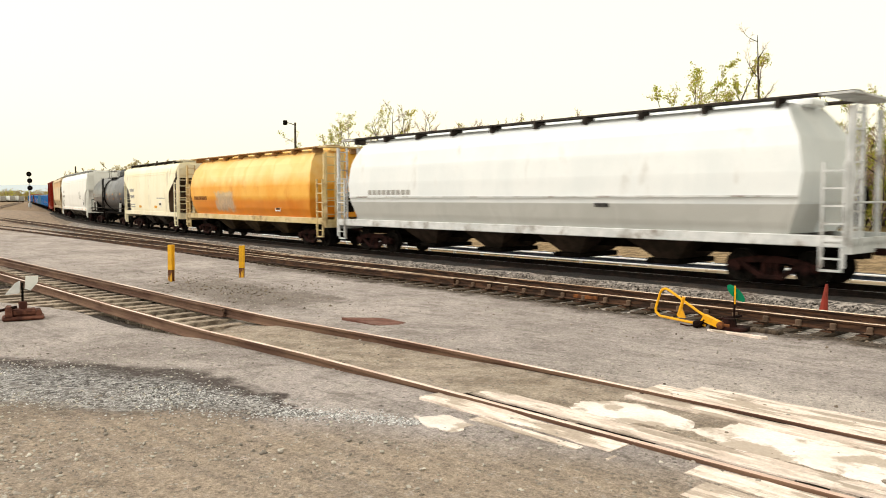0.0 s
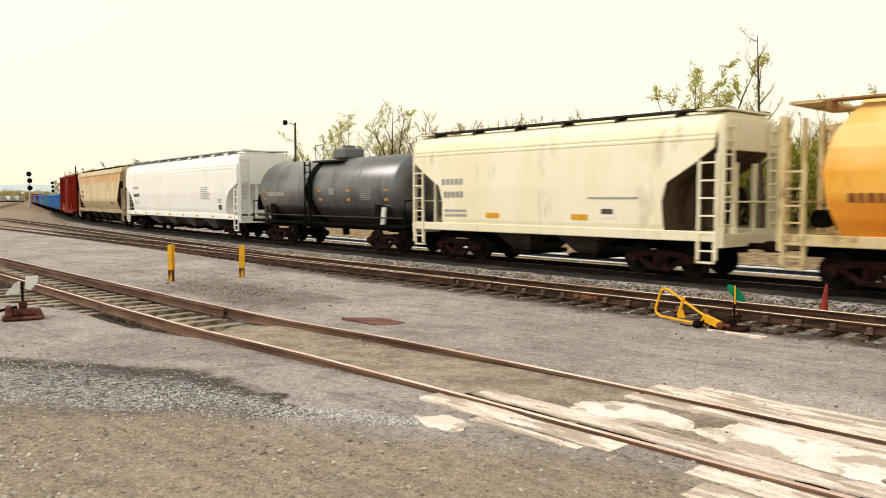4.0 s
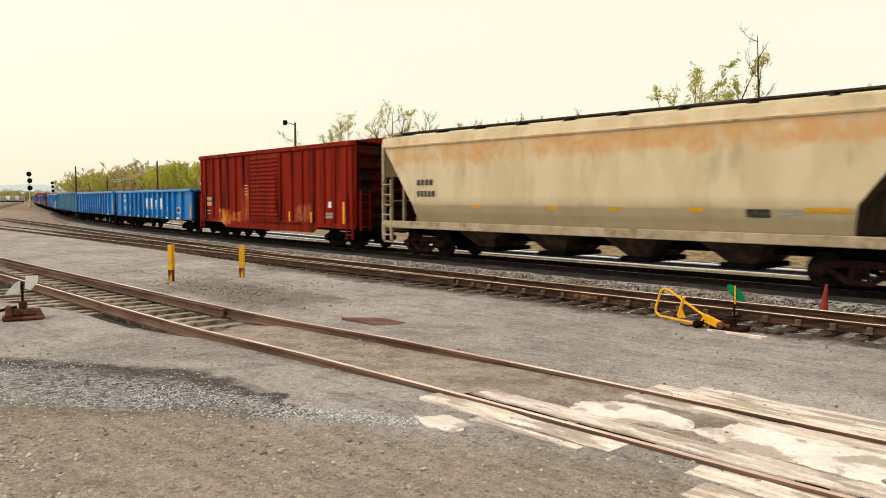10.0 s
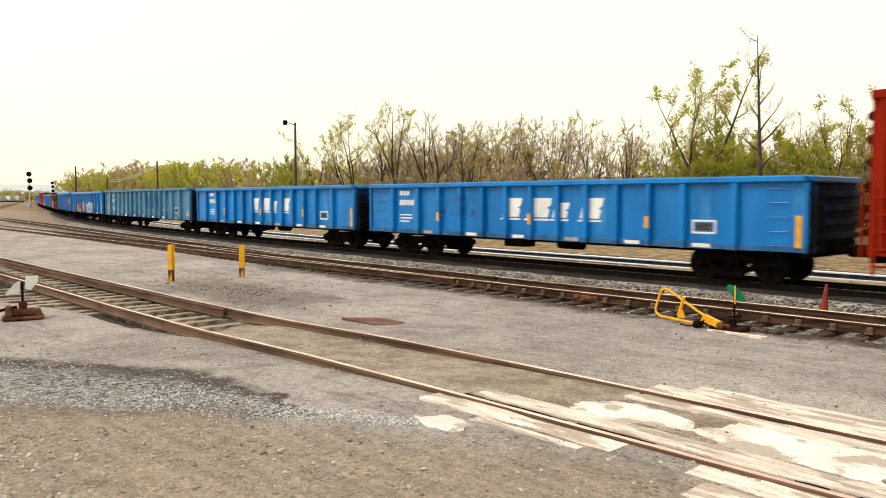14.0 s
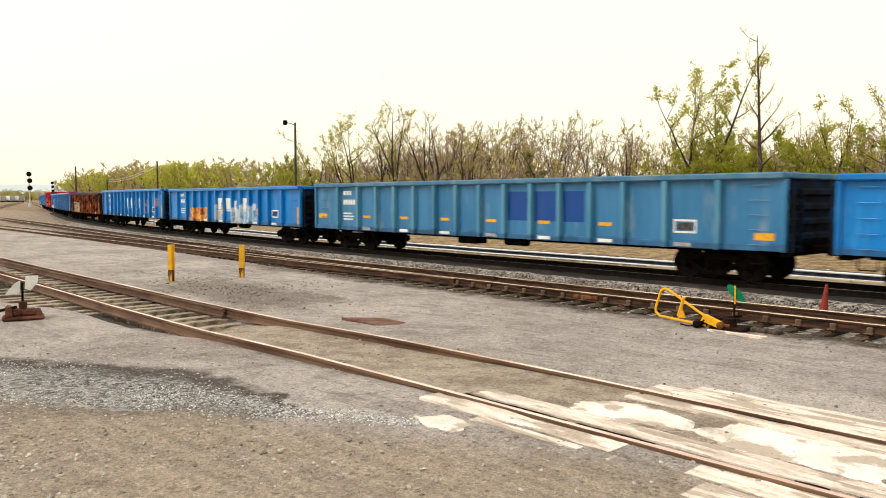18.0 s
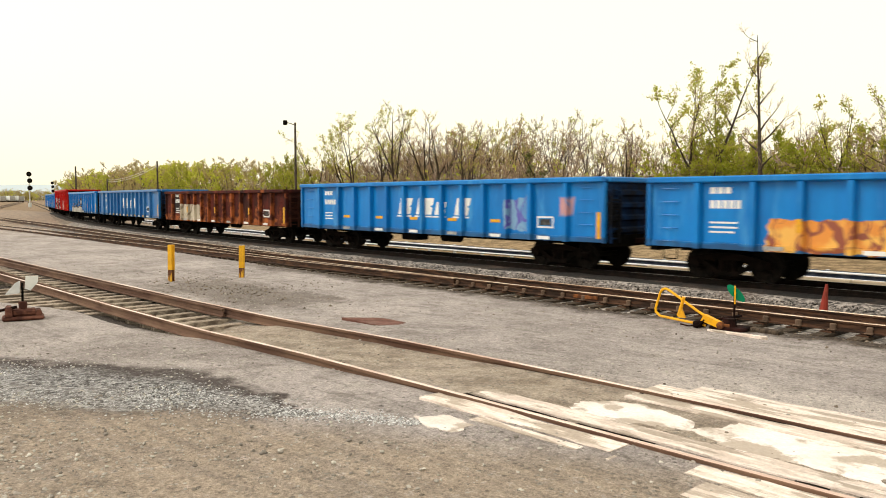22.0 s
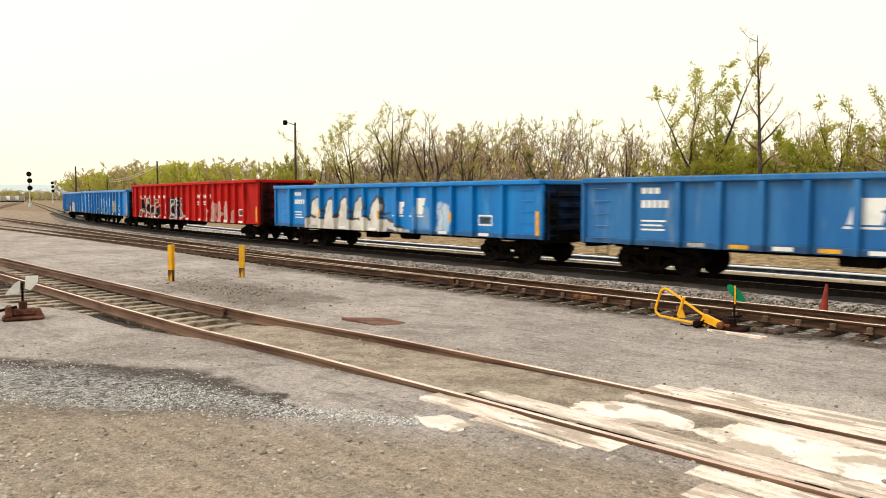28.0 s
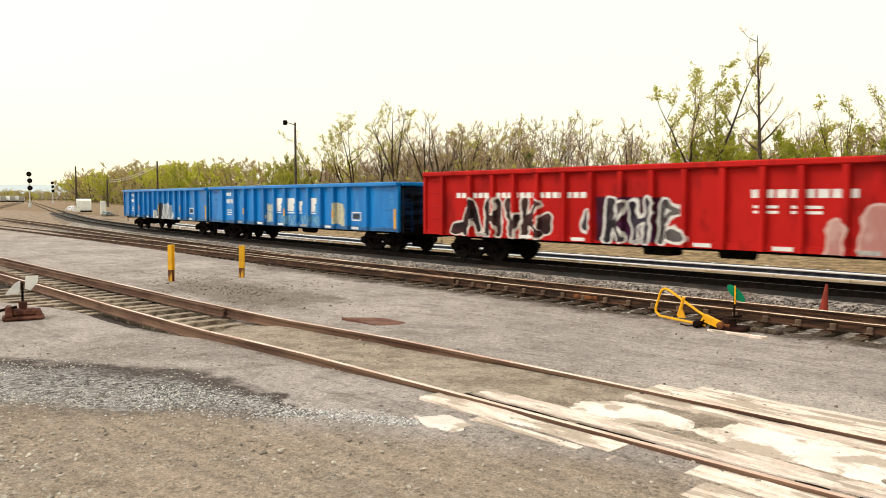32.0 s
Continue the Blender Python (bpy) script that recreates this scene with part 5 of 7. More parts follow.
def build_hoppers():
    # Dark brown stands in for shade on the end slopes.
    SLOPE_SHADE = surf("shade_brown_slope_steel", (0.035, 0.023, 0.016), (0.09, 0.06, 0.042), 1.5, rough=0.9, spec=0.05, stretch=(1, 1, 0.4))

    def grey_marks(c, w):
        part("faded_lettering", dashes(-7.6, -5.0, 2.22, 2.4, w, 9), M_greyl, c, "faded grey lettering as plain blocks")
        part("stencil", bars(3.1, 3.6, 1.8, 2.0, w), M_black, c)
    # Lower band is greyed as shade where the side curves under.
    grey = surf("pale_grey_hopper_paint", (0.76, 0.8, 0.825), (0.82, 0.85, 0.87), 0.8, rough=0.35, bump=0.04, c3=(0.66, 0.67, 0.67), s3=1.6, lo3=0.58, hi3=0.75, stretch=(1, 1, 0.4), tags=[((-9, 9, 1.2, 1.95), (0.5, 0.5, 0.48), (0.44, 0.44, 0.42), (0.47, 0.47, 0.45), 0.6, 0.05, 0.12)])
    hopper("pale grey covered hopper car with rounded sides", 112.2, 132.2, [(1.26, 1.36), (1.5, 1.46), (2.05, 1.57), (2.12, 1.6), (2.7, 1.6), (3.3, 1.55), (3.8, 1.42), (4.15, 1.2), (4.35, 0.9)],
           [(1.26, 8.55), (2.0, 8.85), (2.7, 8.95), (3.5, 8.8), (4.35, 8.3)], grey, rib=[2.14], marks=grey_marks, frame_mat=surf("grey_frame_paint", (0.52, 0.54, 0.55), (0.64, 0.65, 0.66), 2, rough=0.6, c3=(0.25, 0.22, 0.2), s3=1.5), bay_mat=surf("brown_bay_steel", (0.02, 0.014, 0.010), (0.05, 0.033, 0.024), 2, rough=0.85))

    def orange_marks(c, w):
        part("faded_lettering", dashes(-6.3, -4.5, 2.0, 2.2, w, 9), surf("dark_orange_lettering", (0.2, 0.07, 0.02), (0.3, 0.12, 0.03), 6, bump=0), c, "worn dark lettering as plain blocks")
        part("stencil", frame_mark(3.4, 3.95, 1.5, 1.72, w(1.6)), M_white, c)
        part("stencil", bars(3.48, 3.88, 1.55, 1.67, w), M_black, c)
    # Sky sheen is painted in: pale upper tag, deeper orange lower tag.
    orange = surf("faded_orange_paint_lit_top", (0.76, 0.33, 0.02), (0.8, 0.43, 0.07), 0.7, rough=0.35, spec=0.35, bump=0.05, c3=(0.66, 0.24, 0.012), s3=1.0, lo3=0.55, hi3=0.75, stretch=(1, 1, 0.5),
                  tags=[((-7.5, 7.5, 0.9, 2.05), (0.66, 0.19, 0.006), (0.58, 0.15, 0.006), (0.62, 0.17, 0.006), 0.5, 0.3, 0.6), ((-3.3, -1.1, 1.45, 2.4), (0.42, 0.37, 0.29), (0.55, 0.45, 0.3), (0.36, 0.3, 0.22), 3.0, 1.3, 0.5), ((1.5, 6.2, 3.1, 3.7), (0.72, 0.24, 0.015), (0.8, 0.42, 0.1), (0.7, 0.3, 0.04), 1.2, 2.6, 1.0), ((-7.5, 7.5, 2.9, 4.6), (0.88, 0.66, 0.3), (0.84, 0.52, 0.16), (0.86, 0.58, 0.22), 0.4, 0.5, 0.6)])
    tanf = surf("tan_frame_paint", (0.58, 0.45, 0.22), (0.66, 0.54, 0.32), 1.5, rough=0.6, c3=(0.28, 0.17, 0.08), s3=2)
    rustw = surf("rusty_grating", (0.28, 0.15, 0.06), (0.36, 0.22, 0.1), 4, rough=0.8)
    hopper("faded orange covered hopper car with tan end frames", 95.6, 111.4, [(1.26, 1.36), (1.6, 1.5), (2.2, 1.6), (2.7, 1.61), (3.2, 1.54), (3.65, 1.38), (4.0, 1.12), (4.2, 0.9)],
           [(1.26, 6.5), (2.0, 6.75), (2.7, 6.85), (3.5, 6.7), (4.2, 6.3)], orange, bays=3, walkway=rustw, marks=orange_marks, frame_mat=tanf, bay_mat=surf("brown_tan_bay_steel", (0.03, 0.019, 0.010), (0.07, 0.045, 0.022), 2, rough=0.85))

    def cream_marks(c, w):
        part("number_panel", dashes(-4.3, -3.2, 2.55, 2.75, w, 5), M_greyl, c, "grey initials as plain blocks")
        part("number_panel", dashes(-4.2, -3.2, 2.12, 2.32, w, 5), M_greyl, c, "grey number as plain blocks")
        part("data_lettering", bars(-4.2, -3.1, 1.45, 1.75, w, 2), M_greyl, c)
        part("data_lettering", bars(1.9, 3.6, 2.05, 2.15, w, 1), M_greyl, c)
        part("stencil", frame_mark(2.3, 2.85, 1.55, 1.9, w(1.7)), M_white, c)
        part("stencil", bars(2.38, 2.77, 1.6, 1.85, w), M_black, c)
        for x in (-2.2, 1.3):
            part("reflector", bars(x, x + 0.6, 1.45, 1.65, w, 1, 0.2), M_yellow, c, "yellow reflector strip")
    cream = surf("cream_hopper_paint", (0.8, 0.74, 0.55), (0.84, 0.79, 0.62), 1.0, rough=0.5, bump=0.05, c3=(0.52, 0.46, 0.33), s3=1.6, lo3=0.56, hi3=0.75, stretch=(1, 1, 0.3))
    hopper("short cream covered hopper car with dark end slopes", 82.3, 94.3, [(1.26, 1.46), (1.4, 1.5), (2.4, 1.55), (3.5, 1.55), (3.62, 1.53), (3.95, 1.46), (4.15, 1.3), (4.25, 1.0)],
           [(1.26, 4.35), (2.0, 4.3), (2.5, 4.45), (2.95, 5.2), (3.35, 5.78), (4.25, 5.85)], cream, rib=[3.58, 3.7], bays=2, marks=cream_marks, cab=3.3, slope=SLOPE_SHADE)

    def white_marks(c, w):
        part("number_panel", dashes(-8.05, -6.95, 2.7, 2.88, w, 4), M_greyl, c, "black initials as plain blocks")
        part("number_panel", dashes(-8.05, -6.75, 2.2, 2.4, w, 5), M_black, c, "black number as plain blocks")
        part("data_lettering", bars(-8.0, -7.0, 1.65, 1.95, w, 2, 0.7), M_greyl, c)
        part("data_lettering", bars(4.85, 6.25, 2.02, 2.72, w, 7, 0.55, 0.3), M_greyl, c)
        part("data_lettering", bars(7.3, 7.85, 1.85, 2.08, w, 3, 0.5), M_greyl, c)
        part("stencil", bars(7.4, 7.85, 1.5, 1.74, w, 1, 0.0), M_black, c)
    white = surf("white_hopper_paint", (0.8, 0.8, 0.77), (0.84, 0.84, 0.82), 1.0, rough=0.4, bump=0.03, c3=(0.68, 0.66, 0.6), s3=1.4, lo3=0.6, hi3=0.8, stretch=(1, 1, 0.3))
    hopper("long clean white covered hopper car with curved end cutouts", 48.1, 68.3, [(1.26, 1.44), (1.5, 1.5), (2.4, 1.57), (3.5, 1.56), (3.75, 1.52), (4.1, 1.4), (4.35, 1.15), (4.42, 0.9)],
           [(1.26, 8.35), (1.6, 8.3), (2.1, 8.55), (2.5, 9.05), (2.75, 9.7), (2.85, 9.98), (4.42, 9.9)], white, strips_on_sill=True, rib=[3.62, 3.78], walkway=surf("pale_grating", (0.35, 0.36, 0.36), (0.5, 0.5, 0.5), 5), marks=white_marks, cab=2.8,
           bay_mat=surf("grey_bay_steel", (0.1, 0.09, 0.08), (0.2, 0.18, 0.16), 2, rough=0.8))

    def tan_marks(c, w):
        part("number_panel", dashes(-7.2, -6.3, 2.55, 2.75, w, 4), M_black, c, "black initials as plain blocks")
        part("number_panel", dashes(-7.2, -6.2, 2.15, 2.35, w, 5), M_black, c, "black number as plain blocks")
        part("stencil", bars(5.0, 5.6, 1.62, 1.84, w, 1, 0.1), M_black, c)
        part("stencil", bars(5.8, 6.3, 1.62, 1.84, w, 3), M_greyl, c)
        for x in (-4.5, -1.2, 1.0, 3.5):
            part("reflector", bars(x, x + 0.4, 1.74, 1.86, w, 1, 0.2), M_yellow, c, "orange reflector strip")
        part("reflector", bars(6.4, 7.4, 1.76, 1.88, w, 1, 0.2), M_yellow, c, "orange reflector strip")
    # Last tag paints the shade of the tucked-in lower side as darker tan.
    tan = surf("tan_hopper_paint", (0.56, 0.45, 0.28), (0.64, 0.53, 0.35), 1.1, rough=0.6, bump=0.06, c3=(0.42, 0.34, 0.22), s3=1.6, lo3=0.52, hi3=0.75, stretch=(1, 1, 0.35),
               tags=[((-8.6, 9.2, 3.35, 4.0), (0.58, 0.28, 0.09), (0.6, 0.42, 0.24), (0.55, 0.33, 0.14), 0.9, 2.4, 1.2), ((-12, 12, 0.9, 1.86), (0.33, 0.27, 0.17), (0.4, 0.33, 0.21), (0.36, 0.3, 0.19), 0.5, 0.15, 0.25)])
    # Frame tan is darkened for the shade inside the end cage.
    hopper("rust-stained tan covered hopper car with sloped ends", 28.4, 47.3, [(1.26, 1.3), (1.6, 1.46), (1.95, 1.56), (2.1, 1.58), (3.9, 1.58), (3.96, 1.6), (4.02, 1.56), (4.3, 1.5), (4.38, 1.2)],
           [(1.26, 7.4), (1.95, 7.55), (3.95, 9.1), (4.0, 9.25), (4.38, 9.3)], tan, rib=[3.97], marks=tan_marks, cab=2.9, slope=SLOPE_SHADE, frame_mat=surf("weathered_shaded_tan_frame", (0.36, 0.28, 0.18), (0.46, 0.37, 0.25), 1.5, rough=0.7, c3=(0.2, 0.13, 0.08), s3=2), bay_mat=surf("brown_grey_bay_steel", (0.025, 0.016, 0.012), (0.07, 0.045, 0.033), 2, rough=0.85))


def tank_car():
    c, h = start_car("tank_car", "dark grey cylindrical tank car with top dome platform", "tank car", 69.5, 81.9, truck_in=1.9)
    # Near-black lower tag paints in the shade under the tank's belly.
    paint = surf("dark_grey_tank_paint", (0.06, 0.063, 0.074), (0.095, 0.1, 0.115), 0.8, rough=0.3, spec=1.0, bump=0.04, c3=(0.012, 0.011, 0.010), s3=1.4, lo3=0.5, hi3=0.75, stretch=(1, 1, 0.5), tags=[((-5.3, -2.6, 1.3, 2.3), (0.2, 0.17, 0.15), (0.15, 0.14, 0.14), (0.17, 0.15, 0.14), 0.7, 1.0, 0.8), ((-6, 6, 0.9, 1.75), (0.012, 0.011, 0.01), (0.03, 0.026, 0.024), (0.012, 0.01, 0.01), 0.6, 0.4, 0.5)])
    R, zc, e = 1.42, 2.42, 5.35
    rings = []
    for x, k in [(-e - 0.5, 0.05), (-e - 0.46, 0.35), (-e - 0.36, 0.62), (-e - 0.22, 0.84), (-e - 0.08, 0.96), (-e, 1), (-0.0, 1), (e, 1), (e + 0.08, 0.96), (e + 0.22, 0.84), (e + 0.36, 0.62), (e + 0.46, 0.35), (e + 0.5, 0.05)]:
        rings.append([(x, R * k * math.cos(2 * math.pi * i / 40), zc + R * k * math.sin(2 * math.pi * i / 40)) for i in range(40)])
    part("tank", Geo().loft(rings), paint, c, "dark grey welded tank", smooth=50)
    for x in (-3.6, -1.7, 0.9, 3.0):
        part("tank_seam", Geo().loft([[(x + d, (R + 0.006) * math.cos(2 * math.pi * i / 40), zc + (R + 0.006) * math.sin(2 * math.pi * i / 40)) for i in range(40)] for d in (-0.02, 0.02)]), paint, c, smooth=50)
    part("dome", Geo().box(-0.25, 0.75, -0.5, 0.5, 3.8, 4.25, 0.06).cyl((0.25, 0, 4.2), (0.25, 0, 4.36), 0.3, n=14), paint, c, "valve housing on the tank's top")
    part("dome_platform", Geo().box(-1.15, 1.15, -1.0, -0.55, 3.66, 3.72).box(-1.15, 1.15, 0.55, 1.0, 3.66, 3.72), M_grat, c, "grating beside the dome")
    for y in (-0.95, 0.95):
        part("dome_railing", Geo().rod([(-0.95, y, 3.72), (-0.95, y, 4.4), (-0.3, y, 4.4), (-0.3, y, 3.72)], 0.018), M_grat, c)
    ladder(c, M_under, -0.95, -0.5, -1.5, 1.0, 3.66, 9)
    part("ladder_band", Geo().loft([[(x, (R + 0.03) * math.cos(a), zc + (R + 0.03) * math.sin(a)) for a in np.linspace(math.pi * 0.62, math.pi * 1.4, 16)] for x in (-0.98, -0.46)], caps=False, loop=False), M_under, c, smooth=60)
    for s in (-1, 1):
        x0, x1 = sorted((s * (h - 2.6), s * (h - 0.05)))
        part("stub_sill", Geo().box(x0, x1, -0.35, 0.35, 0.75, 1.08, 0.03), M_under, c)
        part("end_platform", Geo().box(min(s * (h - 0.9), s * (h - 0.02)), max(s * (h - 0.9), s * (h - 0.02)), -1.4, 1.4, 1.02, 1.1), M_under, c)
        part("saddle", Geo().prism([(-1.25, 1.0), (1.25, 1.0), (1.3, 1.95), (0.8, 1.25), (-0.8, 1.25), (-1.3, 1.95)], s * (h - 1.9) - 0.25, s * (h - 1.9) + 0.25), M_under, c)
        part("handrail", Geo().rod([(s * (h - 0.1), -1.38, 1.1), (s * (h - 0.1), -1.38, 2.0), (s * (h - 0.1), 1.38, 2.0), (s * (h - 0.1), 1.38, 1.1)], 0.028), M_under, c)
        part("side_handrail", Geo().rod([(-h + 0.1, s * 1.46, 1.35), (h - 0.1, s * 1.46, 1.35)], 0.026), M_grat, c, "long side handrail")
        part("side_sill", Geo().box(-h + 0.05, h - 0.05, min(s * 1.3, s * 1.42), max(s * 1.3, s * 1.42), 0.98, 1.1), M_under, c)
        part("end_support", Geo().prism([(s * (h - 1.6), 1.08), (s * (h - 1.35), 1.08), (s * (h - 1.25), 1.75), (s * (h - 1.5), 1.75)], -1.42, -1.34, "y"), M_galv if s > 0 else M_grat, c)
    part("centre_sill", Geo().box(-h + 1.5, h - 1.5, -0.25, 0.25, 0.78, 1.0).cyl((0, 0, 0.5), (0, 0, 1.1), 0.16, n=10), M_under, c)
    yf = lambda z: -math.sqrt(max(R * R - (z - zc) ** 2, 0.0)) - 0.008
    part("data_lettering", bars(3.2, 4.3, 2.0, 2.5, yf, 6, 0.65, 0.4), M_greyl, c)
    part("number_lettering", dashes(-4.6, -2.9, 2.2, 2.4, yf, 7), M_greyl, c, "grey number as plain blocks")
    part("number_lettering", dashes(0.9, 1.3, 2.25, 2.5, yf, 2), M_greyl, c)
    for x in (0.0, 2.2, 4.8, -5.0):
        part("reflector", bars(x, x + 0.25, 2.0, 2.45, yf, 1, 0.0), surf("faded_orange_reflector", (0.6, 0.27, 0.03), (0.45, 0.2, 0.04), 5, bump=0), c, "faded orange reflector strip")


build_hoppers()
tank_car()
boxcar()
build_gondolas()


# ---- beyond the main line: guardrail, banks, poles, signals ----
def guardrail():
    rail = thing("guardrail", "galvanised corrugated guardrail along the road beyond the tracks", "guardrail")
    ridge = [(-0.05, -0.035), (-0.10, -0.028), (-0.12, -0.008), (-0.12, 0.012), (-0.10, 0.03), (-0.05, 0.035)]
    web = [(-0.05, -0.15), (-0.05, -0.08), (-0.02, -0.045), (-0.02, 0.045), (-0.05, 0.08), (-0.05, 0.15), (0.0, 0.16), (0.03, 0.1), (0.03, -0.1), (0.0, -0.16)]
    line = [(x, float(main_y(x)) + 6.5, -0.38 + 0.02 * noise.noise((x * 0.3, 0, 0))) for x in np.arange(-90, 40.1, 2.0)]
    # The beam's light and shade sit in its colours: bright ridges, dark web.
    part("web", sweep(line, 0.0, web), M_valley, rail, "valley of the steel beam, shade painted dark")
    for dz in (-0.1, 0.1):
        part("ridge", sweep([(x, y, z + dz) for x, y, z in line], 0.0, ridge), M_beam, rail, "bright ridge of the steel beam", smooth=40)
    post = Geo().box(-0.05, 0.05, 0.03, 0.16, -0.6, 0.17, 0.01).mesh("post", M_galv)
    for x, y, z in line[::1]:
        put("post", post, rail, (x, y, z))


guardrail()


def timber_row():
    """Low row of squared timbers lying in front of the guardrail's right-hand stretch."""
    row = thing("timber_edging", "row of pale squared timbers below the guardrail", "edging")
    m = surf("bleached_edging_timber", (0.36, 0.29, 0.2), (0.5, 0.42, 0.31), 3, rough=0.9, bump=0.4, bscale=30, stretch=(0.3, 3, 3), vary=0.3)
    me = Geo().box(-1.2, 1.2, -0.14, 0.14, 0.0, 0.3, 0.02).mesh("timber", m)
    for i in range(14):
        put("timber", me, row, (-15.2 + 2.43 * i, 25.75 + random.uniform(-0.03, 0.03), -0.76), random.uniform(-0.6, 0.6))


timber_row()


def pole(name, x, y, z0, z1, r, label, arms=0, lamp=False, category="utility pole"):
    p = thing(name, label, category, pose(x, y, z0))
    h = z1 - z0
    part("shaft", Geo().cyl((0, 0, 0), (0, 0, h), r, r * 0.7, 10), M_pole, p, "tapered dark wooden pole", smooth=40)
    for k in range(arms):
        part("crossarm", Geo().box(-0.06, 0.06, -1.2, 1.2, h - 0.5 - k * 0.7, h - 0.36 - k * 0.7), M_pole, p)
    if lamp:
        part("lamp_arm", Geo().rod([(0, 0, h - 0.3), (-0.5, -0.5, h - 0.05), (-0.75, -0.75, h)], 0.05), M_pole, p)
        part("lamp_head", Geo().box(-1.15, -0.6, -1.0, -0.65, h - 0.28, h + 0.28, 0.06), M_under, p, "dark floodlight head")
    return p


pole("street_lamp", -80.6, 50.2, -0.4, 11.1, 0.17, "dark wooden pole with a floodlight at its top", lamp=True, category="lamp")
pole("utility_pole", -248.1, 77.7, 0.3, 11.7, 0.3, "tall dark utility pole at the edge of the woods")
pole("utility_pole", -138.6, 57.4, 0.0, 8.8, 0.2, "dark utility pole before the woods")
pole("utility_pole", -169.9, 59.5, 0.3, 6.3, 0.2, "short pale utility pole carrying sagging wires")


def wires():
    w = thing("overhead_wires", "thin sagging wires between the poles", "wire")
    for k in (0.0, 0.4):
        pts = []
        for i in range(13):
            t = i / 12
            pts.append((-169.9 + 31.3 * t, 59.5 - 2.1 * t, 6.0 - k + 2.4 * t - 1.6 * 4 * t * (1 - t) * 0.5))
        part("wire", Geo().rod(pts, 0.035, 4), M_galv, w)


wires()


def signal(x, y, z0, zs, r, label, mast_r):
    s = thing("railway_signal", label, "signal", pose(x, y, z0))
    part("mast", Geo().cyl((0, 0, 0), (0, 0, zs[-1]), mast_r, n=10), M_galv, s, "pale steel mast")
    part("base_case", Geo().box(-0.3, 0.3, -0.3, 0.3, 0, 0.9, 0.03), M_galv, s)
    t = Vector((-x, -y, 0)).normalized()
    q = Vector((-t.y, t.x, 0))
    lens = bpy.data.materials.get("dark_signal_lens") or surf("dark_signal_lens", (0.02, 0.02, 0.025), (0.03, 0.03, 0.03), 5, rough=0.15)
    for z in zs:
        c = Vector((0, 0, z)) - t * 0.02 + q * (0.12 if z != zs[-1] else 0.0)
        head = part("signal_head", Geo().cyl(c + t * 0.1, c + t * 0.16, r, n=20).cyl(c - t * 0.3, c + t * 0.1, r * 0.5, n=12), M_under, s, "round black target")
        part("lens", Geo().cyl(c + t * 0.16, c + t * 0.2, r * 0.28, n=12), lens, head)
        part("hood", Geo().loft([[c + t * d + q * (r * 0.36 * math.cos(a)) + Vector((0, 0, r * 0.36 * math.sin(a))) for a in np.linspace(0, math.pi, 9)] for d in (0.16, 0.5)], caps=False, loop=False), M_under, head)
    part("ladder", Geo().box(-0.25, -0.21, -0.02, 0.02, 0.3, zs[-1]).box(-0.45, -0.41, -0.02, 0.02, 0.3, zs[-1]), M_galv, s)


signal(-193.5, 50.55, 0.1, [4.35, 6.0, 7.5], 0.55, "three-light railway signal with round black targets", 0.12)
signal(-288.4, 82.6, 0.2, [4.4, 5.9, 7.2], 0.5, "farther railway signal on a slim mast", 0.12)


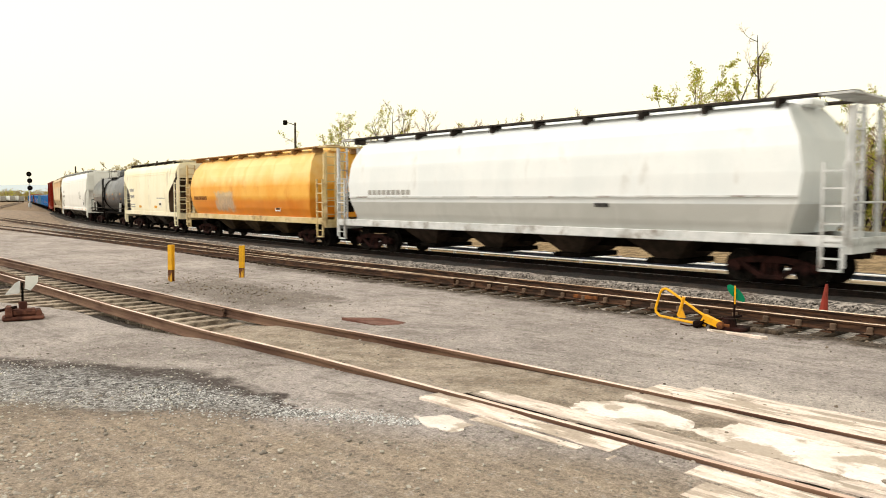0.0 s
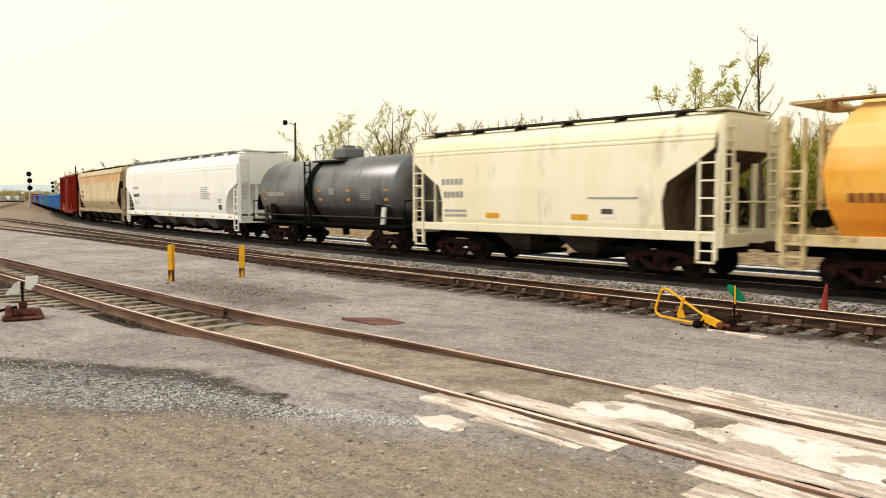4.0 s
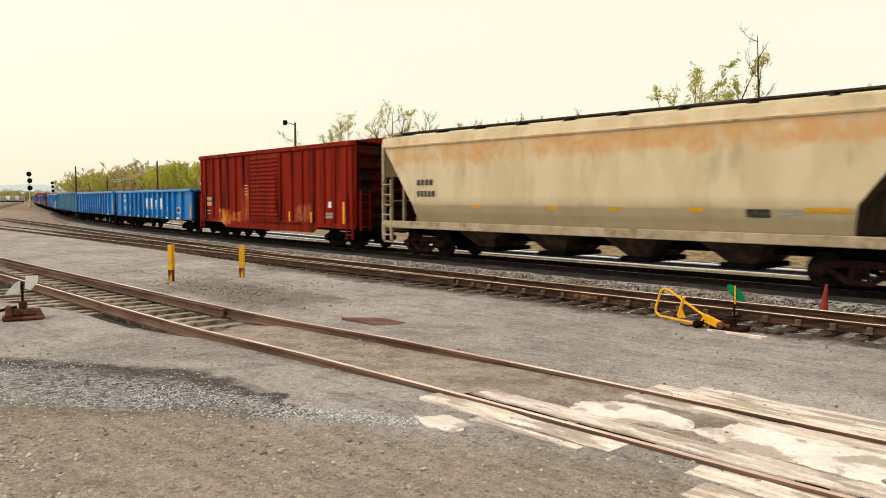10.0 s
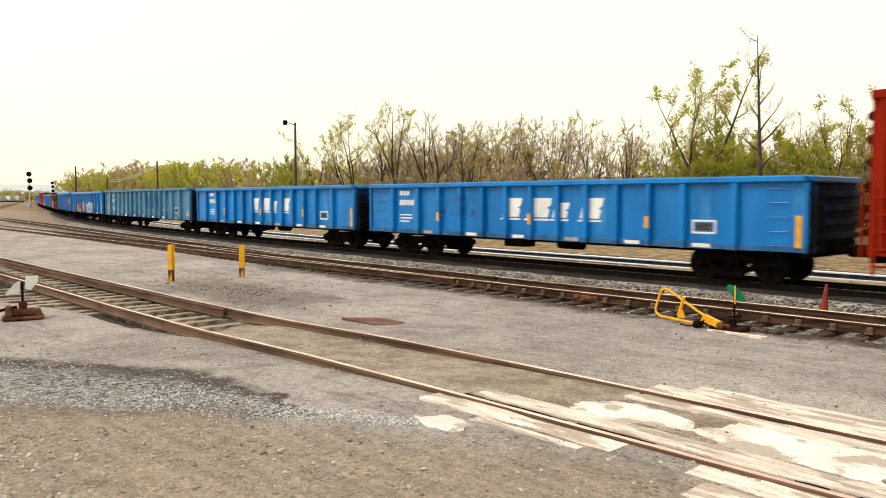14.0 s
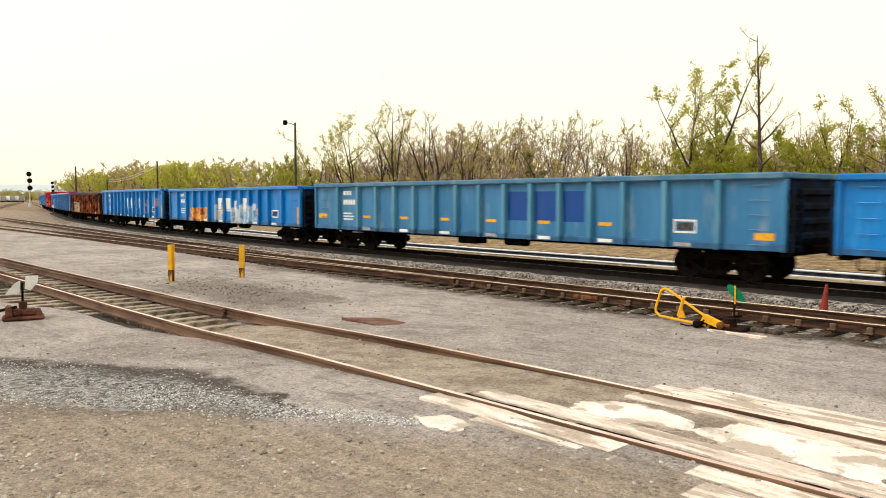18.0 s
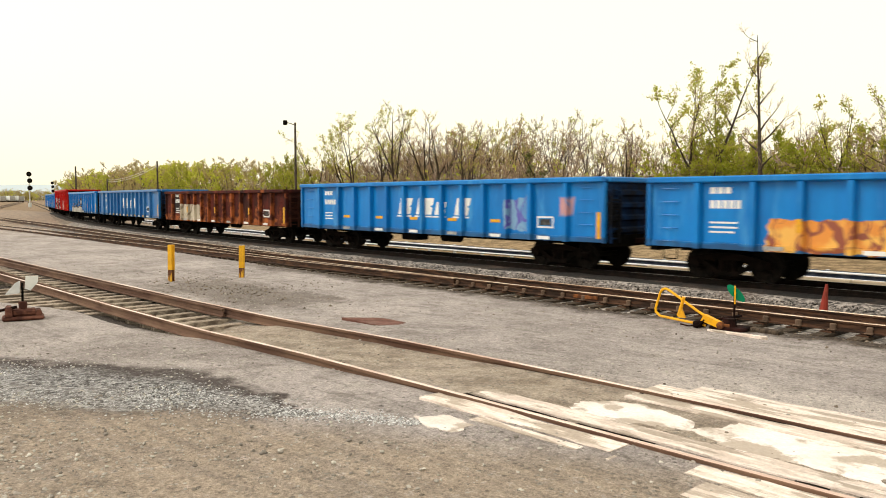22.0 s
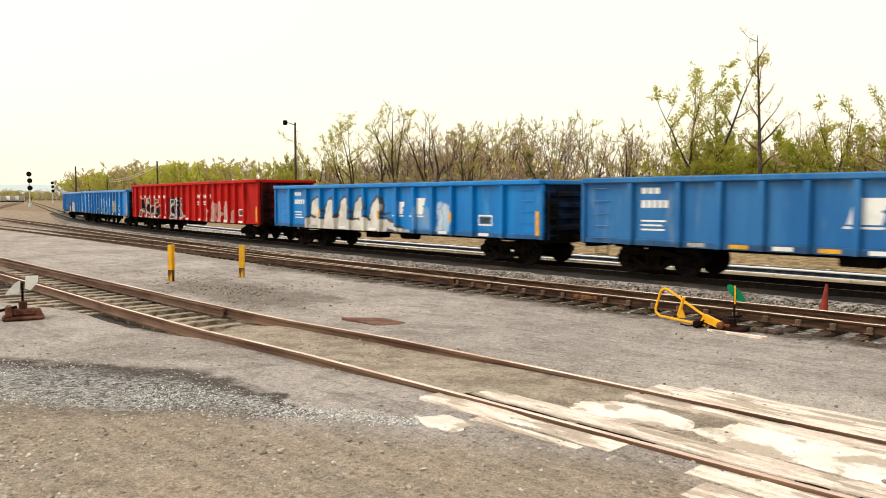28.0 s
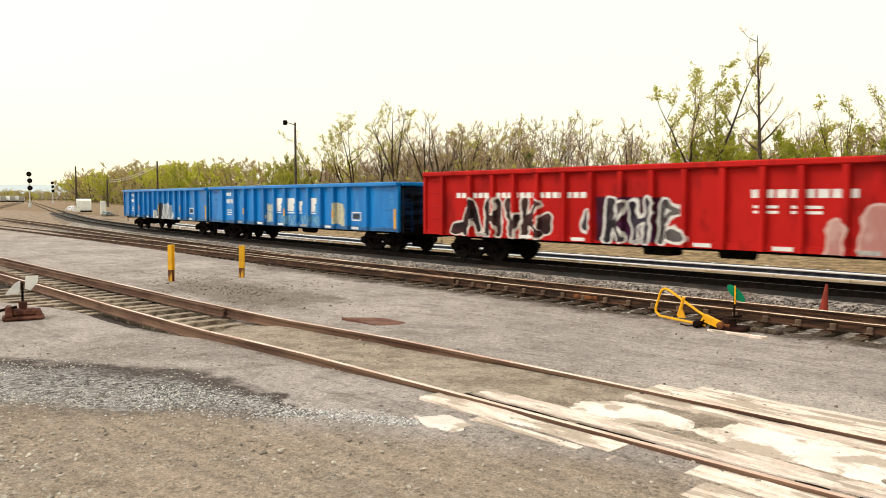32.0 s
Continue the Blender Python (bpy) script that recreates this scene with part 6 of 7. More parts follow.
def trackside():
    hut = thing("signal_hut", "small white trackside hut with a rounded roof", "hut", pose(-126.6, 40.7, 0.1, 0, 0, -14))
    wall = [(-1.15, 0.0), (1.15, 0.0), (1.15, 1.5)] + [(1.15 * math.cos(a), 1.5 + 0.42 * math.sin(a)) for a in np.linspace(0.2, math.pi - 0.2, 9)] + [(-1.15, 1.5)]
    part("body", Geo().prism(wall, -1.0, 1.0, "y"), M_white, hut, "white walls and rounded roof", smooth=35)
    part("door", Geo().box(-0.3, 0.5, -1.03, -1.0, 0.1, 1.35), M_greyl, hut)
    part("skirting", Geo().box(-1.2, 1.2, -1.06, 1.06, -0.1, 0.14), M_under, hut)
    crate = thing("pale_bin", "low white bin standing before the hut", "bin", pose(-123.4, 38.6, 0.0, 0, 0, -14))
    part("body", Geo().box(-0.7, 0.7, -0.45, 0.45, 0.05, 0.75, 0.06), M_white, crate)
    part("lid", Geo().box(-0.74, 0.74, -0.49, 0.49, 0.75, 0.84, 0.03), M_galv, crate)
    red_mast = thing("marker_post", "thin red marker post beside the hut", "post", pose(-131.0, 41.6, 0.0))
    part("shaft", Geo().cyl((0, 0, 0), (0, 0, 2.1), 0.09, n=8), surf("red_marker_paint", (0.3, 0.03, 0.02), (0.22, 0.025, 0.02), 5, rough=0.6), red_mast)
    part("cap", Geo().cyl((0, 0, 2.1), (0, 0, 2.2), 0.11, n=8), M_white, red_mast)
    # Pipes added in place of a faint blue-grey fence.
    blue_grey = surf("blue_grey_pipe", (0.16, 0.2, 0.22), (0.24, 0.28, 0.3), 1.5, rough=0.6)
    stack = thing("pipe_stack", "low blue-grey pipes on timbers, standing in for a fence", "pipes", pose(-96.5, 33.9, 0.0, 0, 0, -14))
    for py, pz in ((-0.5, 0.22), (-0.26, 0.22), (0.0, 0.22), (0.25, 0.22), (-0.38, 0.42), (-0.12, 0.42)):
        part("pipe", Geo().cyl((-2.6, py, pz), (2.6, py, pz), 0.11, n=12), blue_grey, stack, smooth=40)
    for px in (-1.8, 1.8):
        part("bearer", Geo().box(px - 0.1, px + 0.1, -0.95, 0.95, -0.05, 0.11), M_tie_old, stack)
    cab = thing("relay_cabinet", "tall white relay cabinet beside the track", "cabinet", pose(-104.0, 35.8, 0.0, 0, 0, -14))
    part("body", Geo().box(-0.32, 0.32, -0.3, 0.3, 0.12, 1.75, 0.03), M_white, cab)
    part("plinth", Geo().box(-0.4, 0.4, -0.38, 0.38, -0.15, 0.12), M_conc, cab)
    pile = thing("stone_pile", "low heap of white crushed stone", "stone heap", pose(-143.4, 44.1, 0.0))
    part("heap", Geo().loft([[(r * 1.6 * math.cos(a) * (1 + 0.15 * math.sin(3 * a)), r * math.sin(a), z) for a in np.linspace(0, 2 * math.pi, 17)[:-1]] for r, z in ((1.0, 0), (0.85, 0.35), (0.5, 0.7), (0.15, 0.85))]), M_crush, pile, smooth=50)
    for x, y, turn in ((-409.5, 95.0, 172), (-408.8, 98.6, 174), (-408.0, 101.9, 176)):
        w = 12.0
        t = thing("box_trailer", "white box trailer parked far down the yard", "trailer", pose(x, y, 0.2, 0, 0, turn), group="parked trailers")
        part("box", Geo().box(-w / 2, w / 2, -1.3, 1.3, 0.9, 3.0, 0.05), M_white, t)
        part("tail_doors", Geo().box(-w / 2 - 0.03, -w / 2, -1.15, 1.15, 1.0, 2.9), M_greyl, t, "grey tail doors")
        part("chassis", Geo().box(-w / 2 + 0.5, w / 2 - 0.5, -0.5, 0.5, 0.5, 0.9), M_under, t)
        for wx in (-w / 2 + 1.2, -w / 2 + 2.4, w / 2 - 1.5):
            part("wheel", Geo().cyl((wx, -1.2, 0.5), (wx, 1.2, 0.5), 0.5, n=14), M_wheel, t)
    far = thing("far_yard_track", "pale yard track curving away in the distance", "railway track", kind="structure")
    rails(far, [(x, y, 0.35 + 0.0012 * (-200 - x)) for x, y in [(-150, 32.5), (-180, 41), (-212, 50.0), (-250, 60.5), (-290, 71.5), (-350, 88), (-430, 110), (-470, 121)]])


trackside()


# ---- trees ----
def tubes(segs, n):
    """All tapered limbs of a tree at once: segs are rows of p0, p1, r0, r1."""
    s = np.array(segs, float)
    p0, p1, r0, r1 = s[:, 0:3], s[:, 3:6], s[:, 6], s[:, 7]
    d = p1 - p0
    d /= np.linalg.norm(d, axis=1)[:, None] + 1e-9
    a = np.cross(d, np.where(np.abs(d[:, 2:3]) > 0.9, [[1.0, 0, 0]], [[0, 0, 1.0]]))
    a /= np.linalg.norm(a, axis=1)[:, None] + 1e-9
    b = np.cross(d, a)
    ang = 2 * np.pi * np.arange(n) / n
    ring = a[:, None] * np.cos(ang)[None, :, None] + b[:, None] * np.sin(ang)[None, :, None]
    v = np.concatenate([p0[:, None] + ring * r0[:, None, None], p1[:, None] + ring * r1[:, None, None]], 1)
    i = np.arange(n)
    q = np.stack([i, (i + 1) % n, n + (i + 1) % n, n + i], 1)
    f = (q[None] + (np.arange(len(s)) * 2 * n)[:, None, None]).reshape(-1, 4)
    return v.reshape(-1, 3), f


def strips(segs, rng):
    """Twigs too fine to be seen round, as narrow slips."""
    s = np.array(segs, float)
    p0, p1, r0, r1 = s[:, 0:3], s[:, 3:6], s[:, 6:7], s[:, 7:8]
    a = np.cross(p1 - p0, rng.normal(0, 1, (len(s), 3)))
    a /= np.linalg.norm(a, axis=1)[:, None] + 1e-9
    v = np.stack([p0 - a * r0, p0 + a * r0, p1 + a * r1, p1 - a * r1], 1).reshape(-1, 3)
    return v, np.arange(4 * len(s)).reshape(-1, 4)


def grow(rng, h, limbs, leafy, crown0=0.35, spread=0.33, leaf=0.2, fine=3, lean=0.05, wander=0.1, fork=0.5, stem=0.013, climb=0.5, per=4):
    """A forking tree of height h: wood segments, twig segments, and leaf places."""
    wood, twig, leaves = [], [], []

    def unit(d):
        return d / (np.linalg.norm(d) + 1e-9)

    def shoot(p, d, ln, level):
        """A slender branch that breaks up into twigs and may bear leaves."""
        n = 3 if level else 2
        r = 0.004 * ln + 0.008
        for j in range(n):
            d = unit(d + rng.normal(0, 0.22, 3) + [0, 0, 0.1])
            q = p + d * ln / n
            twig.append([*p, *q, r * (1 - 0.25 * j), r * (0.75 - 0.25 * j) + 0.003])
            if level:
                for _ in range(fine):
                    e = unit(d + rng.normal(0, 0.6, 3) + [0, 0, 0.12])
                    shoot(p + (q - p) * rng.random(), e, ln * rng.uniform(0.3, 0.55), level - 1)
            elif rng.random() < leafy:
                for _ in range(per):
                    leaves.append([*(p + (q - p) * rng.uniform(0.3, 1.2) + rng.normal(0, 0.12, 3)), leaf * rng.uniform(0.5, 1.25)])
            p = q

    def stemline(p, d, ln, r, t0, n, count):
        """A trunk or leader with limbs along it."""
        pts, dirs = [p], []
        for i in range(n):
            d = unit(d + rng.normal(0, wander, 3) * [1, 1, 0.3] + [0, 0, 0.06])
            q = p + d * ln / n
            wood.append([*p, *q, r * (1 - 0.9 * i / n), r * (1 - 0.9 * (i + 1) / n)])
            pts.append(q)
            dirs.append(d)
            p = q
        for k in range(count):
            t = t0 + (0.98 - t0) * (k + rng.random()) / count
            i = min(int(t * n), n - 1)
            base = pts[i] + (pts[i + 1] - pts[i]) * (t * n - i)
            az = rng.random() * 2 * np.pi
            e = unit(dirs[i] * climb + np.array([np.cos(az), np.sin(az), rng.uniform(0.0, 0.55)]))
            bl = h * spread * rng.uniform(0.55, 1.1) * (1.1 - 0.6 * t)
            br = r * (1 - 0.8 * t) * 0.55 + 0.006
            a = base
            for j in range(3):
                e = unit(e + rng.normal(0, 0.2, 3) + [0, 0, 0.12])
                b = a + e * bl / 3
                wood.append([*a, *b, br * (1 - 0.27 * j), br * (0.73 - 0.27 * j) + 0.004])
                for _ in range(2 if j else 1):
                    shoot(a + (b - a) * rng.random(), unit(e + rng.normal(0, 0.55, 3) + [0, 0, 0.15]), bl * rng.uniform(0.3, 0.55), 1)
                a = b
            shoot(a, e, bl * 0.4, 1)
        return pts, dirs

    r0 = stem * h
    up = unit(np.array([rng.normal(0, lean), rng.normal(0, lean), 1.0]))
    if fork <= 0:
        stemline(np.zeros(3), up, h * 0.97, r0, crown0, 9, limbs)
        return wood, twig, leaves
    pts, dirs = stemline(np.zeros(3), up, h * crown0, r0 / 0.75, 0.75, 4, 1)
    for k in range(2 + (rng.random() < fork)):
        az = rng.random() * 6.28 if k == 0 else az + rng.uniform(1.6, 2.6)
        d = unit(dirs[-1] + np.array([np.cos(az), np.sin(az), 0.0]) * rng.uniform(0.12, 0.12 + spread))
        stemline(pts[-1], d, h * (1 - crown0) * rng.uniform(0.8, 1.0), r0 * (0.75 if k == 0 else 0.6), 0.12, 6, max(3, int(limbs * (0.42 if k == 0 else 0.33))))
    return wood, twig, leaves


def leaf_quads(rng, leaves):
    if not leaves:
        return np.zeros((0, 3)), np.zeros((0, 4), int)
    L = np.array(leaves)
    n = len(L)
    a = rng.normal(0, 1, (n, 3))
    a /= np.linalg.norm(a, axis=1)[:, None]
    b = np.cross(a, rng.normal(0, 1, (n, 3)))
    b /= np.linalg.norm(b, axis=1)[:, None] + 1e-9
    s = L[:, 3:4]
    c = L[:, :3]
    v = np.stack([c - a * s * 0.5, c + b * s * 0.32, c + a * s * 0.5, c - b * s * 0.32], 1).reshape(-1, 3)
    return v, np.arange(4 * n).reshape(-1, 4)


def fast_mesh(name, chunks):
    """A mesh from (vertices, quads, material) chunks."""
    mats, vs, fs, mi, n = [], [], [], [], 0
    for v, f, m in chunks:
        if len(f) == 0:
            continue
        if m not in mats:
            mats.append(m)
        vs.append(v)
        fs.append(f + n)
        mi.append(np.full(len(f), mats.index(m)))
        n += len(v)
    V, F, I = np.concatenate(vs), np.concatenate(fs), np.concatenate(mi)
    me = bpy.data.meshes.new(name)
    me.vertices.add(len(V))
    me.vertices.foreach_set("co", V.astype(np.float32).ravel())
    me.loops.add(len(F) * 4)
    me.loops.foreach_set("vertex_index", F.astype(np.int32).ravel())
    me.polygons.add(len(F))
    me.polygons.foreach_set("loop_start", np.arange(len(F), dtype=np.int32) * 4)
    me.polygons.foreach_set("material_index", I.astype(np.int32))
    for m in mats:
        me.materials.append(m)
    me.update()
    me.validate()
    return me


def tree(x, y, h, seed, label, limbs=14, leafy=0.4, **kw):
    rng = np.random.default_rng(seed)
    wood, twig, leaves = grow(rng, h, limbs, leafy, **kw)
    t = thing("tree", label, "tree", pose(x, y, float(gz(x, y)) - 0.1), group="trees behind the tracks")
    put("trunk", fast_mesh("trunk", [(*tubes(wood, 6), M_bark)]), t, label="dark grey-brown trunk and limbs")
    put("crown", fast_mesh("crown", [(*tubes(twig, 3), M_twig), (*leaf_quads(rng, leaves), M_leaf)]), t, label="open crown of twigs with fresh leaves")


SPRING, BARE = "tall forking tree with sparse fresh yellow-green leaves", "bare brown tree with fine upright twigs"
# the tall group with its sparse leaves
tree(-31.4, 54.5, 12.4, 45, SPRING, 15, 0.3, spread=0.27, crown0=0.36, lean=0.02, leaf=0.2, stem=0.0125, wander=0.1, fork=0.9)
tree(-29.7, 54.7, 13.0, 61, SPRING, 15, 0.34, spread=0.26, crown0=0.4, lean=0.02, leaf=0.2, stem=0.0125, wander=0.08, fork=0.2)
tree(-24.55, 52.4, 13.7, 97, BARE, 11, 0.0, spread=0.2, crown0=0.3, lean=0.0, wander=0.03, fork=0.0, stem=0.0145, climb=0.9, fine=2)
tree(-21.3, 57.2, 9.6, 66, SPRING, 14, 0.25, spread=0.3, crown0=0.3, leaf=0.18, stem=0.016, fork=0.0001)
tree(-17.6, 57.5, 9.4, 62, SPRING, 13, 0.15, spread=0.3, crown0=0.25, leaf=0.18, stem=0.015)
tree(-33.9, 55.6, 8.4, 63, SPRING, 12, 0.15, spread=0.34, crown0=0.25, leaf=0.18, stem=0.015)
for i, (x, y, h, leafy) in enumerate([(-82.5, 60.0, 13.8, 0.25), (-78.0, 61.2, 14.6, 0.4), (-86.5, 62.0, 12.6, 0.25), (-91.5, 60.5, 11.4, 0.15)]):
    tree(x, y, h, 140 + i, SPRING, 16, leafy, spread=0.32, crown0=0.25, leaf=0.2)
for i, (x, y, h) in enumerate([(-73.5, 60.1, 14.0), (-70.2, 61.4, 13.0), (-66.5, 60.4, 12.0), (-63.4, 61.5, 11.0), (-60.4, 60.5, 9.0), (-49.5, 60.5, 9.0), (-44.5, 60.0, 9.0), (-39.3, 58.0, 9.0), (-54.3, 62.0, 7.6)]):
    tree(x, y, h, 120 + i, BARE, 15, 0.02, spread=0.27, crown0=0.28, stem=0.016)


def woods():
    """The wood behind: one mass of many trees that nobody could count."""
    rng = np.random.default_rng(7)
    fresh = leaf_mat("bright_fresh_leaves", (0.31, 0.34, 0.035), (0.42, 0.41, 0.07), (0.24, 0.28, 0.03))
    olive = leaf_mat("dull_olive_leaves", (0.4, 0.35, 0.13), (0.5, 0.4, 0.19), (0.36, 0.36, 0.1))
    pine = leaf_mat("dark_evergreen_leaves", (0.15, 0.17, 0.06), (0.2, 0.2, 0.08), (0.12, 0.14, 0.05))
    grey = surf("grey_brown_twigs", (0.27, 0.195, 0.14), (0.42, 0.31, 0.23), 0.4, rough=0.95, bump=0)

    def kind(h, limbs, leafy, leaf_m, twig_m, thick, **kw):
        w, t, l = grow(rng, h, limbs, leafy, **kw)
        t = [[*q[:6], q[6] * thick, q[7] * thick] for q in t]
        return (*tubes(w, 4), M_bark), (*strips(t, rng), twig_m), (*leaf_quads(rng, l), leaf_m)

    bare = [kind(10.0, 10, 0.0, M_leaf, (M_twig, grey)[k % 2], 2.0, crown0=0.16, spread=0.28, fine=2) for k in range(6)]
    budding = [kind(10.0, 12, 0.14, (M_leaf, olive)[k % 2], M_twig, 1.6, crown0=0.15, spread=0.3, leaf=0.22, fine=2) for k in range(4)]
    green = [kind(8.0, 12, 0.8, fresh if k < 2 else M_leaf, M_twig, 1.5, crown0=0.08, spread=0.34, leaf=0.24, fine=2, per=3) for k in range(3)]
    far_bare = [kind(10.0, 8, 0.25, olive, (M_twig, grey)[k % 2], 2.4, crown0=0.06, spread=0.36, leaf=0.34, fine=2, per=2) for k in range(3)]
    far_green = [kind(10.0, 8, 0.75, (M_leaf2, olive, M_leaf2, olive)[k], M_twig, 2.2, crown0=0.05, spread=0.38, leaf=0.33, fine=1, per=5) for k in range(4)]
    shrubs = [kind(4.0, 7, (0.5, 0.05, 0.0, 0.2)[k], (fresh, M_leaf2, olive, olive)[k], (M_twig, M_twig, grey, grey)[k], 3.0, crown0=0.04, spread=0.5, leaf=0.26, fine=1, per=2) for k in range(4)]
    conifer = [kind(8.0, 13, 0.9, pine, grey, 1.5, crown0=0.15, spread=0.26, leaf=0.34, fine=2, per=2)]
    hx = [-800, -430, -323, -274, -235, -196, -157, -138, -122, -116, -109, -100, -91, -83, -75, -67, -61, -57, -52, -48, -41, -30, -23, -15, 30]
    hz = [19.0, 17.0, 15.8, 15.0, 14.4, 13.2, 11.6, 10.4, 9.2, 8.4, 8.2, 9.2, 10.4, 11.6, 11.8, 10.8, 8.6, 6.6, 7.2, 8.0, 8.0, 7.2, 8.0, 8.2, 8.2]
    out = []

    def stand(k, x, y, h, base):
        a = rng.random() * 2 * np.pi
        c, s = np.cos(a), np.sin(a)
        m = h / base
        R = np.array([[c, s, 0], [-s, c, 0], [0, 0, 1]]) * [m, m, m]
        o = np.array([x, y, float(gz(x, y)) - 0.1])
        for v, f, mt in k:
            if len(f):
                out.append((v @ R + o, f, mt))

    def pick(pool):
        return pool[rng.integers(len(pool))]

    for i in range(640):
        far = i > 330
        x = -118 - 500 * rng.random() ** 1.4 if far else rng.uniform(-125, -6)
        depth = rng.random() ** 1.2 * 30
        y = float(main_y(x)) + (26 if x < -125 else 37) + depth + 2
        if x < -100:
            y -= np.interp(x, [-220, -100], [6, 0])
        h = np.interp(x, hx, hz) * (rng.uniform(0.78, 0.95) if x < -118 else rng.uniform(0.72, 1.02))
        patch = noise.noise((x * 0.035, y * 0.03, 4.0))
        if x < -118:
            stand(pick(far_green) if patch + rng.normal(0, 0.2) > 0.08 else pick(far_bare), x, y, h, 10.0)
        else:
            stand(pick(budding) if patch + rng.normal(0, 0.25) > 0.3 else pick(bare), x, y, h, 10.0)
    # undergrowth that closes the foot of the wood
    for i in range(820):
        x = rng.uniform(-560, -100) if i > 560 else rng.uniform(-118, -6)
        y = float(main_y(x)) + (22 if x < -125 else 34) + rng.random() * 16
        patch = noise.noise((x * 0.05, 2.0, 9.0))
        stand(shrubs[0] if patch + rng.normal(0, 0.12) > 0.22 else shrubs[1 + rng.integers(3)], x, y, rng.uniform(2.6, 5.6), 4.0)
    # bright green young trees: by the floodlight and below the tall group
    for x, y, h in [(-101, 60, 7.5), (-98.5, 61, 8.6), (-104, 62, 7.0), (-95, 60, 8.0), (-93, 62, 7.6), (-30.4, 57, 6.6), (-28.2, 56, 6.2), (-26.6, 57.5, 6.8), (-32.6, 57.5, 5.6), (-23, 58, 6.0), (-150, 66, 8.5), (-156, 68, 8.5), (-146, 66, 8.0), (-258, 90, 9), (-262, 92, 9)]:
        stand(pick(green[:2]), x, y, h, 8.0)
    for i in range(46):
        x = rng.uniform(-36, -14)
        stand(pick(green), x, rng.uniform(56, 66), rng.uniform(4.0, 7.6) if -32 < x < -22 else rng.uniform(3.6, 5.8), 8.0)
    for x, y, h in [(-52.6, 60.5, 7.0)]:
        stand(conifer[0], x, y, h, 8.0)
    # low far trees where the view runs out down the line
    for i in range(230):
        x = rng.uniform(-700, -470)
        stand(pick(far_green) if i % 3 else pick(far_bare), x, -x * rng.uniform(0.205, 0.3), rng.uniform(4.5, 7.5), 10.0)
    return tagged(new("woods", fast_mesh("woods", out)), "dense spring wood of brown twigs and fresh green", "woods", kind="stuff")


woods()


def far_ridge():
    g = Geo()
    xs = np.linspace(-3200, 800, 60)
    rings = []
    for x in xs:
        h = 60 + 26 * noise.noise((x * 0.0014, 0, 0)) + 9 * noise.noise((x * 0.006, 3, 0))
        rings.append([(x, 2300, -5), (x, 2500, h * 0.8), (x, 2700, h), (x, 2900, -5)])
    g.loft(rings, caps=False, loop=False)
    # Distance haze is painted into the hills' pale blue colour.
    solid("backdrop", g, surf("hazed_blue_hill", (0.5, 0.57, 0.62), (0.55, 0.61, 0.65), 0.002, rough=1.0, bump=0), "ridge on the horizon, haze painted pale blue", "hills", kind="structure", smooth=60)
    # the ridge that closes the view down the line
    g = Geo()
    rings = []
    for t in np.linspace(0, 1, 50):
        y = 300 + 1500 * t
        h = 42 + 10 * noise.noise((t * 7, 0, 2)) + 4 * noise.noise((t * 25, 0, 9))
        rings.append([(-2300, y, -5), (-2450, y, h), (-2700, y, h * 0.9), (-2900, y, -5)])
    g.loft(rings, caps=False, loop=False)
    solid("far_hill", g, bpy.data.materials["hazed_blue_hill"], "hill far down the line, haze painted pale blue", "hills", kind="structure", smooth=60)


far_ridge()


# ---- the yard's small things ----
def rail_post(x, y, h, turn):
    """A bollard made of a piece of old rail, its upper half painted yellow."""
    p = thing("bollard", "upright piece of old rail, yellow above and rusty below", "bollard", pose(x, y, float(gz(x, y)) - 0.05, random.uniform(-1, 1), 1.5, turn), group="yellow bollards")
    prof = [(0.85 * a, 0.85 * b) for a, b in [(-0.08, -0.075), (0.08, -0.075), (0.08, -0.05), (0.015, -0.035), (0.015, 0.03), (0.045, 0.045), (0.045, 0.085), (-0.045, 0.085), (-0.045, 0.045), (-0.015, 0.03), (-0.015, -0.035), (-0.08, -0.05)]]
    part("rusty_foot", Geo().prism(prof, 0, h * 0.36, "z"), surf("rust_with_paint_drips", (0.09, 0.035, 0.02), (0.2, 0.08, 0.03), 6, rough=0.8, c3=(0.6, 0.33, 0.03), s3=7, lo3=0.5, hi3=0.6, stretch=(1, 1, 0.3)), p, "rusty lower rail with drips of paint")
    part("painted_top", Geo().prism([(a * 1.06, b * 1.06) for a, b in prof], h * 0.36, h + 0.05, "z"), surf("chipped_yellow_paint", (0.78, 0.42, 0.015), (0.66, 0.34, 0.02), 9, rough=0.55, c3=(0.3, 0.15, 0.03), s3=6, lo3=0.6, hi3=0.68), p, "chipped yellow paint")


rail_post(-20.7, 8.9, 1.0, 20)
rail_post(-19.9, 10.6, 0.9, 35)


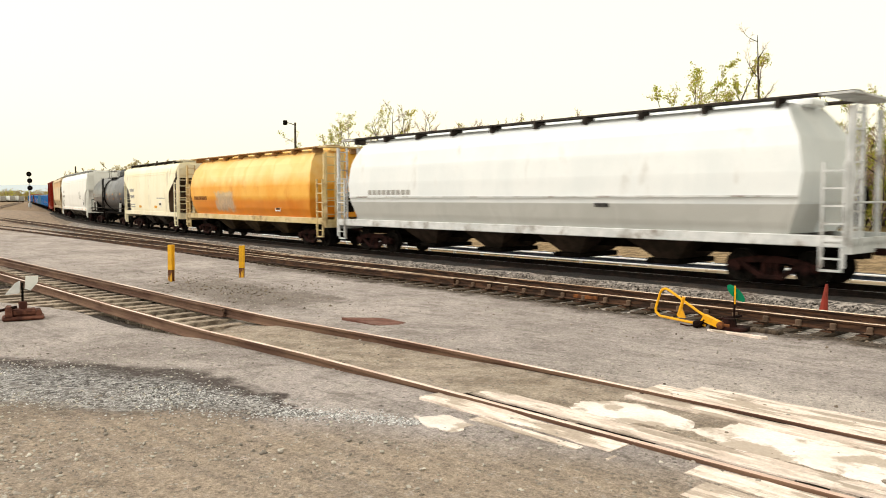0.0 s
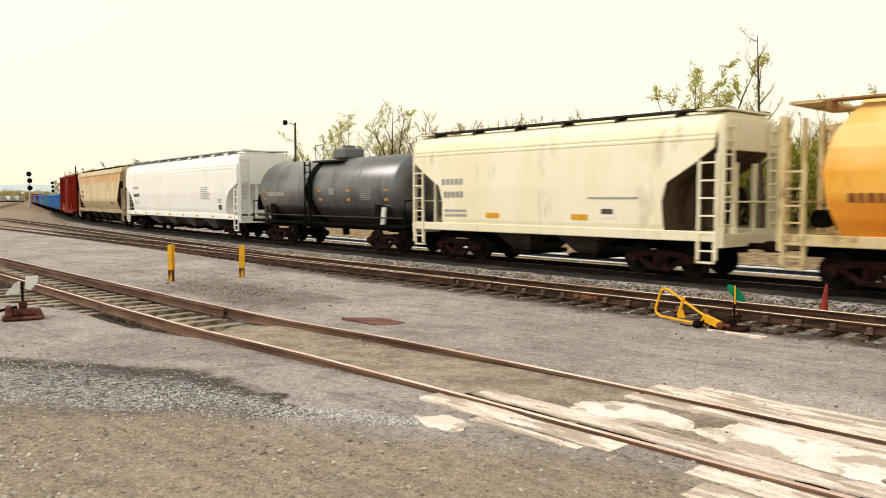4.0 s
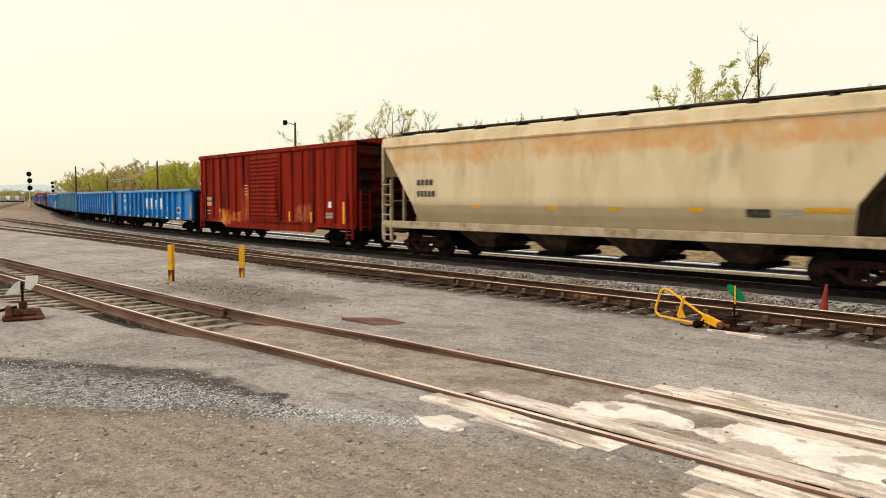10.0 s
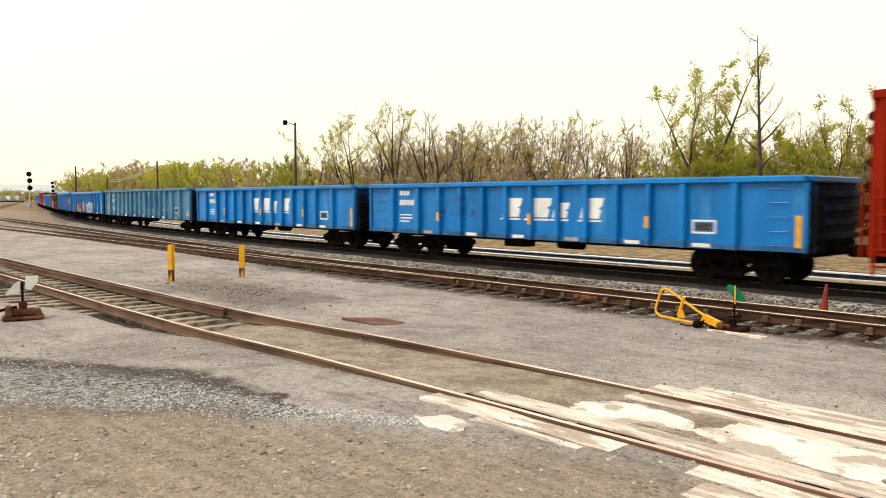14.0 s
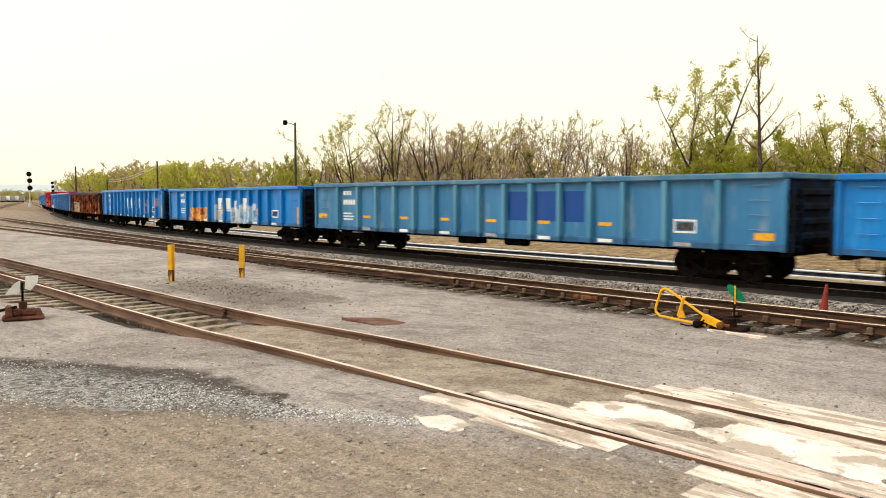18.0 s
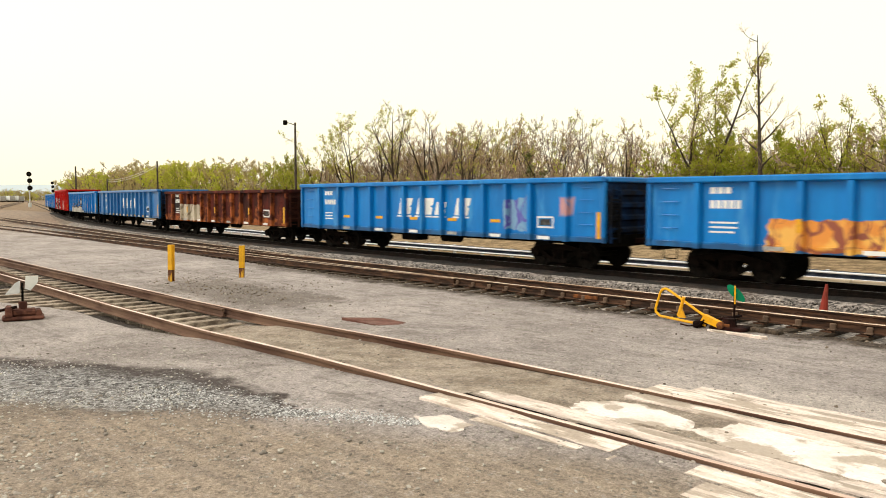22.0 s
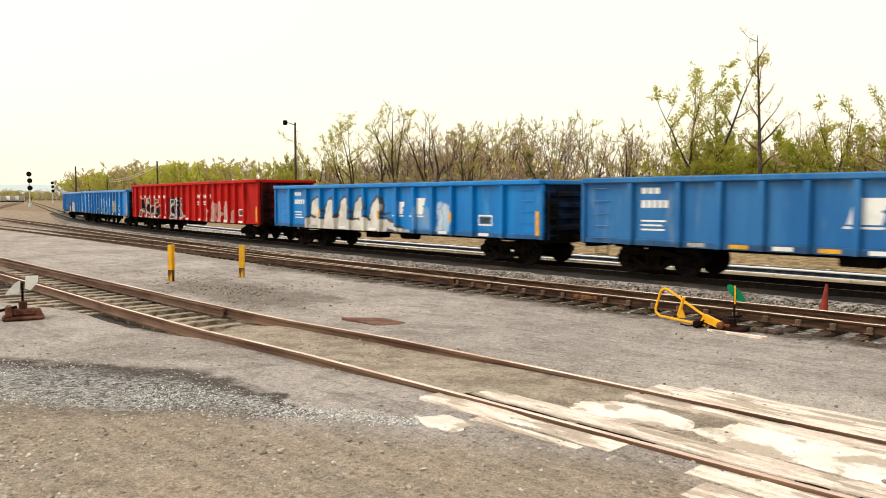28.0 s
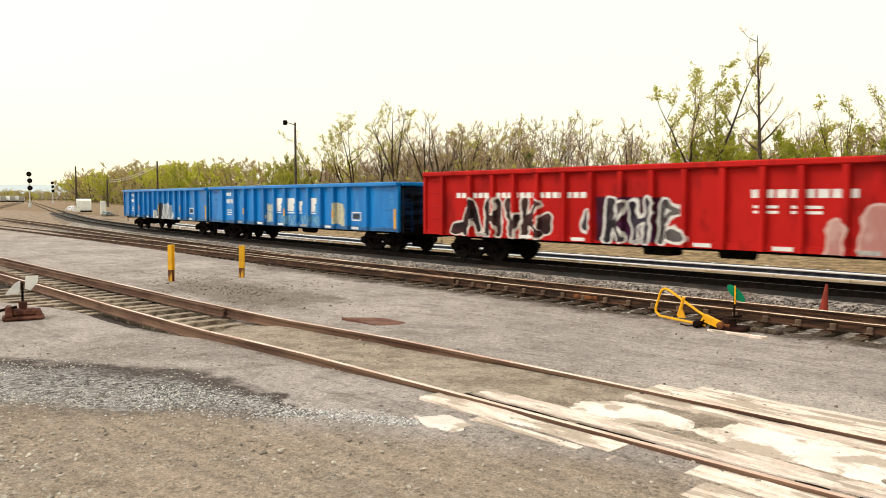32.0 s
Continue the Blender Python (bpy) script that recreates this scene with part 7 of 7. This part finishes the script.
def throw_lever(x, y):
    """Yellow tubular throw lever lying beside the siding, on a rusty switch machine with a green target."""
    z = float(gz(x, y))
    yel = surf("yellow_lever_paint", (0.85, 0.42, 0.01), (0.75, 0.36, 0.015), 8, rough=0.45, c3=(0.45, 0.16, 0.03), s3=9, lo3=0.62, hi3=0.7)
    s = thing("switch_lever", "yellow tubular throw lever on a rusty switch stand", "switch stand", pose(x, y, z, 0, 0, 0))
    loop = [(0.94 * p, q, 0.88 * r - 0.04) for p, q, r in [(0.0, 0, 0.15), (-0.42, 0.02, 0.36), (-1.02, 0.06, 0.70), (-1.1, 0.06, 0.73), (-1.18, 0.06, 0.70), (-1.22, 0.06, 0.62), (-1.30, 0.05, 0.32), (-1.29, 0.05, 0.24), (-1.2, 0.04, 0.17), (-0.25, 0.01, 0.10)]]
    part("lever_frame", Geo().rod(loop, 0.023, 8), yel, s, "bent yellow tube", smooth=40)
    part("lever_brace", Geo().rod([(-0.66, 0.03, 0.49), (-0.72, 0.03, 0.28), (-0.76, 0.03, 0.15)], 0.03, 8).prism([(-0.76, 0.13), (-0.62, 0.13), (-0.7, 0.3)], 0.01, 0.05, "y"), yel, s)
    part("lever_socket", Geo().prism([(-0.3, 0.13), (0.06, 0.03), (0.1, 0.12), (-0.24, 0.24)], -0.05, 0.05, "y"), yel, s)
    part("clevis", Geo().cyl((0.06, -0.08, 0.09), (0.06, 0.08, 0.09), 0.06, n=10).box(0.04, 0.2, -0.03, 0.03, 0.05, 0.12, 0.01), M_orange, s, "orange rusty clevis")
    part("connecting_rod", Geo().rod([(-0.34, -0.02, 0.1), (-0.34, 0.5, 0.08), (-0.3, 1.4, 0.06)], 0.025, 6), M_truck, s, "rusty rod to the switch points")
    part("lock_chain", Geo().rod([(-0.2, -0.1, 0.16), (-0.28, -0.16, 0.06), (-0.44, -0.2, 0.04), (-0.6, -0.17, 0.05)], 0.014, 5), M_truck, s)
    part("stand_base", Geo().box(-0.4, -0.28, -0.15, 0.2, 0.0, 0.13, 0.03).cyl((0.14, 0.1, 0.02), (0.14, 0.1, 0.2), 0.14, 0.1, 12).box(-0.15, 0.42, -0.05, 0.4, 0.0, 0.07, 0.02), M_truck, s, "rusty cast base")
    part("head_tie", Geo().box(-0.05, 0.95, -0.28, -0.22, -0.05, 0.045, 0.01), M_plank, s, "bleached lath")
    part("head_tie", Geo().box(0.0, 0.9, 0.25, 0.45, -0.05, 0.06, 0.02), M_tie, s)
    t = thing("switch_target", "green oval switch target on a short rod", "switch target", pose(x - 0.28, y + 1.1, z, 0, 0, 30))
    part("rod", Geo().cyl((0, 0, 0), (0, 0, 0.62), 0.02, n=8), M_truck, t)
    part("yellow_edge", Geo().box(-0.012, 0.012, -0.1, 0.0, 0.32, 0.62).box(-0.012, 0.012, -0.05, 0.16, 0.60, 0.62), yel, t, "yellow vane seen edge on")
    grn = surf("green_target_paint", (0.0, 0.2, 0.10), (0.0, 0.26, 0.13), 6, rough=0.4)
    q = Geo()
    ring = []
    for u, w in [(0.085 * math.cos(k), 0.2 * math.sin(k)) for k in np.linspace(0, 2 * math.pi, 25)[:-1]]:
        ring.append((u * 0.72 + w * 0.7 + 0.02, 0.5 - w * 0.72 + u * 0.6))
    q.prism(ring, -0.01, 0.01, "y")
    part("green_vane", q, grn, t, "green oval plate")


throw_lever(-6.33, 12.05)


def cone(x, y):
    c = thing("traffic_cone", "faded orange-red traffic cone leaning beside the siding", "traffic cone", pose(x, y, -0.27, 0, 5, 30))
    m = surf("faded_cone_red", (0.24, 0.03, 0.018), (0.17, 0.025, 0.016), 6, rough=0.6, c3=(0.2, 0.05, 0.03), s3=5)
    part("body", Geo().loft([[(r * math.cos(a), r * math.sin(a), z) for a in np.linspace(0, 2 * math.pi, 17)[:-1]] for r, z in ((0.09, 0.03), (0.08, 0.1), (0.036, 0.54), (0.024, 0.6))]), m, c, smooth=40)
    part("foot", Geo().box(-0.11, 0.11, -0.11, 0.11, 0, 0.04, 0.02), m, c)


cone(-6.4, 16.55)


def left_stand(x, y):
    z = float(gz(x, y))
    s = thing("switch_stand", "low rusty switch stand with grey and white vanes", "switch stand", pose(x, y, z, 0, 0, 76))
    part("base", Geo().box(-0.36, 0.36, -0.26, 0.26, 0.0, 0.07, 0.03).box(-0.2, 0.24, -0.15, 0.15, 0.07, 0.2, 0.04).cyl((0, 0, 0.18), (0, 0, 0.34), 0.075, n=10).box(-0.3, -0.18, -0.24, 0.2, 0.05, 0.26, 0.03).cyl((0.26, -0.18, 0.12), (0.26, 0.2, 0.12), 0.06, n=8), surf("red_brown_cast_iron", (0.06, 0.022, 0.016), (0.16, 0.065, 0.045), 5, rough=0.9), s, "rusty red cast base")
    part("spindle", Geo().cyl((0, 0, 0.3), (0, 0, 0.7), 0.022, n=8), M_under, s)
    part("grey_vane", Geo().prism([(-0.3, 0.48), (-0.05, 0.5), (-0.03, 0.74), (-0.12, 0.7)], -0.01, 0.012, "y"), M_galv, s, "grey vane")
    part("white_vane", Geo().prism([(0.04, 0.58), (0.14, 0.54), (0.27, 0.7), (0.28, 0.82), (0.06, 0.82)], 0.02, 0.04, "y"), M_white, s, "white vane")
    part("throw_handle", Geo().rod([(-0.1, -0.1, 0.25), (-0.7, -0.25, 0.16), (-0.95, -0.3, 0.12)], 0.03, 6), M_truck, s)


left_stand(-16.4, 4.1)


def rusty_plate():
    g = Geo().prism([(-0.78, 0.02), (-0.62, -0.04), (0.1, -0.34), (0.3, -0.36), (0.8, -0.02), (0.76, 0.04), (0.0, 0.3), (-0.2, 0.3)], -0.05, 0.012, "z")
    solid("steel_plate", g, surf("red_rust_plate", (0.11, 0.045, 0.033), (0.18, 0.085, 0.065), 4, rough=0.9, c3=(0.16, 0.1, 0.08), s3=2), "thin rusty steel plate lying in the gravel", "plate", m=pose(-10.95, 8.45, float(gz(-10.95, 8.45)) + 0.012, 0, 0, 18))


rusty_plate()


# ---- the crossing: timbers beside the rails, broken concrete between them ----
def crossing():
    cr = thing("crossing_deck", "worn pale timber and concrete crossing between the rails", "crossing", kind="structure")

    def plank(x0, x1, off0, off1, dz, mat, name="plank"):
        n = max(2, int((x1 - x0) / 0.12))
        rings = []
        for x in np.linspace(x0, x1, n):
            y = np.interp(x, fx, fy)
            z = fg_top(x) + dz + 0.008 * noise.noise((x * 2, off0 * 5, 0))
            w = 0.035 * noise.noise((x * 1.7, off0 * 3, 4)) + 0.02 * noise.noise((x * 7, off0 * 3, 8))
            rings.append([(x, y + off0 + w, z - 0.15), (x, y + off0 + w, z), (x, y + off1 - w, z), (x, y + off1 - w, z - 0.15)])
        part(name, Geo().loft(rings), mat, cr, "dark strip for the shade beside the rail" if name == "flangeway" else "")

    # near side of the near rail
    plank(-5.9, -3.6, -1.1, -0.82, -0.024, M_plank)
    plank(-5.0, -3.5, -1.26, -1.13, -0.026, M_plank)
    plank(-2.95, 6.0, -1.12, -0.82, -0.023, M_plank)
    plank(-2.75, 6.0, -1.5, -1.14, -0.025, M_plank)
    # inside both rails
    plank(-5.6, -0.5, -0.63, -0.34, -0.014, M_plank)
    plank(-0.45, 6.0, -0.63, -0.35, -0.014, M_plank)
    plank(-4.5, 0.6, 0.44, 0.65, -0.012, M_plank)
    plank(0.65, 6.0, 0.42, 0.65, -0.012, M_plank)
    # beyond the far rail
    plank(-4.55, 0.4, 0.83, 1.2, -0.022, M_plank)
    plank(-4.2, 0.2, 1.22, 1.45, -0.026, M_plank)
    plank(0.45, 6.0, 0.83, 1.2, -0.022, M_plank)

    # Added dark strips stand for the deep gaps' shade.
    plank(-5.7, 6.0, -0.742, -0.61, -0.03, M_flange, "flangeway")
    plank(-4.5, 6.0, 0.66, 0.742, -0.03, M_flange, "flangeway")

    def slab(coarse, dz):
        pts = []
        m = len(coarse)
        for i in range(m):
            (xa, ya), (xb, yb) = coarse[i], coarse[(i + 1) % m]
            m2 = max(4, int(math.hypot(xb - xa, yb - ya) / 0.035))
            for k in range(m2):
                x, y = xa + (xb - xa) * k / m2, ya + (yb - ya) * k / m2
                pts.append((x + 0.13 * noise.noise((x * 3, y * 3, 1)) + 0.08 * noise.noise((x * 11, y * 11, 2)), y + 0.06 * noise.noise((x * 3, y * 3, 7)) + 0.05 * noise.noise((x * 11, y * 11, 9))))
        v = [(x, y, float(fg_top(x)) + dz) for x, y in pts]
        n = len(v)
        g = Geo().add(v + [(x, y, z - 0.12) for x, y, z in v], [tuple(range(n)), tuple(range(2 * n - 1, n - 1, -1))] + [(i, (i + 1) % n, n + (i + 1) % n, n + i) for i in range(n)])
        part("concrete_slab", g, M_conc, cr, "broken pale concrete")

    slab([(-4.75, 6.1), (-4.5, 6.5), (-3.95, 6.55), (-3.6, 6.4), (-3.5, 6.14), (-3.96, 5.9), (-4.5, 5.86)], -0.026)
    slab([(-3.52, 6.17), (-3.24, 6.72), (-2.86, 6.78), (-2.1, 6.8), (-1.9, 6.3), (-1.87, 5.98), (-2.52, 5.96), (-2.98, 5.96), (-3.33, 6.05)], -0.025)
    slab([(-2.02, 6.8), (-0.6, 6.85), (0.4, 6.85), (0.4, 5.96), (-0.8, 5.96), (-1.82, 5.96), (-1.84, 6.3)], -0.024)
    slab([(-5.38, 4.6), (-5.25, 4.87), (-4.87, 4.83), (-4.87, 4.58), (-5.14, 4.46)], -0.027)


crossing()


# ---- loose stones ----
def stones(name, places, mat, label, seed):
    rng = np.random.default_rng(seed)
    g = (1 + 5 ** 0.5) / 2
    base = np.array([(-1, g, 0), (1, g, 0), (-1, -g, 0), (1, -g, 0), (0, -1, g), (0, 1, g), (0, -1, -g), (0, 1, -g), (g, 0, -1), (g, 0, 1), (-g, 0, -1), (-g, 0, 1)]) / 1.9
    base = base * [1.0, 1.0, 0.62]
    tri = np.array([(0, 11, 5), (0, 5, 1), (0, 1, 7), (0, 7, 10), (0, 10, 11), (1, 5, 9), (5, 11, 4), (11, 10, 2), (10, 7, 6), (7, 1, 8),
                    (3, 9, 4), (3, 4, 2), (3, 2, 6), (3, 6, 8), (3, 8, 9), (4, 9, 5), (2, 4, 11), (6, 2, 10), (8, 6, 7), (9, 8, 1)])
    P = np.array(places)
    n = len(P)
    a = rng.random(n) * 2 * np.pi
    sc = P[:, 3, None, None] * (1 + rng.normal(0, 0.16, (n, 12, 1)))
    v = base[None] * sc * (1 + rng.normal(0, 0.2, (n, 1, 3)))
    c, s = np.cos(a)[:, None], np.sin(a)[:, None]
    v = np.stack([v[..., 0] * c - v[..., 1] * s, v[..., 0] * s + v[..., 1] * c, v[..., 2]], -1) + P[:, None, :3]
    f = (tri[None] + (np.arange(n) * 12)[:, None, None]).reshape(-1, 3)
    me = bpy.data.meshes.new(name)
    me.from_pydata(v.reshape(-1, 3).tolist(), [], f.tolist())
    me.materials.append(mat)
    return tagged(new(name, me), label, "stones", kind="stuff")


def scatter():
    rng = np.random.default_rng(3)
    pl = []
    for i in range(13000):
        d = rng.uniform(0, 1) ** 1.6
        y = 1.2 + 11.0 * d
        x = 1.0 - (y + 1.0) * rng.uniform(0.0, 4.6)
        if (abs(y - np.interp(x, fx, fy)) < 0.8 and x > -7) or (x < -13.4 and 3.2 < y < 7.4):
            continue
        r = 0.006 + 0.017 * rng.random() ** 3
        pl.append((x, y, float(gz(x, y)) + r * 0.2, r))
    stones("loose_stones", pl, M_pebble, "small loose stones lying on the yard gravel", 11)
    pl = []
    for i in range(420):
        x, y = rng.uniform(-26, -1), rng.uniform(5.5, 12.6)
        r = rng.uniform(0.008, 0.022)
        pl.append((x, y, float(gz(x, y)) + r * 0.15, r))
    for i in range(420):
        x, y = rng.normal(-18.0, 1.9), rng.normal(9.3, 0.8)
        r = rng.uniform(0.01, 0.03)
        pl.append((x, y, float(gz(x, y)) + r * 0.1, r))
    pl = [p for p in pl if not (p[0] < -13.4 and p[1] < 7.4)]
    stones("gravel_lumps", pl, M_dirtstone, "brown gravel lumps round the bollards", 15)
    pl = []
    while len(pl) < 9000:
        x = rng.uniform(-16, -5.2)
        half = np.interp(x, [-9.5, -5.2], [1.1, 0.12])
        y = 3.75 + 0.43 * (x + 7) + rng.normal(0, 0.5) * half
        if y < 0.5:
            continue
        r = rng.uniform(0.005, 0.012)
        pl.append((x, y, float(gz(x, y)) + r * 0.2, r))
    stones("crushed_stone_patch", pl, M_crush, "patch of pale grey crushed stone", 12)
    pl = []
    for i in range(9000):
        s = 6 - 60 * rng.random() ** 1.5
        x, yc, a = main_at(s)
        o = rng.uniform(-3.4, -1.95) if rng.random() < 0.85 else rng.uniform(2.0, 2.8)
        z = float(np.interp(abs(o), [0, 1.75, 3.3], [-0.18, -0.18, -0.42]))
        r = rng.uniform(0.02, 0.045)
        pl.append((x, yc + o, z + r * 0.3, r))
    stones("ballast_stones", pl, M_ballast, "loose ballast stones along the main line", 13)
    pl = []
    for i in range(2000):
        x = rng.uniform(-34, 0)
        y = np.interp(x, sx, sy) + (rng.uniform(-2.1, -1.0) if rng.random() < 0.6 else rng.uniform(-0.6, 0.6))
        r = rng.uniform(0.012, 0.032)
        pl.append((x, y, -0.2 + r * 0.3, r))
    stones("siding_stones", pl, M_dirtstone, "loose stones along the siding", 14)


scatter()


# ---- what moves: the train, left to right, slowing a little ----
def run(t):
    """The train's way along the track; it eases off towards the end."""
    return 8.5815 * (t - 16.0) - 0.0050 * (t - 16.0) ** 2 - 0.07 * max(0.0, t - 28.0) ** 1.6


def car_pose(s, half):
    """A car whose trucks stand on the track at s - half and s + half."""
    a, b = main_at(s - half), main_at(s + half)
    up = float(np.interp((a[0] + b[0]) / 2, [-600, -250, -120], [0.9, 0.3, 0.0]))
    return pose((a[0] + b[0]) / 2, (a[1] + b[1]) / 2, up, 0, 0, math.degrees(math.atan2(b[1] - a[1], b[0] - a[0])))


def roll(t):
    """Turn of a wheel on its axle, in degrees."""
    return math.degrees(run(t) / 0.42) % 360.0


def motions():
    turns = [(k / 15.0, roll(k / 15.0)) for k in range(481)]
    for w in WHEELS:
        x, y, z = w.location
        walk(w, [(t, pose(x, y, z, 0, a, 0)) for t, a in turns])
    for c, s0, half in CARS:
        walk(c, [(t, car_pose(s0 + run(t), half)) for t in np.arange(0, 32.01, 0.5)])


motions()
